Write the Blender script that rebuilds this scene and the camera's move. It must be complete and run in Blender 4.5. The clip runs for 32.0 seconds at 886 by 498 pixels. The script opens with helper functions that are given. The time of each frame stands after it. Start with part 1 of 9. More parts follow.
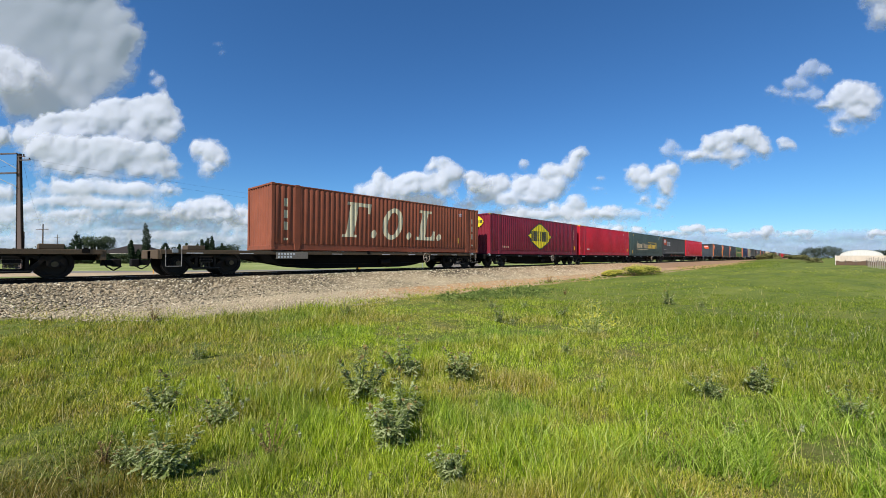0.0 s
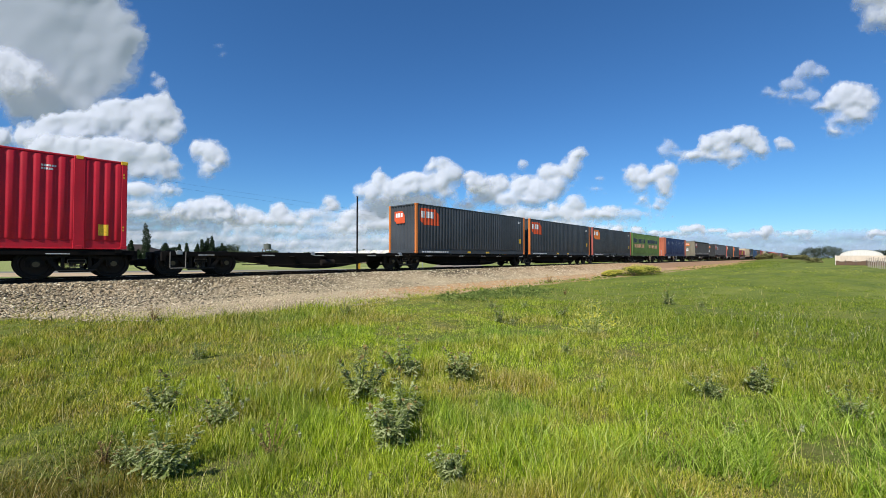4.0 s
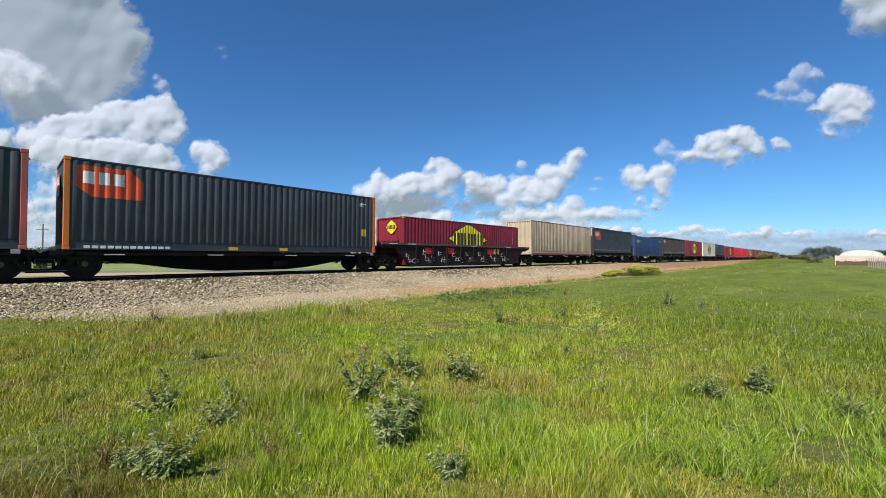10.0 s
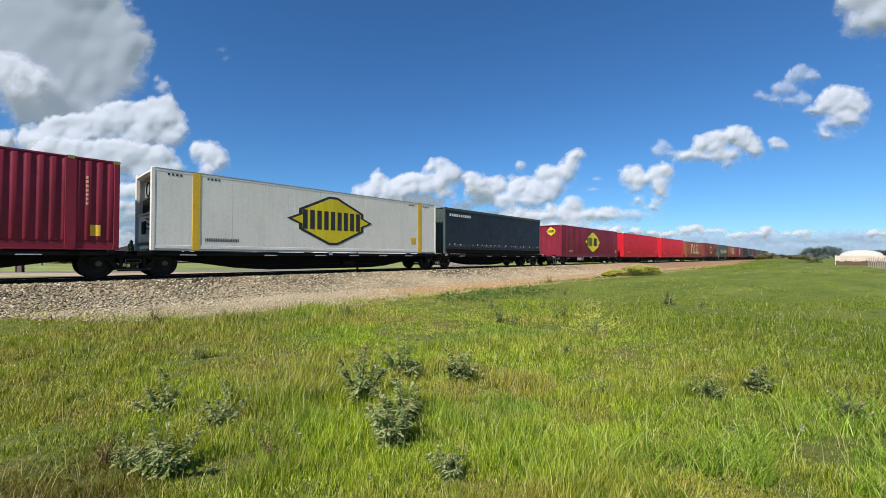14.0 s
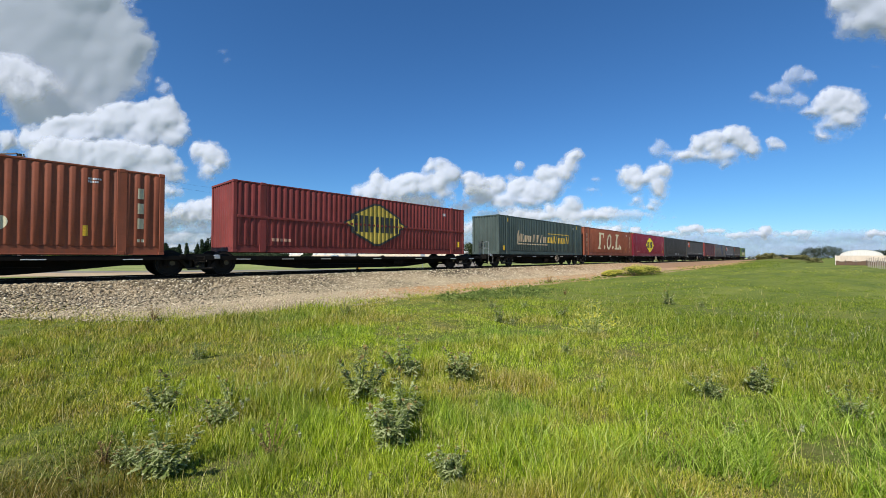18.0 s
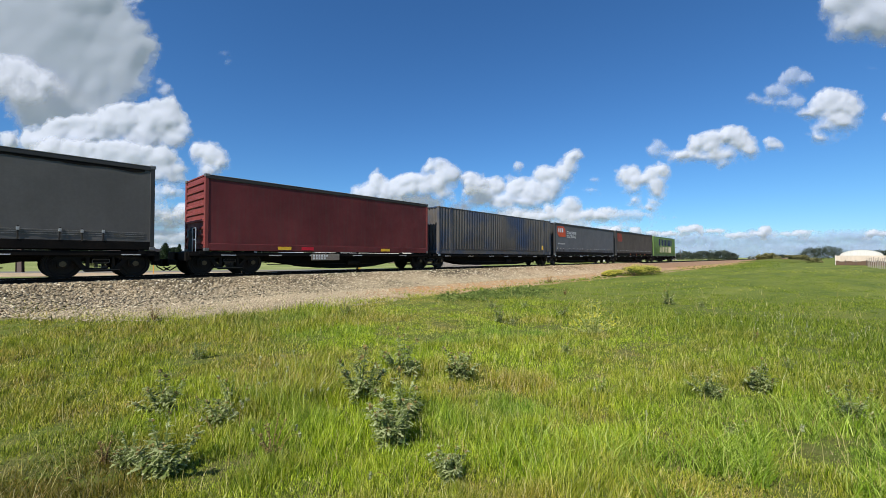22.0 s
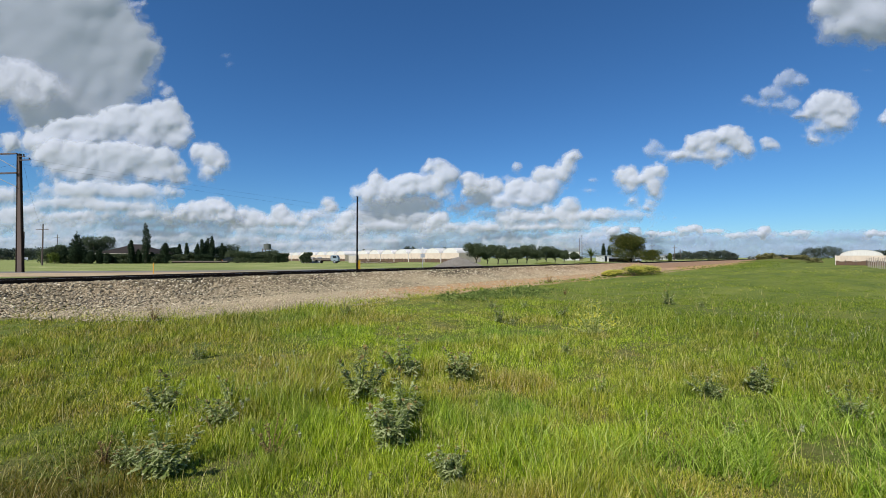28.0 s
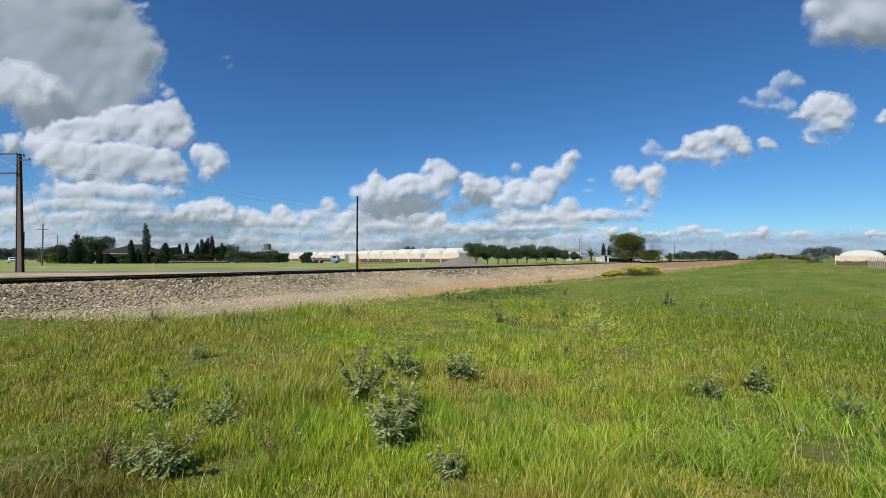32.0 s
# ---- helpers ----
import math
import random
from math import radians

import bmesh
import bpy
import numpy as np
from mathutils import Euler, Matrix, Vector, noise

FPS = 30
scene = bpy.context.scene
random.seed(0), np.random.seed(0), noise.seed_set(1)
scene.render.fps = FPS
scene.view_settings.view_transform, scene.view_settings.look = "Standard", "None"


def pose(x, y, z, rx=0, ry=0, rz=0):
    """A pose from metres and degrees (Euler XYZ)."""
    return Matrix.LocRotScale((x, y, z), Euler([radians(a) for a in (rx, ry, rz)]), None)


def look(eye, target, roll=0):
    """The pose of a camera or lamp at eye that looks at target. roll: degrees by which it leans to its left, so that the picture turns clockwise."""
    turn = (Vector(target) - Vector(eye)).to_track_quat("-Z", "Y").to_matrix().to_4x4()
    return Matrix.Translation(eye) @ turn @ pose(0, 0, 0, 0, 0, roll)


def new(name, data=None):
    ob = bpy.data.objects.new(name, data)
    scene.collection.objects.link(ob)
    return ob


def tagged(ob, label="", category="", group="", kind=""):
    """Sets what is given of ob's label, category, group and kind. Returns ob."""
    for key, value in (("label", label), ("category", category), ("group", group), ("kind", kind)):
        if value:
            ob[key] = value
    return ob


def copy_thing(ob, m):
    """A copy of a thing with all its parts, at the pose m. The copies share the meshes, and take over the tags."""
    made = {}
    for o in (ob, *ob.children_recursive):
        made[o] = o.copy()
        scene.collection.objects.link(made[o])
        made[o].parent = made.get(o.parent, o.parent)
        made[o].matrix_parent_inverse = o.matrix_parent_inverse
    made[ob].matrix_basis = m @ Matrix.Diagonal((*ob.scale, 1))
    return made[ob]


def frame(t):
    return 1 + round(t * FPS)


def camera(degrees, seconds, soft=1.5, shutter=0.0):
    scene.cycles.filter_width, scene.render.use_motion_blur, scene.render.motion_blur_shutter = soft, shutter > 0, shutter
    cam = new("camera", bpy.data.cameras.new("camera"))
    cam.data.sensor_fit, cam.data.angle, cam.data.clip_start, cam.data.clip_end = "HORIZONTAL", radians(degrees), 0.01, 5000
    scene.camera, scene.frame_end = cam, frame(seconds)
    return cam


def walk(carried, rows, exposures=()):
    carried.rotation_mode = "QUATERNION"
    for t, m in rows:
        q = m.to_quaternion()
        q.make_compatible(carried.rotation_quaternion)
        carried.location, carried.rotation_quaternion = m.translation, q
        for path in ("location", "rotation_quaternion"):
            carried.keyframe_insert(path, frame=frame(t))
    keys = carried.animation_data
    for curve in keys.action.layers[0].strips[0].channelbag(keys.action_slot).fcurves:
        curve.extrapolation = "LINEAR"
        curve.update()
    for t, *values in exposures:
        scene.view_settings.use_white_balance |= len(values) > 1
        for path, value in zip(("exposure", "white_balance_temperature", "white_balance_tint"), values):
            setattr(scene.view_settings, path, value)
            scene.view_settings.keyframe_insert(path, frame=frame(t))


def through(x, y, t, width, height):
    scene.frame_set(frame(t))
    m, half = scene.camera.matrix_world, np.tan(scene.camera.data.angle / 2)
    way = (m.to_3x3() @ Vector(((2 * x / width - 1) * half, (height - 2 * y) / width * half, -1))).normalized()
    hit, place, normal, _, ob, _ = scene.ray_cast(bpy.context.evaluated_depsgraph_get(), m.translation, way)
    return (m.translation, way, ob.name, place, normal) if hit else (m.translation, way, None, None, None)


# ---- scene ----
# The track runs along x; the train goes towards -x. y points across the track, away from the camera. Field level is z = 0.
EYE = Vector((0.0, 0.0, 1.5))
YAW, TILT = radians(42.45), radians(1.20)
AHEAD = Vector((math.cos(YAW) * math.cos(TILT), math.sin(YAW) * math.cos(TILT), math.sin(TILT)))
SIDE = Vector((math.sin(YAW), -math.cos(YAW), 0.0))

cam = camera(95.28, 32.0, soft=0.5)
STAND = look(EYE, EYE + AHEAD)
walk(cam, [(0.0, STAND), (32.0, STAND)], exposures=[(0.0, 0.47), (23.5, 0.47), (25.0, 0.36), (28.0, 0.25), (32.0, 0.25)])

# ---- light: midday sun from the head of the train, a little on the camera's side ----
SUN_EL, SUN_AZ = radians(46), radians(192)          # azimuth counted from +x towards +y
sun_from = Vector((math.cos(SUN_AZ) * math.cos(SUN_EL), math.sin(SUN_AZ) * math.cos(SUN_EL), math.sin(SUN_EL)))
sun = new("sun", bpy.data.lights.new("sun", "SUN"))
sun.data.energy, sun.data.angle, sun.data.color = 4.5, radians(0.53), (1.0, 0.965, 0.91)
sun.matrix_basis = look(sun_from * 50, (0, 0, 0))

world = bpy.data.worlds.new("sky")
scene.world = world
world.use_nodes = True
wn, wl = world.node_tree.nodes, world.node_tree.links
wn.clear()
sky = wn.new("ShaderNodeTexSky")
sky.sky_type, sky.sun_disc = "NISHITA", False
sky.sun_elevation, sky.sun_rotation = SUN_EL, radians(90) - SUN_AZ
sky.air_density, sky.dust_density, sky.ozone_density, sky.altitude = 1.0, 0.1, 5.0, 0
hsv = wn.new("ShaderNodeHueSaturation")
hsv.inputs["Saturation"].default_value = 1.04
wbg, wout = wn.new("ShaderNodeBackground"), wn.new("ShaderNodeOutputWorld")
wbg.inputs["Strength"].default_value = 0.080
tint = wn.new("ShaderNodeMix")
tint.data_type, tint.blend_type = "RGBA", "MULTIPLY"
tint.inputs[0].default_value, tint.inputs[7].default_value = 1.0, (0.60, 0.88, 1.12, 1)
wl.new(sky.outputs["Color"], tint.inputs[6])
wl.new(tint.outputs[2], hsv.inputs["Color"])
wl.new(hsv.outputs["Color"], wbg.inputs["Color"])
wl.new(wbg.outputs["Background"], wout.inputs["Surface"])


# ---- materials ----
def nodes_of(name):
    m = bpy.data.materials.new(name)
    m.use_nodes = True
    nt = m.node_tree
    nt.nodes.clear()
    out = nt.nodes.new("ShaderNodeOutputMaterial")
    return m, nt, nt.nodes, nt.links, out


def put(nt, kind, **inputs):
    n = nt.nodes.new(kind)
    for k, v in inputs.items():
        n.inputs[k.replace("_", " ")].default_value = v
    return n


def rgb(c, a=1.0):
    return (c[0], c[1], c[2], a)


def ramp(nt, fac, stops):
    r = nt.nodes.new("ShaderNodeValToRGB")
    e = r.color_ramp.elements
    while len(e) < len(stops):
        e.new(0.5)
    for el, (pos, col) in zip(e, stops):
        el.position, el.color = pos, rgb(col) if len(col) == 3 else col
    nt.links.new(fac, r.inputs["Fac"])
    return r


def mixc(nt, fac, a, b, mode="MIX"):
    n = nt.nodes.new("ShaderNodeMix")
    n.data_type, n.blend_type = "RGBA", mode
    for sock, v in ((0, fac), (6, a), (7, b)):
        if isinstance(v, (int, float)):
            n.inputs[sock].default_value = v
        elif isinstance(v, (tuple, list)):
            n.inputs[sock].default_value = rgb(v)
        else:
            nt.links.new(v, n.inputs[sock])
    return n.outputs[2]


def coords(nt, scale=(1, 1, 1), kind="Object"):
    tc = nt.nodes.new("ShaderNodeTexCoord")
    mp = nt.nodes.new("ShaderNodeMapping")
    mp.inputs["Scale"].default_value = scale
    nt.links.new(tc.outputs[kind], mp.inputs["Vector"])
    return mp.outputs["Vector"]


def noise_at(nt, vec, scale, detail=4.0, rough=0.55):
    n = put(nt, "ShaderNodeTexNoise", Scale=scale, Detail=detail, Roughness=rough)
    nt.links.new(vec, n.inputs["Vector"])
    return n.outputs["Fac"]


def bumped(nt, bsdf, height, strength=0.3, distance=0.02):
    b = put(nt, "ShaderNodeBump", Strength=strength, Distance=distance)
    nt.links.new(height, b.inputs["Height"])
    nt.links.new(b.outputs["Normal"], bsdf.inputs["Normal"])


def plain(name, col, rough=0.6, metal=0.0, vary=0.25, scale=3.0, bump=0.15, dirt=(0.12, 0.09, 0.06), dirty=0.25, gloss=0.5):
    """A surface with fine grain and broad soiling."""
    m, nt, ns, ls, out = nodes_of(name)
    b = put(nt, "ShaderNodeBsdfPrincipled", Roughness=rough, Metallic=metal, Specular_IOR_Level=gloss)
    v = coords(nt)
    fine, wide = noise_at(nt, v, scale * 9, 5), noise_at(nt, v, scale * 0.6, 5)
    dark = tuple(c * (1 - vary) for c in col)
    lite = tuple(min(1, c * (1 + vary)) for c in col)
    c1 = ramp(nt, fine, [(0.3, dark), (0.7, lite)]).outputs["Color"]
    d = ramp(nt, wide, [(0.45, (0, 0, 0)), (0.75, (dirty,) * 3)]).outputs["Color"]
    ls.new(mixc(nt, d, c1, dirt), b.inputs["Base Color"])
    bumped(nt, b, fine, bump, 0.01)
    ls.new(b.outputs["BSDF"], out.inputs["Surface"])
    return m


def paint(name, col, rough=0.45, fade=0.18, streak=0.35, rust=0.1, grime=(0.07, 0.055, 0.045), rust_col=(0.16, 0.06, 0.025), stain=None):
    """Weathered paint on steel: chalky fading, dirt that has run down in streaks, rust at few spots, scuffs."""
    m, nt, ns, ls, out = nodes_of(name)
    b = put(nt, "ShaderNodeBsdfPrincipled", Roughness=rough, Specular_IOR_Level=0.25)
    v = coords(nt)
    geo = nt.nodes.new("ShaderNodeObjectInfo")
    shift = nt.nodes.new("ShaderNodeVectorMath")
    shift.operation = "SCALE"
    one = put(nt, "ShaderNodeCombineXYZ", X=0.0)
    ls.new(geo.outputs["Random"], one.inputs["X"])
    shift.inputs["Scale"].default_value = 40.0
    ls.new(one.outputs["Vector"], shift.inputs[0])
    add = nt.nodes.new("ShaderNodeVectorMath")
    ls.new(v, add.inputs[0])
    ls.new(shift.outputs["Vector"], add.inputs[1])
    p = add.outputs["Vector"]
    run = nt.nodes.new("ShaderNodeMapping")
    run.inputs["Scale"].default_value = (5.0, 5.0, 0.35)
    ls.new(p, run.inputs["Vector"])
    streaks = noise_at(nt, run.outputs["Vector"], 1.6, 5, 0.6)
    broad = noise_at(nt, p, 0.55, 4, 0.6)
    fine = noise_at(nt, p, 14.0, 5, 0.6)
    spots = noise_at(nt, p, 2.6, 8, 0.68)
    pale = tuple(min(1, c * (1 + fade) + 0.006) for c in col)
    deep = tuple(c * (1 - fade) for c in col)
    c = ramp(nt, broad, [(0.3, deep), (0.7, pale)]).outputs["Color"]
    if stain:
        c = mixc(nt, ramp(nt, noise_at(nt, p, 0.35, 5, 0.6), [(0.46, (0, 0, 0)), (0.62, (0.8,) * 3)]).outputs["Color"], c, stain)
    c = mixc(nt, ramp(nt, streaks, [(0.46, (0, 0, 0)), (0.8, (streak,) * 3)]).outputs["Color"], c, grime)
    c = mixc(nt, ramp(nt, spots, [(0.66 - rust * 0.12, (0, 0, 0)), (0.74 - rust * 0.1, (min(1, rust * 3),) * 3)]).outputs["Color"], c, rust_col)
    c = mixc(nt, ramp(nt, fine, [(0.35, (0.10,) * 3), (0.65, (0, 0, 0))]).outputs["Color"], c, (0.02, 0.02, 0.02))
    ls.new(c, b.inputs["Base Color"])
    ls.new(ramp(nt, spots, [(0.3, (rough - 0.1,) * 3), (0.75, (min(1, rough + 0.3),) * 3)]).outputs["Color"], b.inputs["Roughness"])
    bumped(nt, b, broad, 0.25, 0.03)
    ls.new(b.outputs["BSDF"], out.inputs["Surface"])
    return m


def leafy(name, dark, mid, lite, through_light=0.35, rough=0.65):
    """Leaves and blades: each one its own shade, with light coming through."""
    m, nt, ns, ls, out = nodes_of(name)
    g = nt.nodes.new("ShaderNodeNewGeometry")
    c = ramp(nt, g.outputs["Random Per Island"], [(0.0, dark), (0.5, mid), (1.0, lite)]).outputs["Color"]
    wide = noise_at(nt, coords(nt, kind="Object"), 0.7, 4)
    c = mixc(nt, ramp(nt, wide, [(0.35, (0.35,) * 3), (0.65, (0, 0, 0))]).outputs["Color"], c, dark)
    d = put(nt, "ShaderNodeBsdfPrincipled", Roughness=rough, Specular_IOR_Level=0.12)
    t = nt.nodes.new("ShaderNodeBsdfTranslucent")
    ls.new(c, d.inputs["Base Color"])
    ls.new(c, t.inputs["Color"])
    mx = put(nt, "ShaderNodeMixShader", Fac=through_light)
    ls.new(d.outputs["BSDF"], mx.inputs[1])
    ls.new(t.outputs["BSDF"], mx.inputs[2])
    ls.new(mx.outputs["Shader"], out.inputs["Surface"])
    return m


def ground_material():
    m, nt, ns, ls, out = nodes_of("field_soil")
    b = put(nt, "ShaderNodeBsdfPrincipled", Roughness=0.95, Specular_IOR_Level=0.2)
    v = coords(nt)
    sep = nt.nodes.new("ShaderNodeSeparateXYZ")
    ls.new(v, sep.inputs[0])
    fine, mid, wide = noise_at(nt, v, 26, 6, 0.65), noise_at(nt, v, 2.2, 6, 0.65), noise_at(nt, v, 0.16, 5, 0.6)
    green = ramp(nt, fine, [(0.25, (0.065, 0.085, 0.012)), (0.55, (0.13, 0.165, 0.022)), (0.8, (0.21, 0.22, 0.05))]).outputs["Color"]
    brown = ramp(nt, fine, [(0.25, (0.10, 0.068, 0.026)), (0.5, (0.19, 0.135, 0.055)), (0.75, (0.38, 0.29, 0.15))]).outputs["Color"]
    c = mixc(nt, ramp(nt, mid, [(0.46, (0, 0, 0)), (0.62, (0.5,) * 3)]).outputs["Color"], green, brown)
    lush = ramp(nt, fine, [(0.3, (0.05, 0.075, 0.010)), (0.5, (0.12, 0.165, 0.022)), (0.7, (0.22, 0.27, 0.042))]).outputs["Color"]
    c = mixc(nt, ramp(nt, wide, [(0.45, (0, 0, 0)), (0.68, (0.45,) * 3)]).outputs["Color"], c, lush)
    c = mixc(nt, ramp(nt, noise_at(nt, v, 130, 3, 0.7), [(0.40, (0.6,) * 3), (0.56, (0, 0, 0))]).outputs["Color"], c, (0.035, 0.032, 0.010))
    # away from the line the sward is closed, in long uneven drifts of lighter and darker green
    meadow = ramp(nt, noise_at(nt, coords(nt, (0.10, 0.55, 0.3)), 1.0, 7, 0.66), [(0.34, (0.088, 0.122, 0.017)), (0.5, (0.142, 0.172, 0.025)), (0.66, (0.21, 0.225, 0.04))]).outputs["Color"]
    meadow = mixc(nt, ramp(nt, fine, [(0.35, (0.45,) * 3), (0.6, (0, 0, 0))]).outputs["Color"], meadow, (0.075, 0.10, 0.016))
    dist = nt.nodes.new("ShaderNodeVectorMath")
    dist.operation = "LENGTH"
    ls.new(v, dist.inputs[0])
    closed = put(nt, "ShaderNodeMapRange")
    closed.inputs["From Min"].default_value, closed.inputs["From Max"].default_value = 9.0, 20.0
    ls.new(dist.outputs["Value"], closed.inputs["Value"])
    c = mixc(nt, closed.outputs["Result"], c, meadow)
    # bare strip of orange earth along the foot of the embankment, on both sides of the track
    wob = put(nt, "ShaderNodeMath", Value=0.0)
    ls.new(noise_at(nt, v, 0.45, 5, 0.6), wob.inputs[0])
    wob.operation = "MULTIPLY_ADD"
    wob.inputs[1].default_value, wob.inputs[2].default_value = 2.6, -1.3
    yy = nt.nodes.new("ShaderNodeMath")
    ls.new(sep.outputs["Y"], yy.inputs[0])
    ls.new(wob.outputs[0], yy.inputs[1])
    # the grass reaches farther up towards the head of the train
    reach = put(nt, "ShaderNodeMapRange")
    reach.inputs["From Min"].default_value, reach.inputs["From Max"].default_value = 4.2, -0.5
    reach.inputs["To Max"].default_value = 3.4
    ls.new(sep.outputs["X"], reach.inputs["Value"])
    less = nt.nodes.new("ShaderNodeMath")
    less.operation = "SUBTRACT"
    ls.new(yy.outputs[0], less.inputs[0])
    near_part = nt.nodes.new("ShaderNodeMath")
    near_part.operation, near_part.inputs[1].default_value = "LESS_THAN", 18.0
    ls.new(sep.outputs["Y"], near_part.inputs[0])
    here = nt.nodes.new("ShaderNodeMath")
    here.operation = "MULTIPLY"
    ls.new(reach.outputs["Result"], here.inputs[0])
    ls.new(near_part.outputs[0], here.inputs[1])
    ls.new(here.outputs[0], less.inputs[1])
    mr = put(nt, "ShaderNodeMapRange")
    mr.inputs["From Min"].default_value, mr.inputs["From Max"].default_value = 0.0, 60.0
    ls.new(less.outputs[0], mr.inputs["Value"])
    strip = ramp(nt, mr.outputs["Result"], [(0.178, (0, 0, 0)), (0.19, (1, 1, 1)), (0.42, (1, 1, 1)), (0.45, (0.35,) * 3), (0.52, (0.25,) * 3), (0.56, (0, 0, 0))]).outputs["Color"]
    earth = ramp(nt, fine, [(0.25, (0.34, 0.165, 0.055)), (0.6, (0.53, 0.295, 0.115)), (0.8, (0.60, 0.41, 0.21))]).outputs["Color"]
    earth = mixc(nt, ramp(nt, noise_at(nt, v, 1.1, 7, 0.7), [(0.46, (0, 0, 0)), (0.66, (0.45,) * 3)]).outputs["Color"], earth, (0.56, 0.42, 0.25))
    earth = mixc(nt, ramp(nt, noise_at(nt, v, 5.0, 6, 0.75), [(0.36, (0.7,) * 3), (0.5, (0, 0, 0))]).outputs["Color"], earth, (0.24, 0.125, 0.05))
    grit = ramp(nt, noise_at(nt, v, 45, 4, 0.7), [(0.35, (0.17, 0.145, 0.10)), (0.65, (0.46, 0.41, 0.31))]).outputs["Color"]
    mrx = put(nt, "ShaderNodeMapRange")
    mrx.inputs["From Min"].default_value, mrx.inputs["From Max"].default_value = 4.0, 13.0
    ls.new(sep.outputs["X"], mrx.inputs["Value"])
    near_side = ramp(nt, mr.outputs["Result"], [(0.30, (1, 1, 1)), (0.36, (0, 0, 0))]).outputs["Color"]
    gritty = mixc(nt, 1.0, ramp(nt, mrx.outputs["Result"], [(0.0, (0.85,) * 3), (1.0, (0.12,) * 3)]).outputs["Color"], near_side, "MULTIPLY")
    earth = mixc(nt, gritty, earth, grit)
    c = mixc(nt, strip, c, earth)
    # grazed paddock beyond the road
    beyond = put(nt, "ShaderNodeMapRange")
    beyond.inputs["From Min"].default_value, beyond.inputs["From Max"].default_value = 34.0, 48.0
    beyond.inputs["To Max"].default_value = 0.95
    ls.new(sep.outputs["Y"], beyond.inputs["Value"])
    paddock = ramp(nt, noise_at(nt, coords(nt, (0.05, 0.16, 0.1)), 1.6, 8, 0.74), [(0.34, (0.105, 0.135, 0.035)), (0.46, (0.19, 0.225, 0.060)), (0.56, (0.275, 0.29, 0.095)), (0.68, (0.47, 0.43, 0.23))]).outputs["Color"]
    c = mixc(nt, beyond.outputs["Result"], c, paddock)
    ls.new(c, b.inputs["Base Color"])
    bumped(nt, b, fine, 0.6, 0.04)
    ls.new(b.outputs["BSDF"], out.inputs["Surface"])
    return m


def far_tan(nt, v):
    """Share of pinkish tan mixed into the stone farther along the line."""
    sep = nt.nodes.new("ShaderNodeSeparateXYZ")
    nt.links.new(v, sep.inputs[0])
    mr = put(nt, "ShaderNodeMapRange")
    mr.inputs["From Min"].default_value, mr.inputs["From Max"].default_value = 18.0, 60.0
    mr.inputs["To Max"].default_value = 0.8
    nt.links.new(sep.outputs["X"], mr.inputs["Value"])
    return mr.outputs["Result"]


def footing(nt, v):
    """Pale sandy fines washed down to the foot of the bed."""
    sep = nt.nodes.new("ShaderNodeSeparateXYZ")
    nt.links.new(v, sep.inputs[0])
    mr = put(nt, "ShaderNodeMapRange")
    mr.inputs["From Min"].default_value, mr.inputs["From Max"].default_value = 16.2, 13.6
    mr.inputs["To Max"].default_value = 0.6
    nt.links.new(sep.outputs["Y"], mr.inputs["Value"])
    return mr.outputs["Result"]


def ballast_material():
    m, nt, ns, ls, out = nodes_of("crushed_stone")
    b = put(nt, "ShaderNodeBsdfPrincipled", Roughness=0.9, Specular_IOR_Level=0.2)
    v = coords(nt)
    vor = put(nt, "ShaderNodeTexVoronoi", Scale=17.0)
    ls.new(v, vor.inputs["Vector"])
    edge = put(nt, "ShaderNodeTexVoronoi", Scale=17.0)
    edge.feature = "DISTANCE_TO_EDGE"
    ls.new(v, edge.inputs["Vector"])
    sep = nt.nodes.new("ShaderNodeSeparateColor")
    ls.new(vor.outputs["Color"], sep.inputs["Color"])
    # Dark bed and cell edges carry the shade of gaps between stones.
    c = ramp(nt, sep.outputs["Red"], [(0.0, (0.02, 0.016, 0.011)), (0.4, (0.055, 0.044, 0.029)), (0.75, (0.10, 0.082, 0.055)), (1.0, (0.22, 0.18, 0.125))]).outputs["Color"]
    c = mixc(nt, ramp(nt, edge.outputs["Distance"], [(0.0, (0.85,) * 3), (0.16, (0, 0, 0))]).outputs["Color"], c, (0.05, 0.04, 0.032))
    c = mixc(nt, ramp(nt, noise_at(nt, v, 0.35, 5, 0.6), [(0.4, (0, 0, 0)), (0.7, (0.5,) * 3)]).outputs["Color"], c, (0.33, 0.22, 0.14))
    c = mixc(nt, footing(nt, v), c, (0.26, 0.205, 0.13))
    c = mixc(nt, far_tan(nt, v), c, (0.36, 0.215, 0.12))
    ls.new(c, b.inputs["Base Color"])
    bumped(nt, b, edge.outputs["Distance"], 1.0, 0.06)
    ls.new(b.outputs["BSDF"], out.inputs["Surface"])
    return m


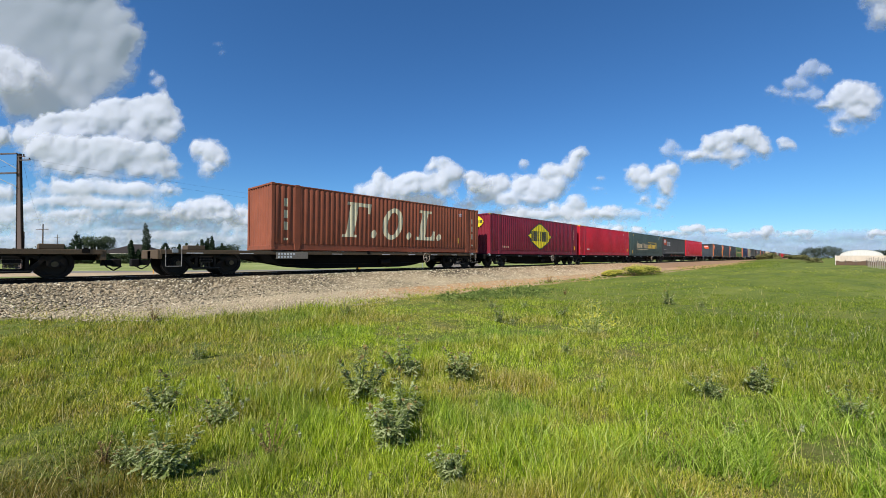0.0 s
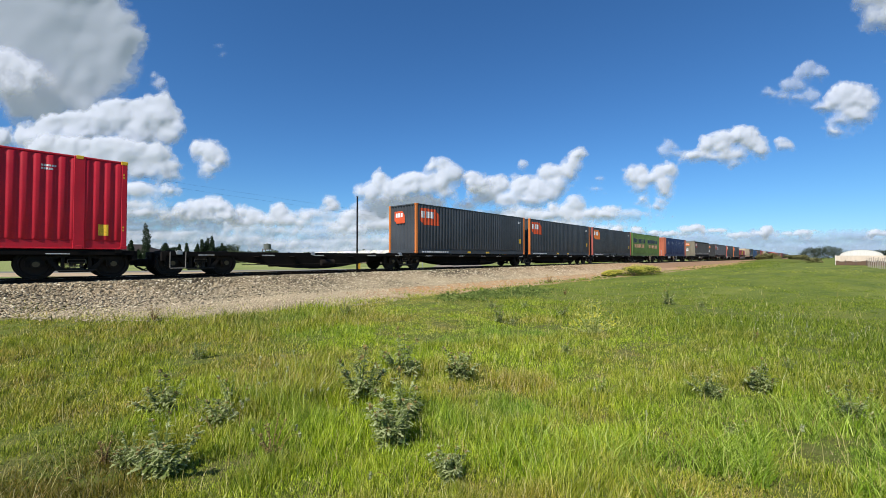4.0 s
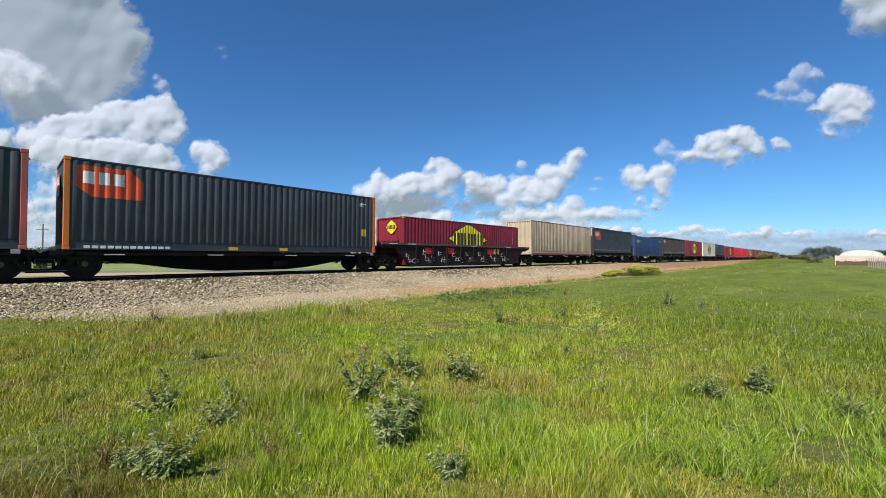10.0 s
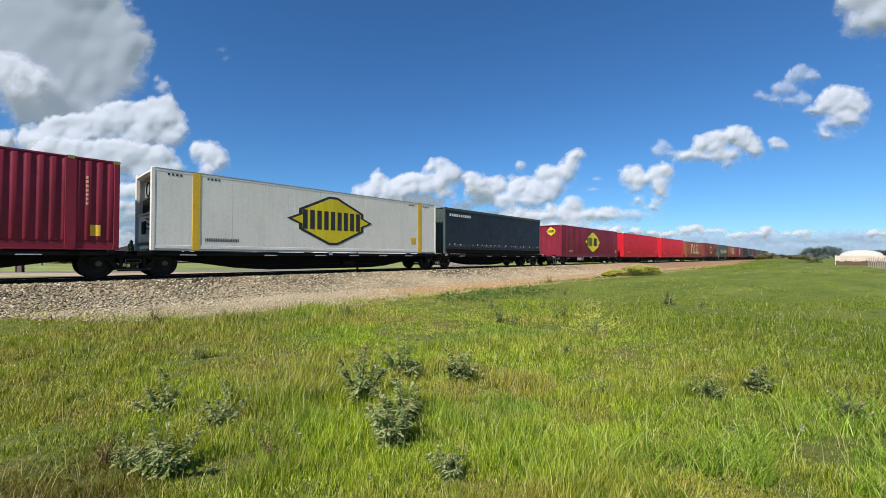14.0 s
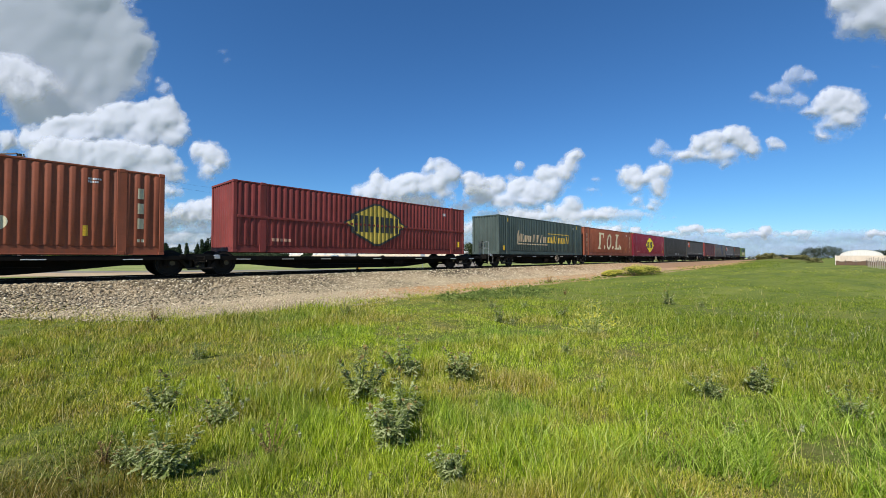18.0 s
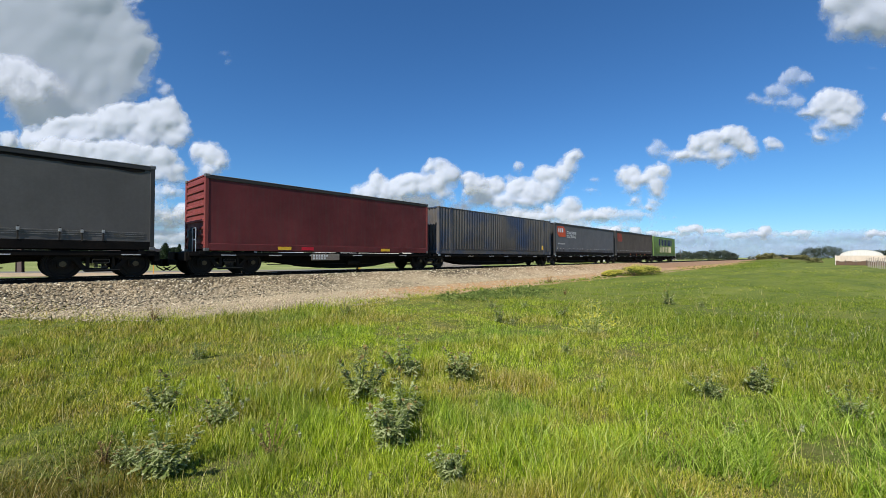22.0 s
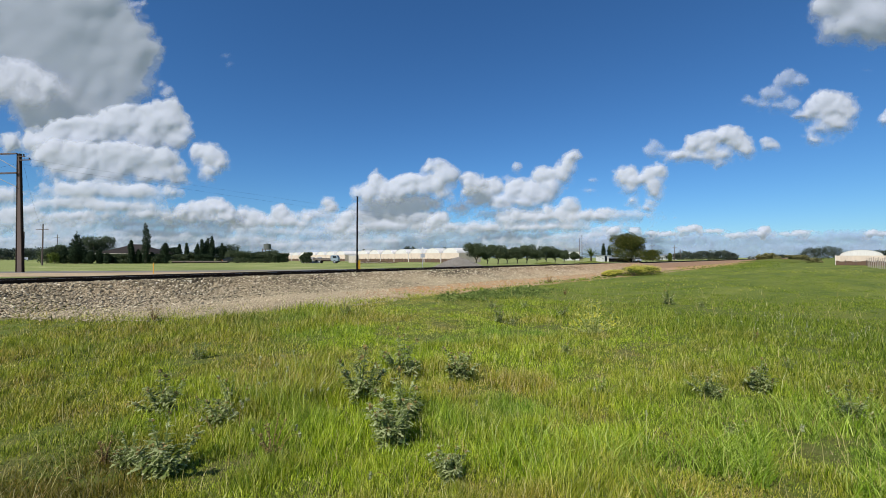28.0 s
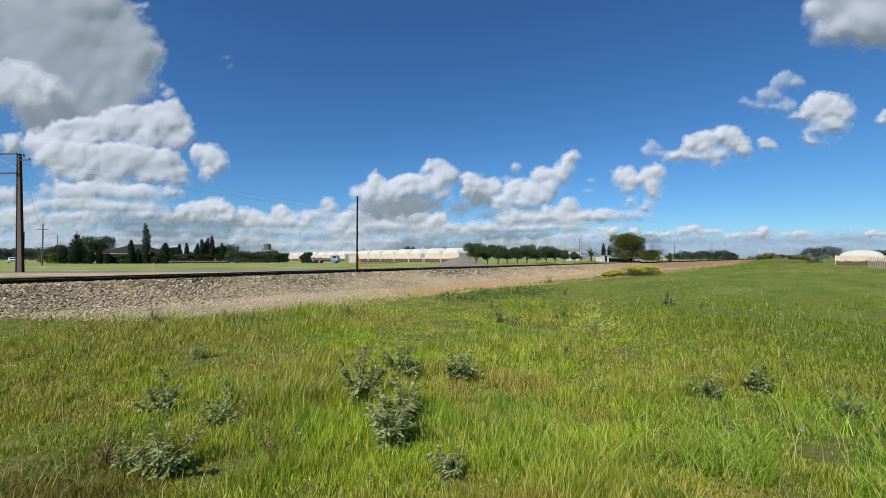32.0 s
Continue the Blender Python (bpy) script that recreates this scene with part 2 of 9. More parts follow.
def stone_material():
    m, nt, ns, ls, out = nodes_of("loose_stone")
    b = put(nt, "ShaderNodeBsdfPrincipled", Roughness=0.9, Specular_IOR_Level=0.2)
    g = nt.nodes.new("ShaderNodeNewGeometry")
    c = ramp(nt, g.outputs["Random Per Island"], [(0.0, (0.030, 0.024, 0.015)), (0.32, (0.066, 0.052, 0.031)), (0.62, (0.195, 0.156, 0.094)), (0.86, (0.42, 0.345, 0.215)), (1.0, (0.80, 0.72, 0.54))]).outputs["Color"]
    v = coords(nt)
    c = mixc(nt, ramp(nt, noise_at(nt, v, 0.35, 5, 0.6), [(0.38, (0, 0, 0)), (0.62, (0.6,) * 3)]).outputs["Color"], c, (0.42, 0.325, 0.20))
    c = mixc(nt, footing(nt, v), c, (0.66, 0.54, 0.35))
    c = mixc(nt, far_tan(nt, v), c, (0.36, 0.215, 0.12))
    ls.new(c, b.inputs["Base Color"])
    bumped(nt, b, noise_at(nt, v, 60, 3), 0.5, 0.01)
    ls.new(b.outputs["BSDF"], out.inputs["Surface"])
    return m


def cloud_material(name="cloud_vapour", col=(0.466, 0.474, 0.524), through=(0.56, 0.585, 0.64)):
    """White water droplets: thin at the rim, dense in the middle, a little light passing through."""
    m, nt, ns, ls, out = nodes_of(name)
    att = nt.nodes.new("ShaderNodeAttribute")
    att.attribute_name = "thickness"
    v = coords(nt)
    n1 = noise_at(nt, v, 0.020, 9, 0.66)
    sm = nt.nodes.new("ShaderNodeMath")
    sm.operation = "MULTIPLY_ADD"
    sm.inputs[1].default_value, sm.inputs[2].default_value = 0.16, -0.08
    ls.new(n1, sm.inputs[0])
    tot = nt.nodes.new("ShaderNodeMath")
    ls.new(att.outputs["Fac"], tot.inputs[0])
    ls.new(sm.outputs[0], tot.inputs[1])
    a = ramp(nt, tot.outputs[0], [(0.07, (0, 0, 0)), (0.5, (0.5,) * 3), (0.92, (0.985,) * 3)])
    a.color_ramp.interpolation = "EASE"
    d = put(nt, "ShaderNodeBsdfDiffuse", Color=rgb(col))
    t = put(nt, "ShaderNodeBsdfTranslucent", Color=rgb(through))
    mx = put(nt, "ShaderNodeMixShader", Fac=0.32)
    bp = put(nt, "ShaderNodeBump", Strength=0.12, Distance=30.0)
    ls.new(noise_at(nt, v, 0.0045, 6, 0.55), bp.inputs["Height"])
    ls.new(bp.outputs["Normal"], d.inputs["Normal"])
    ls.new(d.outputs["BSDF"], mx.inputs[1])
    ls.new(t.outputs["BSDF"], mx.inputs[2])
    tr = nt.nodes.new("ShaderNodeBsdfTransparent")
    fin = nt.nodes.new("ShaderNodeMixShader")
    ls.new(a.outputs["Color"], fin.inputs["Fac"])
    ls.new(tr.outputs["BSDF"], fin.inputs[1])
    # Faint bluish emission stands in for light scattered within the cloud.
    glow = put(nt, "ShaderNodeEmission", Color=(0.82, 0.89, 1.0, 1), Strength=0.12)
    lit = nt.nodes.new("ShaderNodeAddShader")
    ls.new(mx.outputs["Shader"], lit.inputs[0])
    ls.new(glow.outputs["Emission"], lit.inputs[1])
    ls.new(lit.outputs["Shader"], fin.inputs[2])
    ls.new(fin.outputs["Shader"], out.inputs["Surface"])
    return m


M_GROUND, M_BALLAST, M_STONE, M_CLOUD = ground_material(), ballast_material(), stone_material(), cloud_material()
# Bluer, darker copy of the vapour: distant haze and shade put into colour.
M_HAZE = cloud_material("haze_tinted_vapour", (0.27, 0.345, 0.49), (0.36, 0.44, 0.58))
M_RAIL_SIDE = plain("rusty_rail", (0.022, 0.015, 0.011), 0.9, 0.0, gloss=0.1)
M_RAIL_TOP = plain("worn_rail_head", (0.30, 0.28, 0.27), 0.35, 0.9, 0.1, bump=0.05, dirty=0.05)
M_SLEEPER = plain("concrete_sleeper", (0.34, 0.31, 0.27), 0.9)
M_BLACK = plain("sooty_black_steel", (0.007, 0.0065, 0.006), 0.85, 0.0, dirt=(0.020, 0.014, 0.010), dirty=0.5, gloss=0.08)
M_BOGIE = plain("greasy_cast_steel", (0.010, 0.0085, 0.007), 0.7, 0.0, dirt=(0.040, 0.028, 0.019), dirty=0.5, gloss=0.15)
M_WHEEL = plain("wheel_steel", (0.012, 0.010, 0.009), 0.6, 0.0, dirt=(0.03, 0.022, 0.016), dirty=0.5, gloss=0.2)
M_DECK = plain("rusty_brown_deck", (0.098, 0.068, 0.040), 0.85, 0.0, dirt=(0.13, 0.09, 0.06), dirty=0.4, gloss=0.2)
M_WHITE = plain("dirty_white_plate", (0.62, 0.61, 0.58), 0.6, dirty=0.3)
M_GALV = plain("galvanised_steel", (0.42, 0.43, 0.44), 0.45, 0.6, 0.15)
M_YELLOW = plain("yellow_paint", (0.72, 0.43, 0.02), 0.5, dirty=0.2)
M_ORANGE = plain("orange_paint", (0.70, 0.17, 0.02), 0.5, dirty=0.2)


# ---- building helpers ----
def mesh_of(name, verts, faces, mats, smooth=False, per_face=None):
    me = bpy.data.meshes.new(name)
    me.from_pydata([tuple(v) for v in verts], [], [tuple(f) for f in faces])
    for m in mats:
        me.materials.append(m)
    if per_face is not None:
        me.polygons.foreach_set("material_index", np.asarray(per_face, dtype=np.int32))
    if smooth:
        me.polygons.foreach_set("use_smooth", np.ones(len(me.polygons), dtype=bool))
    me.update()
    return me


def tris_mesh(name, verts, tris, mat, smooth=False):
    """A mesh from numpy arrays of vertices (n, 3) and triangles (m, 3)."""
    me = bpy.data.meshes.new(name)
    n, k = len(verts), len(tris)
    me.vertices.add(n)
    me.vertices.foreach_set("co", np.ascontiguousarray(verts, dtype=np.float32).ravel())
    me.loops.add(3 * k)
    me.loops.foreach_set("vertex_index", np.ascontiguousarray(tris, dtype=np.int32).ravel())
    me.polygons.add(k)
    me.polygons.foreach_set("loop_start", np.arange(0, 3 * k, 3, dtype=np.int32))
    me.polygons.foreach_set("loop_total", np.full(k, 3, dtype=np.int32))
    if smooth:
        me.polygons.foreach_set("use_smooth", np.ones(k, dtype=bool))
    me.materials.append(mat)
    me.update()
    me.validate()
    return me


def part(name, bm, material, parent, label=""):
    me = bpy.data.meshes.new(name)
    bm.to_mesh(me)
    bm.free()
    me.materials.append(material)
    ob = new(name, me)
    ob.parent = parent
    if label:
        ob["label"] = label
    return ob


def part_of(name, me, parent, m=None, label=""):
    """A part on a mesh that may be shared."""
    ob = new(name, me)
    ob.parent = parent
    if m is not None:
        ob.matrix_basis = m
    if label:
        ob["label"] = label
    return ob


def thing(name, label, category, group="", kind=""):
    return tagged(new(name), label, category, group, kind)


def box(bm, x0, x1, y0, y1, z0, z1, bevel=0.0):
    g = bmesh.ops.create_cube(bm, size=1.0)
    bmesh.ops.transform(bm, verts=g["verts"], matrix=Matrix.Translation(((x0 + x1) / 2, (y0 + y1) / 2, (z0 + z1) / 2)) @ Matrix.Diagonal((x1 - x0, y1 - y0, z1 - z0, 1)))
    if bevel:
        es = list({e for v in g["verts"] for e in v.link_edges})
        bmesh.ops.bevel(bm, geom=es, offset=bevel, segments=1, affect="EDGES", profile=0.5)
    return bm


def rod(bm, a, b, r, seg=8, r2=None):
    a, b = Vector(a), Vector(b)
    d = b - a
    g = bmesh.ops.create_cone(bm, cap_ends=True, segments=seg, radius1=r, radius2=r if r2 is None else r2, depth=d.length)
    bmesh.ops.transform(bm, verts=g["verts"], matrix=Matrix.Translation((a + b) / 2) @ d.to_track_quat("Z", "Y").to_matrix().to_4x4())
    return bm


def prism(bm, outline, y0, y1):
    """A solid between y0 and y1 with the outline [(x, z), ...]."""
    a = [bm.verts.new((x, y0, z)) for x, z in outline]
    b = [bm.verts.new((x, y1, z)) for x, z in outline]
    bm.faces.new(a)
    bm.faces.new(b[::-1])
    for i in range(len(a)):
        j = (i + 1) % len(a)
        bm.faces.new((a[i], b[i], b[j], a[j]))
    bmesh.ops.recalc_face_normals(bm, faces=bm.faces)
    return bm


def ring(bm, c, r, w, axis="Y", seg=20, sec=6):
    """A torus of radius r and wire w about an axis."""
    vs = []
    for i in range(seg):
        a = 2 * math.pi * i / seg
        row = []
        for k in range(sec):
            b = 2 * math.pi * k / sec
            rr, h = r + w * math.cos(b), w * math.sin(b)
            p = {"Y": (rr * math.cos(a), h, rr * math.sin(a)), "Z": (rr * math.cos(a), rr * math.sin(a), h), "X": (h, rr * math.cos(a), rr * math.sin(a))}[axis]
            row.append(bm.verts.new(Vector(c) + Vector(p)))
        vs.append(row)
    for i in range(seg):
        for k in range(sec):
            bm.faces.new((vs[i][k], vs[(i + 1) % seg][k], vs[(i + 1) % seg][(k + 1) % sec], vs[i][(k + 1) % sec]))
    return bm


def value_noise(x, y, seed=0):
    """Smooth noise in 0..1 for numpy arrays."""
    xi, yi = np.floor(x).astype(np.int64), np.floor(y).astype(np.int64)
    fx, fy = x - xi, y - yi
    fx, fy = fx * fx * (3 - 2 * fx), fy * fy * (3 - 2 * fy)

    def h(a, b):
        k = (a * 374761393 + b * 668265263 + seed * 1442695041) & 0xFFFFFFFF
        k = ((k ^ (k >> 13)) * 1274126177) & 0xFFFFFFFF
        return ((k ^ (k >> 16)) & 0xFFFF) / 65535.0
    top = h(xi, yi) * (1 - fx) + h(xi + 1, yi) * fx
    bot = h(xi, yi + 1) * (1 - fx) + h(xi + 1, yi + 1) * fx
    return top * (1 - fy) + bot * fy


def fbm(x, y, octaves=4, seed=0, gain=0.5):
    s, a, n = 0.0, 1.0, 0.0
    for o in range(octaves):
        s = s + a * value_noise(x * 2 ** o + 17.3 * o, y * 2 ** o - 9.1 * o, seed + o)
        n += a
        a *= gain
    return s / n


# ---- ground: one sheet to the horizon ----
TRACK_Y, RAIL_Z = 18.45, 0.83


def ground_z(x, y):
    """Field level, with low bumps, a mound beside the line far off and a slight rise under the embankment."""
    x, y = np.asarray(x, dtype=float), np.asarray(y, dtype=float)
    r = np.hypot(x, y)
    near = np.clip((r - 1.0) / 3.0, 0, 1) * np.clip((60 - r) / 40, 0, 1)
    z = (fbm(x * 0.45, y * 0.45, 4, 3) - 0.5) * 0.16 * near
    z = z * np.clip((11.5 - y) / 3, 0.15, 1)
    mound = np.exp(-((x - 150) / 45) ** 2 - ((y - 8) / 4.5) ** 2) * 0.55
    emb = 0.10 * np.clip((y - 11.0) / 3.0, 0, 1) * np.clip((27 - y) / 3.0, 0, 1)
    return z + mound + emb


def axis_steps(limits):
    out = []
    for a, b, s in limits:
        out += list(np.arange(a, b, s))
    return np.array(out + [limits[-1][1]])


def make_ground():
    xs = axis_steps([(-4500, -400, 410), (-400, -40, 24), (-40, -6, 2), (-6, 16, 0.22), (16, 60, 1.0), (60, 260, 5), (260, 900, 40), (900, 4700, 380)])
    ys = axis_steps([(-4500, -400, 410), (-400, -40, 24), (-40, -6, 2), (-6, 14, 0.22), (14, 40, 1.0), (40, 200, 8), (200, 800, 40), (800, 4700, 390)])
    gx, gy = np.meshgrid(xs, ys)
    gz = ground_z(gx, gy)
    v = np.stack([gx.ravel(), gy.ravel(), gz.ravel()], 1)
    nx, ny = len(xs), len(ys)
    i = (np.arange(ny - 1)[:, None] * nx + np.arange(nx - 1)[None, :]).ravel()
    t = np.concatenate([np.stack([i, i + 1, i + nx + 1], 1), np.stack([i, i + nx + 1, i + nx], 1)])
    tagged(new("ground", tris_mesh("ground", v, t, M_GROUND, True)), "flat field of green grass over brown earth beside the railway", "ground", kind="structure")


make_ground()


def make_ballast():
    prof = [(13.7, -0.02), (14.2, 0.10), (16.55, 0.60), (16.9, 0.66), (18.45, 0.66), (20.0, 0.66), (20.35, 0.60), (22.6, 0.12), (23.2, -0.02)]
    ys, zs = [], []
    for (a, b), (c, d) in zip(prof, prof[1:]):
        n = max(1, int((c - a) / 0.12))
        for k in range(n):
            ys.append(a + (c - a) * k / n)
            zs.append(b + (d - b) * k / n)
    ys.append(prof[-1][0]), zs.append(prof[-1][1])
    xs = axis_steps([(-900, -30, 30), (-30, -4, 1), (-4, 40, 0.14), (40, 120, 0.8), (120, 400, 10), (400, 1800, 70)])
    gx, gy = np.meshgrid(xs, np.array(ys))
    gz = np.repeat(np.array(zs)[:, None], len(xs), 1)
    fine = np.clip((45 - np.abs(gx - 10)) / 20, 0, 1)
    gz = gz + (fbm(gx * 5, gy * 5, 3, 8) - 0.5) * 0.07 * fine + (fbm(gx * 0.4, gy * 0.8, 3, 4) - 0.5) * 0.10 * fine
    v = np.stack([gx.ravel(), gy.ravel(), gz.ravel()], 1)
    nx, ny = gx.shape[1], gx.shape[0]
    i = (np.arange(ny - 1)[:, None] * nx + np.arange(nx - 1)[None, :]).ravel()
    t = np.concatenate([np.stack([i, i + 1, i + nx + 1], 1), np.stack([i, i + nx + 1, i + nx], 1)])
    bed = new("ballast_bed", tris_mesh("ballast_bed", v, t, M_BALLAST, False))
    tagged(bed, "raised bed of grey-brown crushed stone under the track", "ballast", kind="structure")
    return np.array(ys), np.array(zs)


BED_Y, BED_Z = make_ballast()


def bed_z(y):
    return np.interp(y, BED_Y, BED_Z)


def edge_y(x):
    """The ragged edge of the grass along the bare strip."""
    return np.interp(x, [-2, 0, 1.5, 2.7, 4.2, 6, 8.8, 12], [14.6, 14.2, 12.1, 11.2, 10.5, 10.3, 10.8, 11.0]) + np.interp(x, [8, 14], [0.7, 1.5]) * (fbm(x * 0.35, x * 0 + 3.3, 4, 12) - 0.5)


def make_stones():
    rng = np.random.default_rng(5)
    n = 165000
    a = rng.random(n)
    x = -3.0 + 60.0 * a ** 1.6
    y = 9.8 + (17.6 - 9.8) * rng.random(n)
    keep = (y > 14.0 + 1.2 * (fbm(x * 0.6, y * 0.6, 3, 2) - 0.5)) | ((rng.random(n) < np.clip((13 - x) / 7, 0.10, 0.85)) & (y > edge_y(x) - 0.15 + rng.normal(0, 0.2, n)))
    x, y = x[keep], y[keep]
    n = len(x)
    size = (0.022 + 0.050 * rng.random(n) ** 1.8) * (1 + np.clip(x, 0, 60) / 30) * np.interp(y, [11.0, 14.2, 16.0, 17.6], [0.42, 0.66, 0.92, 1.0])
    base = np.array([(1, 0, 0), (-1, 0, 0), (0, 1, 0), (0, -1, 0), (0, 0, 1), (0, 0, -1)], float)
    faces = np.array([(0, 2, 4), (2, 1, 4), (1, 3, 4), (3, 0, 4), (2, 0, 5), (1, 2, 5), (3, 1, 5), (0, 3, 5)])
    sh = rng.uniform(0.6, 1.35, (n, 6, 1)) * base[None] + rng.normal(0, 0.22, (n, 6, 3))
    ang = rng.random(n) * 6.283
    c, s = np.cos(ang), np.sin(ang)
    px = sh[:, :, 0] * c[:, None] - sh[:, :, 1] * s[:, None]
    py = sh[:, :, 0] * s[:, None] + sh[:, :, 1] * c[:, None]
    v = np.stack([px, py, sh[:, :, 2] * 0.55], 2) * size[:, None, None]
    z = np.maximum(bed_z(y), ground_z(x, y)) + 0.012 + 0.03 * rng.random(n)
    v += np.stack([x, y, z], 1)[:, None, :]
    t = (faces[None] + (np.arange(n) * 6)[:, None, None]).reshape(-1, 3)
    tagged(new("ballast_stones", tris_mesh("ballast_stones", v.reshape(-1, 3), t, M_STONE)), "loose grey and tan crushed stones of the track bed", "stones", kind="stuff")


make_stones()


def make_track():
    prof = [(-0.07, 0), (0.07, 0), (0.07, 0.012), (0.012, 0.035), (0.01, 0.115), (0.036, 0.128), (0.036, 0.16), (-0.036, 0.16), (-0.036, 0.128), (-0.01, 0.115), (-0.012, 0.035), (-0.07, 0.012)]
    track = thing("railway_track", "two rusty steel rails with bright worn heads on concrete sleepers", "railway track", kind="structure")
    for y in (TRACK_Y - 0.7525, TRACK_Y + 0.7525):
        v = [(x, y + a, RAIL_Z - 0.16 + b) for x in (-900, 1800) for a, b in prof]
        k = len(prof)
        f = [(i, (i + 1) % k, k + (i + 1) % k, k + i) for i in range(k)]
        f += [tuple(range(k))[::-1], tuple(range(k, 2 * k))]
        part_of("rail", mesh_of("rail", v, f, [M_RAIL_SIDE, M_RAIL_TOP], per_face=[1 if i == 6 else 0 for i in range(len(f))]), track)
    bm = bmesh.new()
    box(bm, -0.125, 0.125, -1.25, 1.25, 0, 0.2, 0.02)
    sl = bpy.data.meshes.new("sleeper")
    bm.to_mesh(sl), bm.free()
    sl.materials.append(M_SLEEPER)
    for i in range(150):
        part_of("sleeper", sl, track, pose(-4 + i * 0.61, TRACK_Y, RAIL_Z - 0.16 - 0.2))
    return track


make_track()


# ---- train ----
M_FITTING = plain("grimy_steel_casting", (0.12, 0.12, 0.115), 0.6, 0.3, dirty=0.4)
M_CASTING = plain("worn_yellow_casting", (0.30, 0.19, 0.05), 0.7, dirt=(0.12, 0.03, 0.02), dirty=0.5)
# Every thing of the train is built round its own front end at x = 0 and the track's middle at y = 0, with z from the rail head.
TRAIN = []          # (object, distance of its front along the line at the start)
NEAR_Y = -1.25


def corrugation(x, pitch=0.277, depth=0.032):
    """Depth of a pressed steel wall at x: rounded ribs with rounded valleys between them."""
    t = abs((x / pitch) % 1.0 - 0.5) * 2
    q = min(1.0, max(0.0, (0.74 - t) / 0.58))
    return depth * q * q * (3 - 2 * q)


def corr_breaks(x0, x1, pitch=0.277):
    out = [x0]
    k = math.floor(x0 / pitch)
    while k * pitch < x1:
        for q in (0.0, 0.1, 0.18, 0.26, 0.34, 0.42, 0.58, 0.66, 0.74, 0.82, 0.9):
            x = (k + q) * pitch
            if x0 + 1e-4 < x < x1 - 1e-4:
                out.append(x)
        k += 1
    return out + [x1]


def corr_panel(x0, x1, z0, z1, y, sign, depth=0.036):
    """A pressed wall along x, its ribs rounded off above the sill and under the top rail. sign: -1 faces -y."""
    bm = bmesh.new()
    xs = corr_breaks(x0, x1)
    rows = []
    for z, k in ((z0, 1.0), (z0 + 0.025, 0.55), (z0 + 0.065, 0.0), (z1 - 0.065, 0.0), (z1 - 0.02, 0.6), (z1, 1.0)):
        rows.append([bm.verts.new((x, y - sign * (corrugation(x) * (1 - k) + depth * k), z)) for x in xs])
    for lo, hi in zip(rows, rows[1:]):
        for i in range(len(xs) - 1):
            q = (lo[i], lo[i + 1], hi[i + 1], hi[i])
            bm.faces.new(q if sign < 0 else q[::-1]).smooth = True
    return bm


def end_panel(x, y0, y1, z0, z1, sign):
    bm = bmesh.new()
    ys = corr_breaks(y0, y1, 0.25)
    lo = [bm.verts.new((x - sign * corrugation(y, 0.25, 0.055), y, z0)) for y in ys]
    hi = [bm.verts.new((x - sign * corrugation(y, 0.25, 0.055), y, z1)) for y in ys]
    for i in range(len(ys) - 1):
        q = (lo[i], lo[i + 1], hi[i + 1], hi[i])
        bm.faces.new(q if sign > 0 else q[::-1]).smooth = True
    return bm


def shape_bm(outlines):
    """Flat filled outlines [(x, z), ...] in the plane y = 0."""
    bm = bmesh.new()
    for o in outlines:
        vs = [bm.verts.new((x, 0, z)) for x, z in o]
        bmesh.ops.triangle_fill(bm, use_beauty=True, edges=[bm.edges.new((vs[i], vs[(i + 1) % len(vs)])) for i in range(len(vs))])
    for f in bm.faces:
        if f.normal.y > 0:
            f.normal_flip()
    return bm


def lay_on_wall(bm, y, lift, pressed=True):
    """Bends flat paint on to a wall that faces -y."""
    if pressed and bm.verts:
        xs = [v.co.x for v in bm.verts]
        for x in corr_breaks(min(xs), max(xs))[1:-1]:
            bmesh.ops.bisect_plane(bm, geom=bm.verts[:] + bm.edges[:] + bm.faces[:], plane_co=(x, 0, 0), plane_no=(1, 0, 0))
    for v in bm.verts:
        v.co.y = y + (corrugation(v.co.x) if pressed else 0.0) - lift
    bmesh.ops.recalc_face_normals(bm, faces=bm.faces)
    for f in bm.faces:
        f.smooth = pressed
        if f.normal.y > 0:
            f.normal_flip()
    return bm


def rect(x0, z0, x1, z1):
    return [(x0, z0), (x1, z0), (x1, z1), (x0, z1)]


def disc(x, z, r, n=20, rz=None):
    return [(x + r * math.cos(2 * math.pi * i / n), z + (rz or r) * math.sin(2 * math.pi * i / n)) for i in range(n)]


def text_bm(words, size, x, z, spacing=1.0):
    cu = bpy.data.curves.new("writing", "FONT")
    cu.body, cu.size, cu.space_line, cu.space_character, cu.resolution_u = words, size, 0.95, spacing, 3
    cu.offset = size * 0.026
    ob = bpy.data.objects.new("writing", cu)
    me = ob.to_mesh()
    bm = bmesh.new()
    bm.from_mesh(me)
    ob.to_mesh_clear()
    bpy.data.objects.remove(ob)
    bpy.data.curves.remove(cu)
    for v in bm.verts:
        v.co = Vector((x + v.co.x, 0, z + v.co.y))
    bmesh.ops.dissolve_limit(bm, angle_limit=0.02, verts=bm.verts, edges=bm.edges)
    bmesh.ops.triangulate(bm, faces=bm.faces)
    return bm


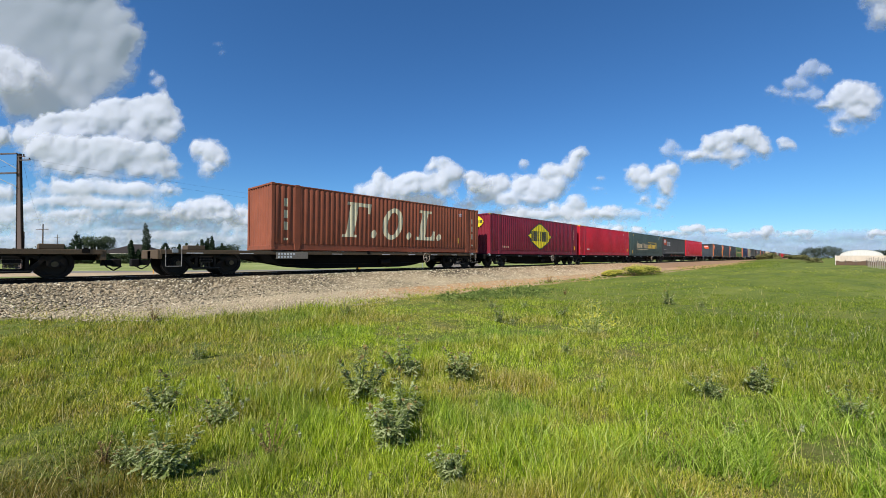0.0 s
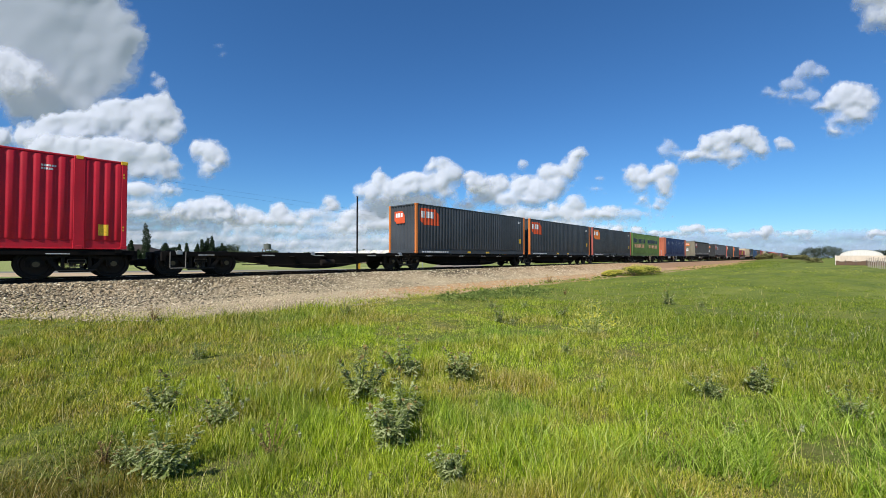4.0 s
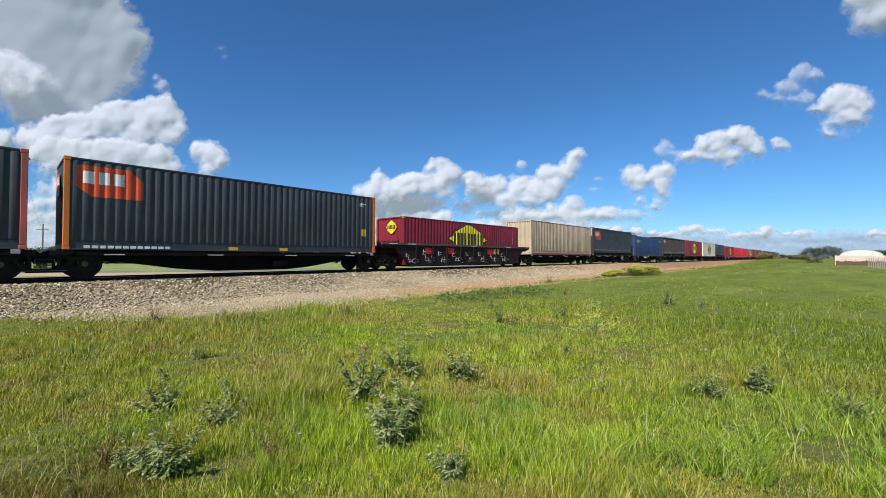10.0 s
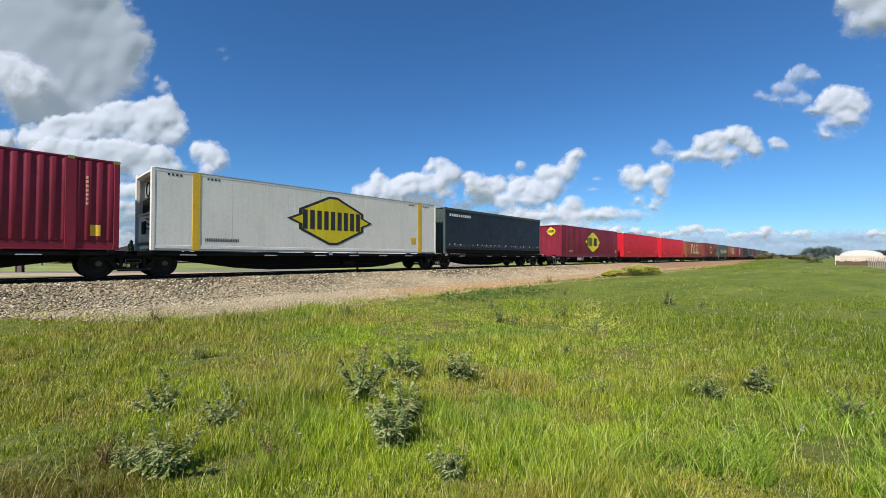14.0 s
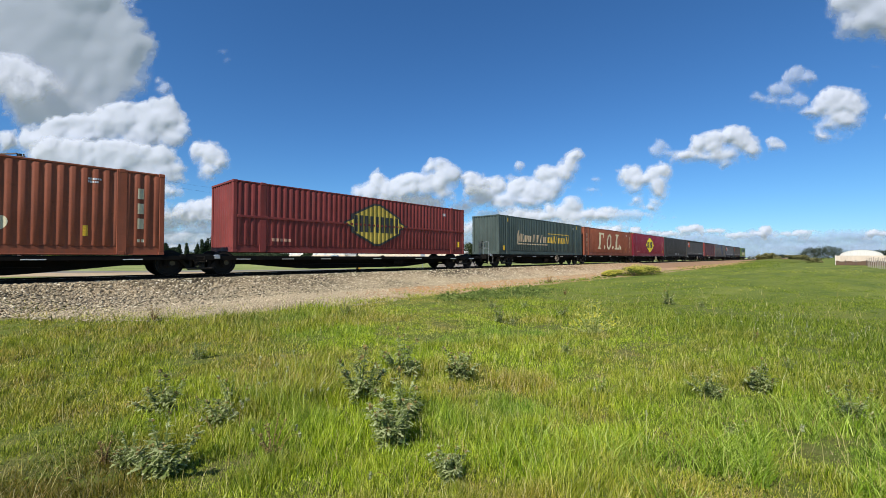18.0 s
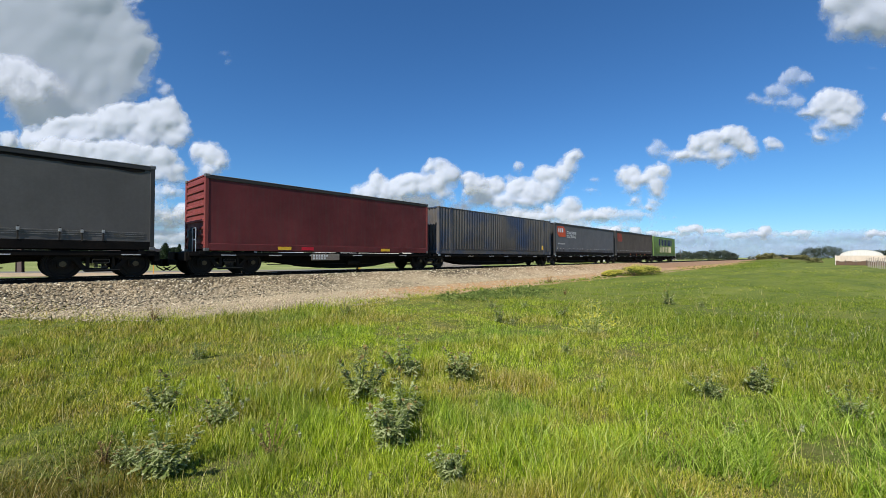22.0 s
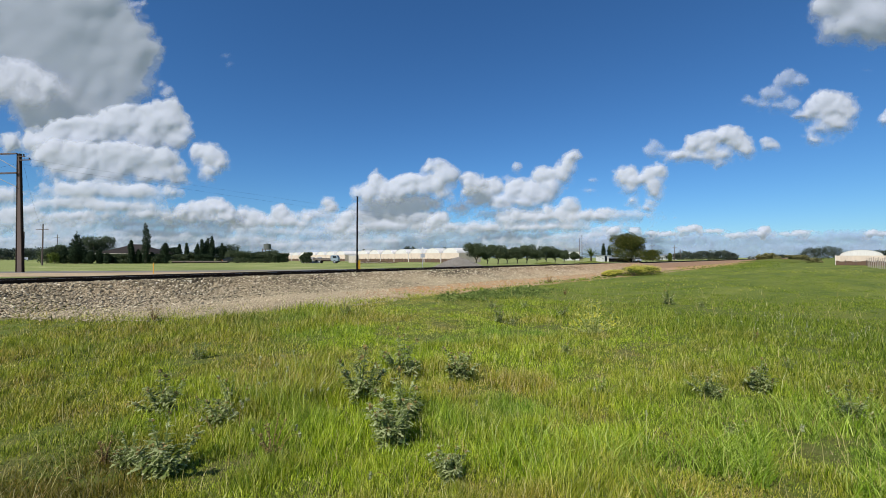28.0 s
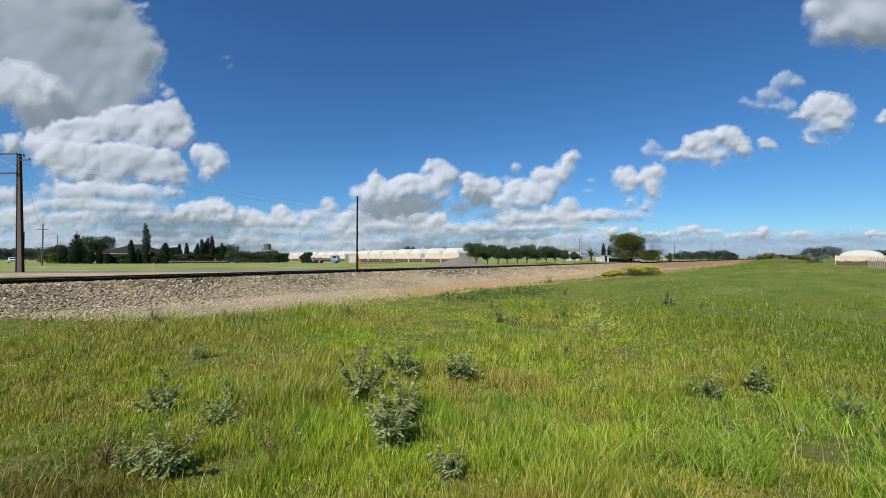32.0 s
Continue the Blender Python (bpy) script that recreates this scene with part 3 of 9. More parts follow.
M_CREAM_INK = paint("cream_lettering", (0.66, 0.58, 0.38), 0.6, streak=0.35)
M_WHITE_INK = paint("white_lettering", (0.72, 0.72, 0.70), 0.6, streak=0.2)
M_YELLOW_INK = paint("yellow_sign_paint", (0.76, 0.60, 0.02), 0.5, streak=0.3)
M_YELLOW_FADED = paint("faded_yellow_sign_paint", (0.43, 0.33, 0.055), 0.65, 0.25, 0.5, 0.2)
M_BLACK_INK = plain("black_sign_paint", (0.018, 0.018, 0.018), 0.5)
M_GREEN_RIM = paint("pale_green_sign_edge", (0.22, 0.30, 0.12), 0.6, streak=0.3)
M_NAVY_INK = plain("navy_sign_paint", (0.012, 0.017, 0.065), 0.6, gloss=0.2)
M_RED_INK = paint("red_orange_sign_paint", (0.62, 0.085, 0.025), 0.5, streak=0.2)
M_ORANGE_INK = paint("orange_sign_paint", (0.66, 0.18, 0.03), 0.5, streak=0.4)
M_PINK_INK = paint("faded_pink_lettering", (0.55, 0.30, 0.20), 0.7, streak=0.4)
M_TAN_INK = paint("dirty_tan_lettering", (0.46, 0.36, 0.23), 0.7, 0.3, 0.5, 0.2)
M_GOLD_INK = paint("gold_lettering", (0.62, 0.40, 0.06), 0.6, streak=0.45)
M_FADED_RED = paint("faded_red_sign_paint", (0.32, 0.058, 0.033), 0.6, streak=0.4)
M_PEEL = plain("bare_primer", (0.25, 0.27, 0.28), 0.8)


def on_side(name, outlines, mat, parent, lift=0.004, pressed=True, label=""):
    return part(name, lay_on_wall(shape_bm(outlines), NEAR_Y + 0.012, lift, pressed), mat, parent, label)


def words_on_side(words, size, x, z, mat, parent, lift=0.006, pressed=True):
    return part("lettering", lay_on_wall(text_bm(words, size, x, z), NEAR_Y + 0.012, lift, pressed), mat, parent)


def bars_on_side(parent, mat, x0, x1, z, h, n, lift=0.005, pressed=True, name="lettering_bar", gap=0.25):
    w = (x1 - x0) / n
    for i in range(n):
        on_side(name, [rect(x0 + i * w, z, x0 + (i + 1 - gap) * w, z + h)], mat, parent, lift, pressed)


BLOCKS = [(0, 0, 1, 1), (0, 0, 1, 0.82), (0.28, 0, 0.72, 1), (0.12, 0, 0.88, 1), (0, 0, 1, 0.9)]


def sign_marks(parent, mat, x0, x1, z0, z1, n, lift=0.005, pressed=True, slant=0.0, gap=0.2, rim=None, order=(0,)):
    """A row of plain blocks in place of a painted name."""
    w, h = (x1 - x0) / n, z1 - z0
    for i in range(n):
        a, b, c, d = BLOCKS[order[i % len(order)]]

        def block(e):
            q = [(a - e, b, -e), (c + e, b, -e), (c + e, d, e), (a - e, d, e)]
            return [(x0 + (i + (1 - gap) * p) * w + slant * h * t, z0 + h * t + k * w) for p, t, k in q]
        base = on_side("sign_block_rim", [block(0.06)], rim, parent, lift, pressed) if rim else parent
        on_side("sign_block", [block(0.0)], mat, base, lift + (0.004 if rim else 0), pressed)


def badge_diamond(parent, x, z, w, h, pressed=True, y_lift=0.0, field=None):
    """Yellow lozenge with a black rim, square shoulders and a row of dark bars."""
    def lozenge(k):
        a, b = w / 2 * k, h / 2 * k
        half = [(-a, 0), (-a * 0.76, b * 0.20), (-a * 0.76, b * 0.40), (-a * 0.10, b), (a * 0.10, b), (a * 0.76, b * 0.40), (a * 0.76, b * 0.20), (a, 0)]
        return [(x + p, z + q) for p, q in half] + [(x + p, z - q) for p, q in half[-2:0:-1]]
    rim = on_side("badge_rim", [lozenge(1.0)], M_BLACK_INK, parent, 0.004 + y_lift, pressed)
    on_side("badge_field", [lozenge(0.90)], field or M_YELLOW_INK, rim, 0.008 + y_lift, pressed)
    sign_marks(rim, M_BLACK_INK, x - w * 0.34, x + w * 0.36, z - h * 0.19, z + h * 0.19, 9, 0.012 + y_lift, pressed, gap=0.36)


def badge_block(parent, x, z, w, h, mat, pressed=True, bars=M_WHITE_INK):
    """Coloured block with two cut corners and three pale bars."""
    field = on_side("badge_field", [[(x, z + h * 0.30), (x + w * 0.22, z), (x + w, z), (x + w, z + h * 0.62), (x + w * 0.78, z + h), (x, z + h)]], mat, parent, 0.004, pressed)
    if bars:
        sign_marks(field, bars, x + w * 0.09, x + w * 0.76, z + h * 0.42, z + h * 0.82, 3, 0.008, pressed, gap=0.28)


def big_blocks(parent, x, z, h, mat):
    """Three large leaning pale shapes with a dot after each."""
    def lean(pts, a):
        return [(a + p * h + 0.2 * q * h, z + q * h) for p, q in pts]
    for k in range(3):
        a = x + k * h * 1.42 + 0.04
        if k == 1:
            n = 22
            o, i = lean(disc(0.36, 0.47, 0.41, n, 0.5), a), lean(disc(0.36, 0.47, 0.21, n, 0.36), a)
            bm = bmesh.new()
            ov, iv = [bm.verts.new((p, 0, q)) for p, q in o], [bm.verts.new((p, 0, q)) for p, q in i]
            for j in range(n):
                bm.faces.new((ov[j], ov[(j + 1) % n], iv[(j + 1) % n], iv[j]))
            part("painted_ring", lay_on_wall(bm, NEAR_Y + 0.012, 0.004), mat, parent)
        elif k == 0:
            on_side("painted_block", [lean([(0, 0), (0.5, 0), (0.5, 0.07), (0.40, 0.07), (0.40, 0.89), (0.74, 0.89), (0.78, 0.70), (0.84, 0.70), (0.86, 1), (0, 1), (0, 0.92), (0.12, 0.92), (0.12, 0.07), (0, 0.07)], a)], mat, parent)
        else:
            on_side("painted_block", [lean([(0, 0), (0.90, 0), (0.86, 0.32), (0.79, 0.32), (0.70, 0.12), (0.42, 0.12), (0.42, 0.91), (0.58, 0.91), (0.58, 1), (0, 1), (0, 0.91), (0.14, 0.91), (0.14, 0.11), (0, 0.11)], a)], mat, parent)
        on_side("painted_dot", [lean(disc(1.10, 0.12, 0.105, 20, 0.125), a)], mat, parent)


def steel_container(name, label, L, H, mat, post_mat=None, end_mat=None, inner_posts=None, castings=None, roof_mat=None, mid_rail=False, sides=None, bars=True):
    """Freight container with pressed steel walls; a 48 foot one has inner lifting posts at 40 foot."""
    c = thing(name, label, "container", "containers on the train")
    pm, W = post_mat or mat, 2.5
    inner = L > 13 if inner_posts is None else inner_posts
    cm = castings or pm
    y0, y1 = -W / 2, W / 2
    zt, zb = H - 0.07, 0.27
    cuts = [0.16] + ([1.22 - 0.14, 1.22 + 0.14, L - 1.22 - 0.14, L - 1.22 + 0.14] if inner else []) + [L - 0.16]
    for a, b in zip(cuts[::2], cuts[1::2]):
        m = mat
        if sides:
            m = sides(0.5 * (a + b))
        part("side_panel", corr_panel(a, b, zb, zt, y0 + 0.012, -1), m, c)
    part("side_panel", corr_panel(0.16, L - 0.16, zb, zt, y1 - 0.012, 1), mat, c)
    part("end_panel", end_panel(0.03, y0 + 0.1, y1 - 0.1, 0.2, zt, -1), end_mat or mat, c)
    for y in (y0, y1):
        s = 1 if y < 0 else -1
        bm = box(bmesh.new(), 0.16, L - 0.16, min(y + 0.044 * s, y + 0.11 * s), max(y + 0.044 * s, y + 0.11 * s), 0.0, zb, 0.008)
        box(bm, 0.16, L - 0.16, min(y + 0.012 * s, y + 0.05 * s), max(y + 0.012 * s, y + 0.05 * s), 0.0, 0.035, 0.006)
        part("bottom_rail", bm, mat, c)
        part("top_rail", box(bmesh.new(), 0.16, L - 0.16, min(y + 0.020 * s, y + 0.08 * s), max(y + 0.020 * s, y + 0.08 * s), zt, H - 0.015, 0.006), roof_mat or mat, c)
        for x in (0.0, L):
            e = 1 if x == 0 else -1
            part("corner_post", box(bmesh.new(), min(x + 0.006 * e, x + 0.16 * e), max(x + 0.006 * e, x + 0.16 * e), min(y + 0.004 * s, y + 0.15 * s), max(y + 0.004 * s, y + 0.15 * s), 0.118, H - 0.118, 0.015), pm, c)
        if inner and s > 0:
            for x in (1.22, L - 1.22):
                part("lifting_post", box(bmesh.new(), x - 0.14, x + 0.14, y + 0.002, y + 0.14, 0.0, H - 0.012, 0.012), mat, c)
                for z in (-0.004, H - 0.112):
                    part("lifting_casting", box(bmesh.new(), x - 0.09, x + 0.09, y - 0.004, y + 0.15, z, z + 0.118, 0.01), cm if z > 1 else pm, c)
        for x in (0.0, L):
            e = 1 if x == 0 else -1
            for z in (0.0, H - 0.118):
                part("corner_casting", box(bmesh.new(), min(x, x + 0.178 * e), max(x, x + 0.178 * e), min(y, y + 0.162 * s), max(y, y + 0.162 * s), z, z + 0.118, 0.012), cm if z > 1 else pm, c)
    # roof with cross pressings
    bm = bmesh.new()
    n = int(L / 0.3)
    rows = []
    for i in range(n + 1):
        x = 0.03 + (L - 0.06) * i / n
        z = H - 0.03 + (0.018 if i % 2 else 0.0)
        rows.append((bm.verts.new((x, y0 + 0.08, z)), bm.verts.new((x, y1 - 0.08, z))))
    for p, q in zip(rows, rows[1:]):
        bm.faces.new((p[0], q[0], q[1], p[1]))
    part("roof", bm, roof_mat or mat, c)
    part("end_header", box(bmesh.new(), 0.004, 0.09, y0 + 0.162, y1 - 0.162, zt - 0.02, H - 0.012, 0.006), end_mat or mat, c)
    part("end_sill", box(bmesh.new(), 0.004, 0.09, y0 + 0.162, y1 - 0.162, 0.01, 0.2, 0.006), end_mat or mat, c)
    for y in (y0 + 0.16, 0.005):
        d = part("door", box(bmesh.new(), L - 0.07, L - 0.03, y, y + W / 2 - 0.165, 0.12, H - 0.1, 0.005), mat, c)
        bm = bmesh.new()
        for q in (0.25, 0.75):
            rod(bm, (L - 0.015, y + q, 0.05), (L - 0.015, y + q, H - 0.06), 0.017, 6)
        part("lock_rods", bm, M_GALV, d)
    part("floor", box(bmesh.new(), 0.17, L - 0.17, y0 + 0.1, y1 - 0.1, 0.06, 0.16), M_DECK, c)
    if mid_rail:
        part("side_rail", box(bmesh.new(), 0.16, L - 0.16, y0 - 0.012, y0 + 0.03, H * 0.5 - 0.05, H * 0.5 + 0.05, 0.008), mat, c)
    if bars:
        bars_on_side(c, M_WHITE_INK, L - (2.1 if inner else 1.0), L - (1.75 if inner else 0.62), H - 0.46, 0.06, 6)
        bars_on_side(c, M_WHITE_INK, L - (2.1 if inner else 1.0), L - (1.82 if inner else 0.72), H - 0.56, 0.06, 5)
    return c


def fork_pockets(c, L, mat):
    for x in (L / 2 - 1.05, L / 2 + 1.05):
        part("fork_pocket", box(bmesh.new(), x - 0.18, x + 0.18, NEAR_Y + 0.03, NEAR_Y + 0.09, 0.04, 0.16), mat, c)


def curtain_container(name, label, L, H, mat, frame_mat, end_mat, top_mat=None, seed=1, straps=True, patch=False, pockets=None, ribbed_across=False, torn=False):
    """Container with a sheeted side: curtain, roof rail, posts, bottom rail and a row of buckled straps."""
    c = thing(name, label, "container", "containers on the train")
    W, rng = 2.5, random.Random(seed)
    y0, y1 = -W / 2, W / 2
    z0, z1 = 0.30, H - 0.20
    # curtain: a gently rippled sheet, scalloped under the roof rail
    nx, nz = int(L / 0.16), 12
    bm, grid = bmesh.new(), []
    for k in range(nz + 1):
        row = []
        for i in range(nx + 1):
            x, q = 0.13 + (L - 0.26) * i / nx, k / nz
            amp = 0.006 * (1 - abs(q - 0.5)) + 0.010 * max(0, 0.25 - q) * 4
            y = y0 + 0.021 + amp * noise.noise(Vector((x * 0.9 + seed * 7.7, q * 1.2, seed))) + 0.010 * math.sin(x * 8.0 + 2 * noise.noise(Vector((x, 0, seed)))) * max(0, 0.35 - q) * 2
            row.append(bm.verts.new((x, y, z0 + (z1 - z0) * q)))
        grid.append(row)
    for k in range(nz):
        for i in range(nx):
            bm.faces.new((grid[k][i], grid[k][i + 1], grid[k + 1][i + 1], grid[k + 1][i])).smooth = True
    cur = part("curtain", bm, mat, c)
    if torn:
        bm = bmesh.new()
        x = 0.13
        low, high = [], []
        while x < L - 0.13:
            low.append(bm.verts.new((x, y0 + 0.008, z1 - 0.05 - 0.12 * max(0, noise.noise(Vector((x * 0.9, seed, 0)))) - 0.03 * rng.random())))
            high.append(bm.verts.new((x, y0 + 0.008, z1 + 0.01)))
            x += 0.2
        for i in range(len(low) - 1):
            bm.faces.new((low[i], low[i + 1], high[i + 1], high[i]))
        part("sagging_hem", bm, M_BLACK, cur, "dark sagging upper hem of the curtain")
    part("side_wall", box(bmesh.new(), 0.13, L - 0.13, y1 - 0.05, y1 - 0.01, z0, z1), mat, c)
    part("roof_rail", box(bmesh.new(), 0.0, L, y0 - 0.004, y0 + 0.10, H - 0.20, H - 0.02, 0.03), top_mat or frame_mat, c)
    part("roof_rail", box(bmesh.new(), 0.0, L, y1 - 0.10, y1, H - 0.20, H - 0.02, 0.03), top_mat or frame_mat, c)
    part("drip_edge", box(bmesh.new(), 0.01, L - 0.01, y0 - 0.010, y0 + 0.006, H - 0.045, H - 0.027, 0.003), M_LASHING, c)
    part("roof", box(bmesh.new(), 0.05, L - 0.05, y0 + 0.10, y1 - 0.10, H - 0.06, H - 0.01), frame_mat, c)
    part("floor", box(bmesh.new(), 0.1, L - 0.1, y0 + 0.09, y1 - 0.09, 0.1, 0.28), M_DECK, c)
    part("bottom_rail", box(bmesh.new(), 0.02, L - 0.02, y0 + 0.004, y0 + 0.09, 0.02, 0.30, 0.012), M_BLACK if mat is not M_MAROON_CLOTH else mat, c)
    part("bottom_rail", box(bmesh.new(), 0.02, L - 0.02, y1 - 0.09, y1 - 0.004, 0.02, 0.30, 0.012), M_BLACK, c)
    for x in (0.0, L - 0.14):
        for y in (y0, y1 - 0.15):
            part("corner_post", box(bmesh.new(), x, x + 0.14, y + 0.002, y + 0.15, 0.118, H - 0.118, 0.015), frame_mat, c)
            for z in (0.0, H - 0.118):
                part("corner_casting", box(bmesh.new(), x - 0.005, x + 0.165, y - 0.006, y + 0.158, z, z + 0.118, 0.012), M_FITTING, c)
    if ribbed_across:
        part("end_panel", box(bmesh.new(), 0.05, 0.08, y0 + 0.15, y1 - 0.15, 0.1, H - 0.1), end_mat, c)
        for i in range(9):
            part("end_rib", box(bmesh.new(), 0.0, 0.05, y0 + 0.15, y1 - 0.15, 0.25 + i * 0.3, 0.37 + i * 0.3, 0.02), end_mat, c)
    else:
        part("end_panel", end_panel(0.03, y0 + 0.15, y1 - 0.15, 0.1, H - 0.1, -1), end_mat, c)
    part("door", box(bmesh.new(), L - 0.07, L - 0.03, y0 + 0.16, y1 - 0.16, 0.12, H - 0.1), end_mat, c)
    if straps:
        sm = bpy.data.meshes.new("strap")
        bm = box(bmesh.new(), -0.020, 0.020, -0.014, 0.004, -0.24, 0.17, 0.004)
        bm.to_mesh(sm), bm.free()
        sm.materials.append(M_WEBBING)
        bk = bpy.data.meshes.new("buckle")
        bm = box(bmesh.new(), -0.036, 0.036, -0.032, 0.0, 0.03, 0.13, 0.006)
        bm.to_mesh(bk), bm.free()
        bk.materials.append(M_STRAP)
        x = 0.45
        while x < L - 0.3:
            part_of("buckle", bk, part_of("strap", sm, c, pose(x, y0 + 0.004, 0.52 + rng.uniform(-0.02, 0.02)) @ pose(0, 0, 0, 0, rng.uniform(-5, 5), 0)))
            x += rng.choice((0.52, 0.6, 0.72, 0.9)) if rng.random() > 0.08 else 1.3
        for z in (0.465, 0.53, 0.60):
            for a, b in ((0.35, L * 0.56), (L * 0.60, L - 0.3)):
                part("lashing_line", box(bmesh.new(), a, b, y0 + 0.004, y0 + 0.012, z, z + 0.009), M_LASHING, c)
    if patch:
        part("curtain_patch", box(bmesh.new(), L * 0.40, L * 0.40 + 0.95, y0 - 0.006, y0 + 0.006, 0.45, 0.86, 0.003), mat, cur, "sewn repair patch")
    if pockets:
        for x in (L * 0.34, L * 0.5, L * 0.62, L * 0.74):
            pc = part("pocket_cover", box(bmesh.new(), x, x + 0.28, y0 - 0.004, y0 + 0.02, 0.06, 0.22, 0.004), pockets, c, "orange cover plate")
            part("pocket_slot", box(bmesh.new(), x + 0.07, x + 0.21, y0 - 0.008, y0 + 0.0, 0.085, 0.17, 0.004), M_BLACK, pc)
    return c


def place(ob, front, base):
    """Stands a thing of the train at its distance along the line and its height over the rail head."""
    ob.matrix_basis = pose(front, TRACK_Y, RAIL_Z + base)
    TRAIN.append(ob)
    return ob


# paints of the train
P_BROWN = paint("red_brown_container_paint", (0.27, 0.075, 0.035), 0.6, 0.2, 0.4, 0.25)
P_MAROON = paint("maroon_container_paint", (0.215, 0.012, 0.028), 0.42, 0.15, 0.25, 0.06)
P_MAROON_OLD = paint("worn_maroon_container_paint", (0.20, 0.035, 0.03), 0.6, 0.25, 0.4, 0.2)
P_RED = paint("bright_red_container_paint", (0.53, 0.010, 0.026), 0.4, 0.12, 0.2, 0.04)
P_RED_B = paint("scarlet_container_paint", (0.60, 0.010, 0.024), 0.4, 0.12, 0.16, 0.03)
P_PN = paint("grey_green_container_paint", (0.060, 0.084, 0.072), 0.5, 0.25, 0.3, 0.08)
P_SLATE = paint("slate_container_paint", (0.046, 0.053, 0.060), 0.5, 0.2, 0.25, 0.05)
P_SLATE_DARK = paint("dark_slate_container_paint", (0.045, 0.050, 0.054), 0.5, 0.2, 0.3, 0.08)
P_POST_ORANGE = paint("orange_post_paint", (0.58, 0.17, 0.035), 0.5, 0.15, 0.3, 0.08)
P_POST_RED = paint("faded_red_post_paint", (0.40, 0.10, 0.075), 0.6, 0.2, 0.3, 0.1)
P_GREEN = paint("leaf_green_container_paint", (0.095, 0.165, 0.040), 0.5, 0.2, 0.25, 0.04)
P_NAVY = paint("navy_container_paint", (0.018, 0.055, 0.135), 0.5, 0.2, 0.3, 0.08, stain=None)
P_NAVY_WORN = paint("peeling_navy_container_paint", (0.010, 0.024, 0.080), 0.5, 0.2, 0.35, 0.1, rust_col=(0.16, 0.18, 0.18))
P_TERRA = paint("faded_orange_container_paint", (0.46, 0.135, 0.068), 0.6, 0.2, 0.35, 0.2)
P_CREAM = paint("dirty_cream_container_paint", (0.52, 0.41, 0.27), 0.55, 0.15, 0.6, 0.3)
P_WHITE = paint("refrigerated_white_paint", (0.80, 0.745, 0.63), 0.4, 0.05, 0.12, 0.03)
P_DARKBROWN = paint("dark_brown_grey_container_paint", (0.036, 0.033, 0.031), 0.55, 0.2, 0.35, 0.1)
P_GREYBLUE = paint("grey_brown_over_blue_container_paint", (0.108, 0.098, 0.086), 0.6, 0.2, 0.5, 0.1, stain=(0.018, 0.045, 0.105))
M_WEBBING = plain("black_strap_webbing", (0.022, 0.021, 0.020), 0.8, gloss=0.2)
M_LASHING = plain("grey_lashing_cord", (0.24, 0.23, 0.21), 0.8)
M_STRAP = plain("worn_strap_buckle", (0.34, 0.34, 0.33), 0.45, 0.2, dirty=0.45)
M_GREY_CLOTH = paint("charcoal_curtain_sheet", (0.095, 0.090, 0.083), 0.75, 0.12, 0.18, 0.0)
M_GREY_CLOTH_B = paint("slate_curtain_sheet", (0.130, 0.131, 0.135), 0.7, 0.1, 0.12, 0.0)
M_BROWN_CLOTH = paint("brown_grey_curtain_sheet", (0.105, 0.085, 0.068), 0.8, 0.18, 0.25, 0.0)
M_DRAB_CLOTH = paint("drab_grey_curtain_sheet", (0.090, 0.088, 0.080), 0.8, 0.18, 0.3, 0.0)
M_NAVY_CLOTH = paint("blue_black_curtain_sheet", (0.020, 0.027, 0.040), 0.45, 0.15, 0.15, 0.0)
M_SLATE_CLOTH = paint("dark_slate_curtain_sheet", (0.045, 0.052, 0.062), 0.5, 0.15, 0.2, 0.0)
M_MAROON_CLOTH = paint("dirty_maroon_curtain_sheet", (0.115, 0.018, 0.018), 0.5, 0.25, 0.4, 0.0)
P_KHAKI = paint("khaki_grey_frame_paint", (0.20, 0.175, 0.12), 0.6, 0.2, 0.4, 0.15)
P_FRAME = paint("grey_frame_paint", (0.035, 0.035, 0.034), 0.5, 0.15, 0.3, 0.1)


def end_badge(c, H, mat, bars=M_WHITE_INK, w=0.95, h=0.75, diamond=False, z=None, y=-0.2):
    """A badge on the front wall, which faces -x."""
    z = H - 1.25 if z is None else z
    bm = bmesh.new()
    if diamond:
        o = [(-0.5, 0.5), (-0.38, 0.6), (-0.38, 0.7), (-0.05, 1), (0.05, 1), (0.38, 0.7), (0.38, 0.6), (0.5, 0.5), (0.38, 0.4), (0.38, 0.3), (0.05, 0), (-0.05, 0), (-0.38, 0.3), (-0.38, 0.4)]
    else:
        o = [(-0.5, 0.3), (-0.28, 0), (0.5, 0), (0.5, 0.62), (0.28, 1), (-0.5, 1)]
    vs = [bm.verts.new((-0.016, y - a * w, z + b * h)) for a, b in o]
    bm.faces.new(vs)
    field = part("end_badge", bm, mat, c)
    bm = bmesh.new()
    n = 6 if diamond else 3
    for i in range(n):
        a, b = -0.36 + i * 0.72 / n, -0.36 + (i + 0.7) * 0.72 / n
        q = (0.36, 0.64) if diamond else (0.5, 0.84)
        bm.faces.new([bm.verts.new((-0.021, y - p * w, z + r * h)) for p, r in ((a, q[0]), (b, q[0]), (b, q[1]), (a, q[1]))])
    part("end_badge_bars", bm, bars, field)


def yellow_tag(c, L, x=None, z=0.45):
    x = L - 0.75 if x is None else x
    on_side("yellow_plate", [rect(x, z, x + 0.26, z + 0.36)], M_YELLOW, c, 0.005)


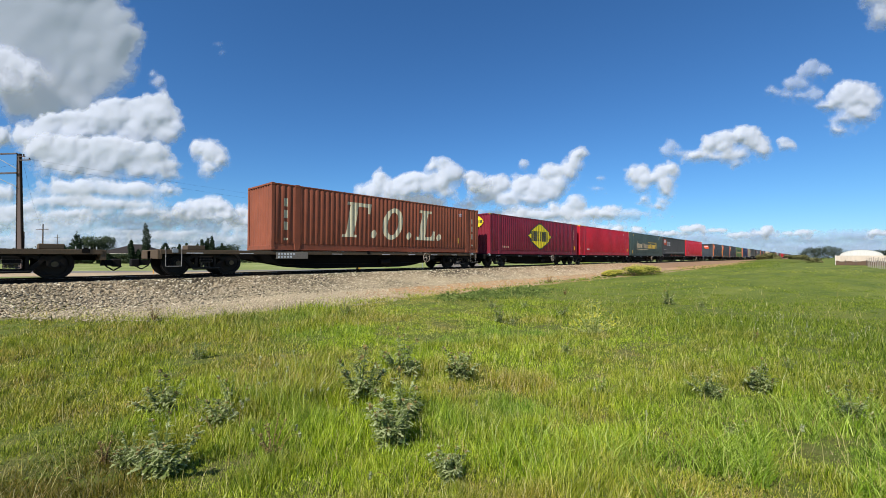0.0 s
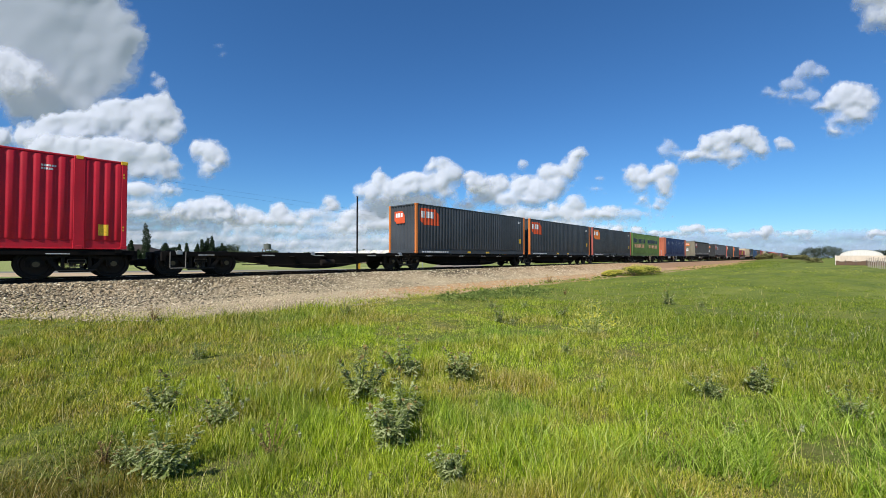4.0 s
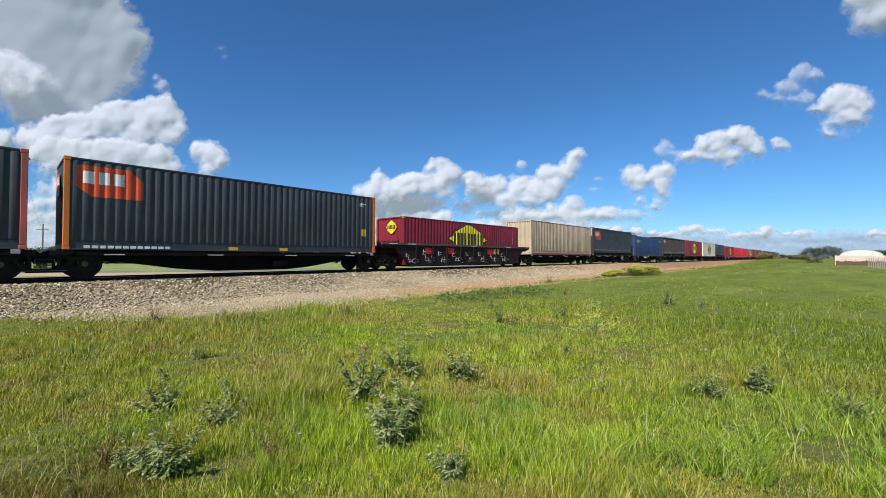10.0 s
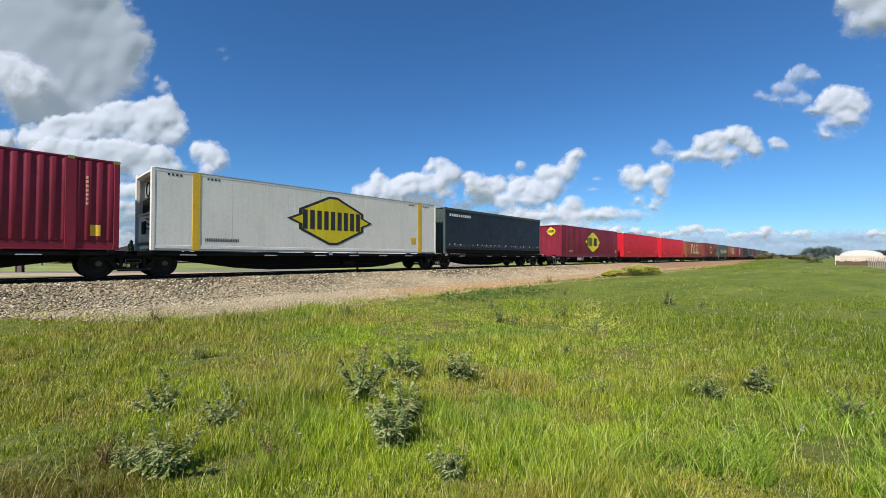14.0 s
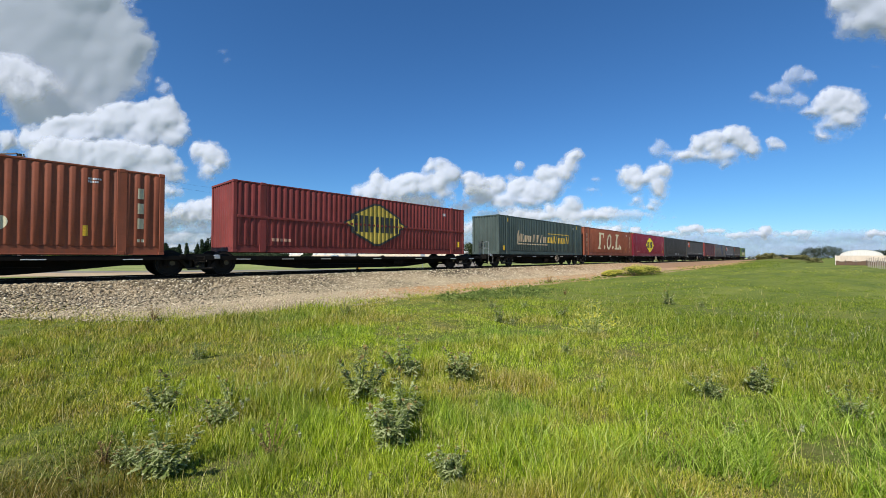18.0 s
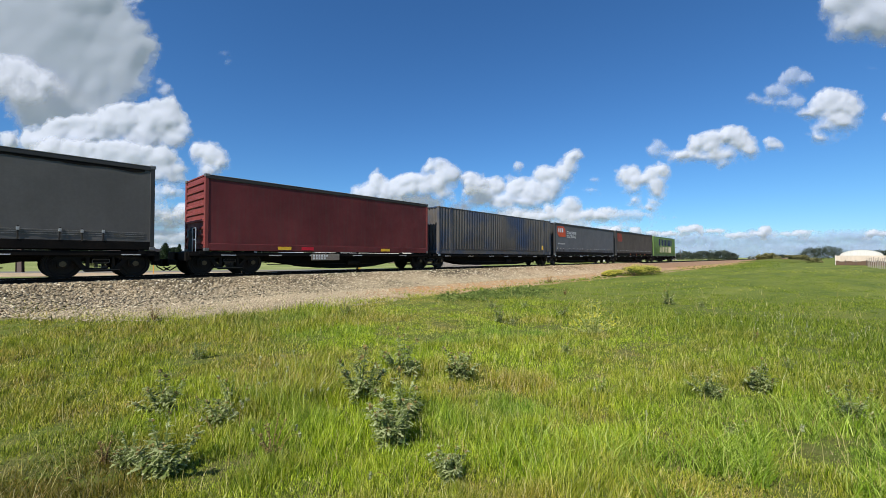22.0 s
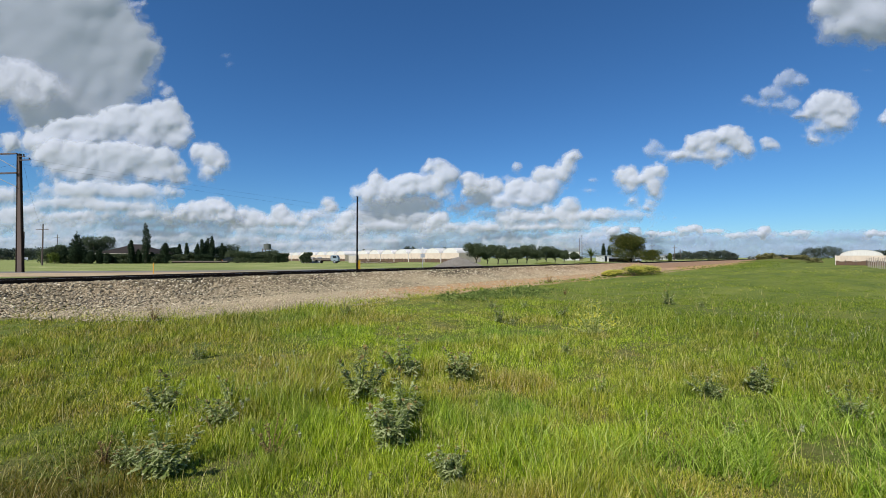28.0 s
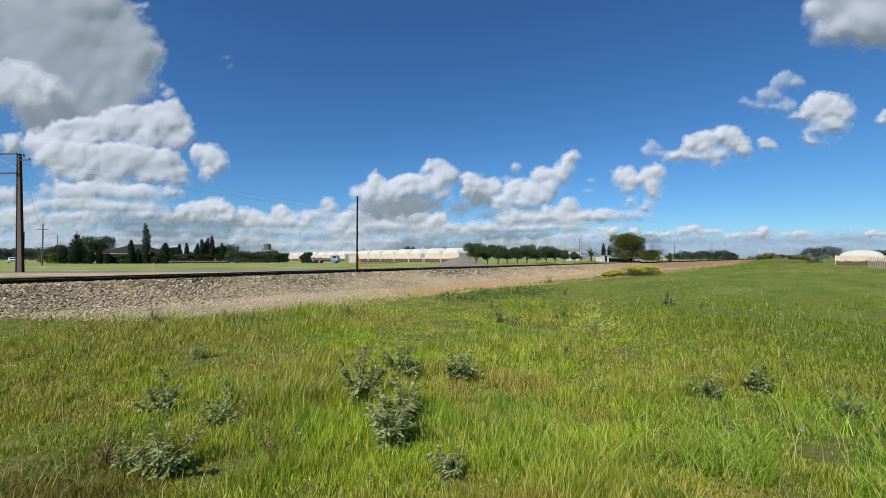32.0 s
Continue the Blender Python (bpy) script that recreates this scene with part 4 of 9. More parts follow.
def brown_block_box(front, base, H=2.95):
    c = steel_container("freight_container", "worn red-brown corrugated steel container with large cream painted shapes", 14.63, H, P_BROWN)
    big_blocks(c, 3.5, 0.70, 1.78, M_CREAM_INK)
    for x in (0.55, 13.82):
        on_side("upright_row", [rect(x + 0.02, 0.90 + k * 0.52, x + 0.20, 1.26 + k * 0.52) for k in range(3)], M_CREAM_INK, c)
        bars_on_side(c, M_CREAM_INK, x + 0.02, x + 0.24, 0.44, 0.10, 2)
    on_side("yellow_plate", [rect(12.42, 0.60, 12.55, 0.94)], M_YELLOW, c, 0.005)
    if base < 0.8:
        # Black block put in for the shadow on the lower front wall.
        part("end_shadow_block", box(bmesh.new(), -0.012, 0.03, -0.95, 0.95, 0.02, 0.50), M_BLACK, c)
    place(c, front, base)


def maroon_box(front, base, H=2.98, mat=None, mid=False, L=14.63, bx=None, low=False):
    m = mat or P_MAROON
    lab = "worn maroon corrugated container, railed at mid-height, with yellow lozenge badge" if mid else "maroon corrugated steel container with a yellow lozenge badge on its side"
    c = steel_container("freight_container", lab, L, H, m, castings=M_CASTING if not mid else None, mid_rail=mid, bars=mid)
    badge_diamond(c, L * 0.50 if bx is None else bx, 1.53 if not low else 1.65, 4.4 if not low else 4.6, 2.25 if not low else 2.1, y_lift=0.022 if mid else 0.0, field=M_YELLOW_FADED if mid else M_YELLOW_INK)
    if not mid:
        end_badge(c, H, M_YELLOW_INK, M_BLACK_INK, 1.0, 0.8, True, H - 1.0)
        for k in range(7):
            on_side("lettering_bar", [rect(L - 0.86, 1.45 + k * 0.14, L - 0.80, 1.54 + k * 0.14)], M_PINK_INK, c, 0.005)
    yellow_tag(c, L)
    if not low:
        bars_on_side(c, M_PINK_INK, 1.6, 2.5, 0.48, 0.13, 5)
    place(c, front, base)
    return c


def red_box(front, base, H=2.98, mat=None):
    c = steel_container("freight_container", "bright red corrugated steel container with yellow corner castings", 14.63, H, mat or P_RED, castings=M_YELLOW)
    yellow_tag(c, 14.63)
    words_on_side("48' x 9'10\"", 0.17, 1.72, 0.52, M_WHITE_INK, c)
    for x in (0.06, 14.5):
        on_side("hazard_marks", [rect(x, z, x + 0.05, z + 0.05) for z in (2.4, 2.5, 0.62, 0.72)], M_YELLOW, c, 0.012, False)
    place(c, front, base)


def green_grey_box(front, base):
    c = steel_container("freight_container", "dark grey-green corrugated container with cream and gold painted bars", 14.63, 2.98, P_PN, castings=None)
    sign_marks(c, M_TAN_INK, 2.85, 7.35, 1.02, 1.66, 7, slant=0.22, gap=0.12, order=(0, 1, 1, 2, 3, 2, 1))
    sign_marks(c, M_GOLD_INK, 7.4, 11.4, 1.02, 1.66, 8, slant=0.22, gap=0.12, order=(1, 1, 3, 2, 1, 1, 1, 2))
    on_side("painted_stripe", [[(2.5, 0.80), (7.5, 0.80), (7.52, 0.89), (2.52, 0.89)]], M_TAN_INK, c)
    on_side("painted_stripe", [[(7.6, 1.80), (11.75, 1.80), (11.77, 1.88), (7.62, 1.88)]], M_GOLD_INK, c)
    on_side("painted_stripe", [[(2.5, 0.89), (2.72, 0.89), (2.95, 1.90), (2.73, 1.90)]], M_TAN_INK, c)
    on_side("painted_stripe", [[(11.45, 1.02), (11.58, 1.02), (11.77, 1.80), (11.64, 1.80)]], M_GOLD_INK, c)
    on_side("yellow_post_mark", [rect(x, H, x + 0.12, H + 0.3) for x, H in ((1.16, 2.5), (13.35, 2.5), (0.55, 0.35))], M_YELLOW, c, 0.016, False)
    yellow_tag(c, 14.63, 0.55, 0.3)
    place(c, front, base)


def slate_box(front, base, post, H=2.98, orange=True):
    c = steel_container("freight_container", "slate corrugated container with %s corner posts and orange badge" % ("orange" if orange else "faded red"), 12.19, H, P_SLATE if orange else P_SLATE_DARK, post_mat=post)
    badge_block(c, 0.30, 1.72, 1.75, 1.0, M_RED_INK if orange else M_ORANGE_INK)
    end_badge(c, H, M_RED_INK if orange else M_ORANGE_INK, z=H - 1.15, y=0.2)
    fork_pockets(c, 12.19, M_YELLOW if orange else M_BLACK)
    bars_on_side(c, M_WHITE_INK, 0.5, 2.9, 0.05, 0.09, 12, 0.012, False, gap=0.2)
    yellow_tag(c, 12.19, 11.3, 0.85)
    place(c, front, base)


def green_box(front, base, L, H=2.95):
    c = steel_container("freight_container", "leaf green corrugated container with navy painted blocks over pale bars", L, H, P_GREEN, inner_posts=False, bars=False)
    x0, x1, z, h = (0.35, 5.15, 1.70, 0.56) if L < 8 else (2.65, 10.35, 1.56, 1.0)
    sign_marks(c, M_NAVY_INK, x0, x1, z, z + h, 9, slant=0.04, gap=0.24, rim=M_GREEN_RIM, order=(0, 3, 0, 3, 0, 0, 0, 3, 0))
    m = M_PINK_INK if L < 8 else M_CREAM_INK
    k, d, e = (x1 - x0) / 12.5, *((0.62, 0.44) if L < 8 else (1.02, 0.86))
    for a, cnt in ((0.4, 4), (5.0, 3), (8.7, 3)):
        sign_marks(c, m, x0 + a * k, x0 + (a + cnt) * k, z - d, z - d + e, cnt, slant=0.04, gap=0.2, order=(2, 0, 3, 0))
    if L > 8:
        fork_pockets(c, L, M_BLACK)
    place(c, front, base)


def sheeted(front, base, label, L, H, cloth, frame, end, red=M_RED_INK, words=False, bars=M_WHITE_INK, badge=True, end_col=M_ORANGE_INK, **kw):
    c = curtain_container("curtain_container", label, L, H, cloth, frame, end, **kw)
    if badge:
        badge_block(c, 0.42, 1.68, 1.68, 0.97, red, False, bars)
    if end_col:
        end_badge(c, H, end_col, z=H - 0.95, y=0.1, w=0.8, h=0.55)
        bars = part("end_mark_bars", box(box(bmesh.new(), -0.018, 0.0, -0.1, 0.3, 1.35, 1.55), -0.018, 0.0, -0.1, 0.3, 1.05, 1.25), M_WHITE_INK, c)
    if words:
        part("lettering", lay_on_wall(text_bm("CONTAINER\nSOLUTIONS", 0.37, 2.35, 1.98), NEAR_Y + 0.012, 0.004, False), M_WHITE_INK, c)
        part("lettering", lay_on_wall(text_bm("48' 9'10 MEZZANINE", 0.16, 0.50, 0.98), NEAR_Y + 0.012, 0.004, False), M_WHITE_INK, c)
    place(c, front, base)
    return c


M_RIGGING = plain("dusty_grey_steel", (0.075, 0.066, 0.055), 0.7, dirty=0.4)
M_CAP = plain("greasy_bronze_cap", (0.13, 0.092, 0.035), 0.5, 0.2, dirt=(0.02, 0.016, 0.012), dirty=0.6)


def bogie_meshes():
    side, bol, spring, whl, ax, cap, rig = (bmesh.new() for _ in range(7))
    # side frame: arch bar with a window over the springs, pedestal jaws over the axle boxes
    for o in ([(-1.2, 0.08), (-1.05, 0.2), (-0.6, 0.2), (-0.36, 0.3), (0.36, 0.3), (0.6, 0.2), (1.05, 0.2), (1.2, 0.08), (1.12, 0.03), (0.6, 0.08), (0.36, 0.17), (-0.36, 0.17), (-0.6, 0.08), (-1.12, 0.03)],
              [(-0.72, 0.10), (-0.58, 0.10), (-0.30, -0.20), (0.30, -0.20), (0.58, 0.10), (0.72, 0.10), (0.40, -0.30), (-0.40, -0.30)],
              [(-0.37, -0.21), (-0.28, -0.21), (-0.28, 0.18), (-0.37, 0.18)], [(0.28, -0.21), (0.37, -0.21), (0.37, 0.18), (0.28, 0.18)],
              [(-1.16, -0.12), (-1.07, -0.14), (-1.06, 0.06), (-1.16, 0.08)], [(1.07, -0.14), (1.16, -0.12), (1.16, 0.08), (1.06, 0.06)],
              [(-0.82, -0.12), (-0.74, -0.10), (-0.72, 0.12), (-0.80, 0.10)], [(0.74, -0.10), (0.82, -0.12), (0.80, 0.10), (0.72, 0.12)]):
        prism(side, o, -0.06, 0.06)
    # brake rigging hung outside the frame
    for p, q in (((-0.22, 0.10), (0.22, 0.10)), ((-0.22, 0.0), (0.22, 0.0)), ((-0.22, 0.0), (-0.22, 0.10)), ((0.22, 0.0), (0.22, 0.10)), ((-0.50, -0.24), (0.50, -0.24))):
        rod(rig, (p[0], -0.09, p[1]), (q[0], -0.09, q[1]), 0.013, 5)
    box(bol, -0.2, 0.2, -1.08, 1.08, -0.02, 0.22, 0.02)
    rod(bol, (0, 0, 0.2), (0, 0, 0.32), 0.19, 16)
    for x in (-0.12, 0, 0.12):
        for k in range(5):
            ring(spring, (x, 0, -0.2 + 0.045 * k), 0.05, 0.014, "Z", 10, 4)
    r = 0.46
    for y in (-0.7525, 0.7525):
        s = -1 if y < 0 else 1
        rod(whl, (0, y - 0.06 * s, 0), (0, y + 0.055 * s, 0), r, 28)
        rod(whl, (0, y - 0.085 * s, 0), (0, y - 0.05 * s, 0), r + 0.03, 28)
        ring(whl, (0, y + 0.055 * s, 0), r * 0.80, 0.035, "Y", 24, 6)
        rod(whl, (0, y, 0), (0, y + 0.12 * s, 0), 0.13, 14)
        for k in range(3):
            a = k * 2.094
            rod(whl, (0.27 * math.cos(a), y + 0.05 * s, 0.27 * math.sin(a)), (0.27 * math.cos(a), y + 0.066 * s, 0.27 * math.sin(a)), 0.03, 8)
    rod(whl, (0, -0.98, 0), (0, 0.98, 0), 0.075, 10)
    rod(ax, (0, -0.10, 0), (0, 0.06, 0), 0.135, 14)
    box(ax, -0.15, 0.15, -0.04, 0.06, -0.12, 0.15, 0.02)
    rod(cap, (0, -0.125, 0), (0, -0.09, 0), 0.088, 12)
    for k in range(3):
        a = k * 2.094 + 0.5
        rod(cap, (0.055 * math.cos(a), -0.14, 0.055 * math.sin(a)), (0.055 * math.cos(a), -0.12, 0.055 * math.sin(a)), 0.014, 6)
    out = []
    for n, bm, m in (("side_frame", side, M_BOGIE), ("bolster", bol, M_BLACK), ("spring_set", spring, M_RIGGING), ("wheelset", whl, M_WHEEL), ("axle_box", ax, M_BOGIE), ("axle_cap", cap, M_CAP), ("brake_rigging", rig, M_RIGGING)):
        me = bpy.data.meshes.new(n)
        bm.to_mesh(me), bm.free()
        me.materials.append(m)
        out.append(me)
    return out


BOGIE = bogie_meshes()
WHEELSETS = []


def add_bogie(wagon, x):
    side, bol, spring, whl, ax, cap, rig = BOGIE
    b = part_of("bogie", bol, wagon, pose(x, 0, 0.50))
    for y in (-0.98, 0.98):
        part_of("side_frame", side, b, pose(0, y, 0))
        part_of("spring_set", spring, b, pose(0, y, -0.02))
        if y < 0:
            part_of("brake_rigging", rig, b, pose(0, y, 0))
        for q in (-0.925, 0.925):
            part_of("axle_box", ax, b, pose(q, y, -0.04) if y < 0 else pose(q, y, -0.04, 0, 0, 180))
            if y < 0:
                part_of("axle_cap", cap, b, pose(q, y, -0.04))
    for q in (-0.925, 0.925):
        WHEELSETS.append(part_of("wheelset", whl, b, pose(q, 0, -0.04)))
    return b


def hand_wheel(x, y, z, r, parent):
    rim = part("hand_brake_wheel", ring(bmesh.new(), (x, y, z), r, 0.018, "Y", 22, 5), M_BRAKE_WHEEL, parent, "pale six-spoked hand brake wheel")
    for k in range(6):
        a = k * math.pi / 3 + 0.3
        part("spoke", rod(bmesh.new(), (x + 0.02 * math.cos(a), y, z + 0.02 * math.sin(a)), (x + r * math.cos(a), y, z + r * math.sin(a)), 0.011, 5), M_BRAKE_WHEEL, rim)
    part("hub", rod(bmesh.new(), (x, y - 0.03, z), (x, y + 0.25, z), 0.03, 8), M_BRAKE_WHEEL, rim)
    return rim


def wagon(front, rear, deck, bogies, label, name="container_wagon", front_end=True, rear_end=True, wheel=None, plate=None, brown=False, well=False, stand=False, reflectors=True, belly=None, seed=0, boxes=True, steps=False, loop=False):
    """One platform: centre sill with a fish-bellied side, deck ends, outriggers, bogies, couplers and fittings. deck: height of the top over the rail head."""
    w = thing(name, label, "wagon", "wagons of the train")
    rng = random.Random(seed * 13 + 5)
    L = rear - front
    d = deck - 0.02
    b = [q - front for q in bogies]
    lo, hi = (b[0] if b and b[0] < L * 0.4 else 0.0), (b[-1] if b and b[-1] > L * 0.6 else L)
    dm = M_DECK if brown else M_BLACK
    if well:
        g = [(0.0, d - 0.14), (0.0, d), (L, d), (L, d - 0.14), (L - 0.9, d - 0.20), (L - 2.1, 0.18), (2.1, 0.18), (0.9, d - 0.20)]
        for y in (-1.30, 1.22):
            part("well_side", prism(bmesh.new(), g, y, y + 0.08), M_WELL, w)
        part("well_floor", box(bmesh.new(), 2.2, L - 2.2, -1.2, 1.2, 0.14, 0.22), M_BLACK, w)
        for x in (0.2, L - 2.0):
            part("end_platform", box(bmesh.new(), x, x + 1.8, -1.2, 1.2, d - 0.25, d - 0.15), M_BLACK, w)
        part("top_flange", box(bmesh.new(), 0.0, L, -1.36, -1.2, d - 0.02, d + 0.10, 0.01), M_WELL_TOP, w)
        k = 0
        x = 2.5
        while x < L - 2.4:
            part("side_stiffener", box(bmesh.new(), x, x + 0.10, -1.37, -1.30, 0.2, d - 0.02, 0.01), M_WELL, w)
            x += 1.35
        for i in range(8):
            q = 1.75 + i * 1.36
            bm = bmesh.new()
            for a in range(4):
                zz = 0.36 + rng.random() * 0.12 + (0.35 if a == 0 else 0)
                u = q + 0.26 * a
                rod(bm, (u, -1.312, zz), (u + rng.uniform(-0.08, 0.12), -1.312, zz + rng.uniform(0.2, 0.36)), 0.014, 4)
                rod(bm, (u, -1.312, zz + 0.16), (u + 0.26, -1.312, zz + 0.16 + rng.uniform(-0.14, 0.12)), 0.013, 4)
                rod(bm, (u, -1.312, zz), (u + 0.24, -1.312, zz + rng.uniform(-0.05, 0.05)), 0.013, 4)
            part("sprayed_scrawl", bm, M_SCRAWL, w, "white sprayed scrawl")["kind"] = "stuff"
        for x, m in ((3.3, P_RED), (9.6, P_RED), (10.3, M_YELLOW), (5.2, P_RED)):
            part("paint_patch", box(bmesh.new(), x, x + 0.75, -1.308, -1.299, d - 0.50, d - 0.14, 0.003), m, w)
        for x in (0.5, 1.9, L * 0.5, L - 3.4):
            part("reflector", box(bmesh.new(), x, x + 0.6, -1.372, -1.358, d + 0.02, d + 0.065), M_WHITE, w)
    else:
        # side sill: shallow over the bogies, deep between them
        bot = 0.13 if belly is None else belly
        x0, x1 = lo + 1.35, hi - 1.35
        t = 2.6
        outline = [(0.05, d - 0.24), (0.05, d - 0.03), (L - 0.05, d - 0.03), (L - 0.05, d - 0.24), (x1 + 0.3, d - 0.24), (x1 - t, bot + 0.08), (x1 - t - 1.0, bot), (x0 + t + 1.0, bot), (x0 + t, bot + 0.08), (x0 - 0.3, d - 0.24)]
        for y in (-0.62, 0.50):
            part("side_sill", prism(bmesh.new(), outline, y, y + 0.12), M_BLACK, w)
        part("centre_sill", box(bmesh.new(), 0.0, L, -0.22, 0.22, d - 0.36, d - 0.05), M_BLACK, w)
        for y in (-1.22, 1.14):
            part("deck_edge", box(bmesh.new(), 0.1, L - 0.1, y, y + 0.08, d - 0.17, d - 0.012, 0.008), dm, w)
        n = max(4, int(L / 1.6))
        for i in range(n + 1):
            x = 0.35 + (L - 0.7) * i / n
            part("cross_bearer", prism(bmesh.new(), [(x - 0.06, d - 0.2), (x + 0.06, d - 0.2), (x + 0.06, d - 0.03), (x - 0.06, d - 0.03)], -1.14, 1.14), M_BLACK, w)
        if reflectors:
            x = 0.9 + rng.random()
            while x < L - 0.8:
                part("reflector", box(bmesh.new(), x, x + 0.55, -1.230, -1.218, d - 0.150, d - 0.120), M_WHITE, w)
                x += rng.choice((1.9, 2.4, 3.1))
        part("deck_plate", box(bmesh.new(), 0.1, min(2.6, L * 0.25), -1.1, 1.1, d - 0.045, d - 0.008), dm, w)
        part("deck_plate", box(bmesh.new(), max(L - 2.6, L * 0.75), L - 0.1, -1.1, 1.1, d - 0.045, d - 0.008), dm, w)
        for x in (0.45, L - 0.62, L * 0.5 - 0.1):
            for y in (-1.24, 1.08):
                part("twistlock_pad", box(box(bmesh.new(), x, x + 0.2, y, y + 0.16, d - 0.12, d + 0.012, 0.01), x + 0.05, x + 0.15, y + 0.04, y + 0.12, d, d + 0.045), M_GALV if rng.random() < 0.4 else M_BLACK, w)
        if boxes:
            part("brake_cylinder", rod(bmesh.new(), (L * 0.56, -0.72, 0.42), (L * 0.56 + 0.7, -0.72, 0.42), 0.15, 12), M_BOGIE, w)
            part("air_reservoir", rod(bmesh.new(), (L * 0.40, 0.75, 0.42), (L * 0.40 + 1.1, 0.75, 0.42), 0.19, 12), M_BOGIE, w)
            part("brake_rod", rod(bmesh.new(), (L * 0.25, -0.66, 0.36), (L * 0.75, -0.66, 0.36), 0.018, 6), M_BOGIE, w)
    if brown:
        for x in (0.25, 0.42, 0.59, 0.76, L - 0.76, L - 0.59, L - 0.42, L - 0.25):
            part("lashing_ring", ring(bmesh.new(), (x, -1.18, d + 0.03), 0.045, 0.012, "X", 10, 5), M_STRAP, w)
        for x in (1.0, L - 1.6):
            part("deck_locker", box(bmesh.new(), x, x + 0.6, -1.0, -0.35, d - 0.01, d + 0.16, 0.02), M_DECK, w)
    for x in b:
        add_bogie(w, x)
    for here, x, s in ((front_end, 0.0, -1), (rear_end, L, 1)):
        if here:
            part("headstock", box(bmesh.new(), min(x, x - 0.16 * s), max(x, x - 0.16 * s), -1.2, 1.2, d - 0.36, d - 0.02, 0.02), dm, w)
            cp = part("coupler", box(box(bmesh.new(), min(x, x + 0.42 * s), max(x, x + 0.42 * s), -0.09, 0.09, 0.02 + d * 0, 0.22), min(x + 0.3 * s, x + 0.56 * s), max(x + 0.3 * s, x + 0.56 * s), -0.16, 0.16, -0.02, 0.26, 0.03), M_BOGIE, w)
            cp.location.z = 0.36
            hose = bmesh.new()
            pts = [(x, -0.42, d - 0.32), (x + 0.10 * s, -0.44, d - 0.58), (x + 0.30 * s, -0.44, d - 0.72), (x + 0.52 * s, -0.42, d - 0.58)]
            for p, q in zip(pts, pts[1:]):
                rod(hose, p, q, 0.022, 6)
            part("brake_hose", hose, M_BLACK, w)
            if steps:
                bm = bmesh.new()
                for q in (0.25, 0.75):
                    rod(bm, (x - q * s, -1.26, d - 0.62), (x - q * s, -1.26, d - 0.02), 0.012, 6)
                rod(bm, (x - 0.25 * s, -1.26, d - 0.62), (x - 0.75 * s, -1.26, d - 0.62), 0.014, 6)
                part("footstep", bm, M_LASHING, w)
    if wheel is not None:
        hand_wheel(wheel - front, -1.28, d - 0.30, 0.27, w)
        part("brake_box", box(bmesh.new(), wheel - front + 0.35, wheel - front + 0.8, -1.2, -0.8, d - 0.42, d - 0.1, 0.02), M_BOGIE, w)
        if loop:
            q = wheel - front + 1.35
            bm = bmesh.new()
            for p0, p1 in (((q, d - 0.72), (q + 0.06, d + 0.04)), ((q + 0.06, d + 0.04), (q + 0.5, d + 0.04)), ((q + 0.5, d + 0.04), (q + 0.56, d - 0.72)), ((q, d - 0.72), (q + 0.56, d - 0.72))):
                rod(bm, (p0[0], -1.28, p0[1]), (p1[0], -1.28, p1[1]), 0.013, 6)
            part("grab_loop", bm, M_GALV, w, "pale steel grab loop and step")
    if plate is not None:
        pl = part("data_plate", box(bmesh.new(), plate - front, plate - front + 1.5, -1.27, -1.245, d - 0.36, d - 0.06, 0.005), M_PLATE, w)
        bm = bmesh.new()
        for i in range(6):
            box(bm, plate - front + 0.08 + i * 0.14, plate - front + 0.17 + i * 0.14, -1.276, -1.27, d - 0.19, d - 0.10)
            if i < 5:
                box(bm, plate - front + 0.08 + i * 0.14, plate - front + 0.17 + i * 0.14, -1.276, -1.27, d - 0.32, d - 0.23)
        part("plate_bars", bm, M_WHITE, pl)["kind"] = "stuff"
    if stand:
        x = (L - 0.25) if stand > 0 else 0.35
        bm = box(bmesh.new(), x - 0.10, x + 0.10, -0.50, -0.30, d - 0.02, d + 0.06, 0.01)
        rod(bm, (x, -0.48, d), (x + 0.06, -0.44, d + 0.95), 0.045, 8)
        rod(bm, (x, -0.32, d), (x + 0.06, -0.36, d + 0.95), 0.045, 8)
        box(bm, x - 0.06, x + 0.14, -0.52, -0.28, d + 0.52, d + 0.84, 0.03)
        st = part("brake_stand", bm, M_STAND, w, "leaning dark blue-green brake stand")
        wheel_bm = ring(bmesh.new(), (x + 0.19, -0.4, d + 0.70), 0.26, 0.016, "X")
        for k in range(5):
            a = k * 1.2566
            rod(wheel_bm, (x + 0.19, -0.4, d + 0.70), (x + 0.19, -0.4 + 0.26 * math.cos(a), d + 0.70 + 0.26 * math.sin(a)), 0.011, 5)
        part("brake_wheel", rod(wheel_bm, (x + 0.1, -0.4, d + 0.70), (x + 0.21, -0.4, d + 0.70), 0.03, 8), M_BLACK, st)
        rail_bm = bmesh.new()
        for p0, p1 in (((-1.15, 0.0), (-1.15, 0.9)), ((-1.15, 0.9), (-0.75, 0.9)), ((-0.75, 0.9), (-0.75, 0.0)), ((-1.15, 0.45), (-0.75, 0.45))):
            rod(rail_bm, (x, p0[0], d + p0[1]), (x, p1[0], d + p1[1]), 0.017, 6)
        part("end_handrail", rail_bm, M_GALV, w)
    place(w, front, 0.0)
    return w


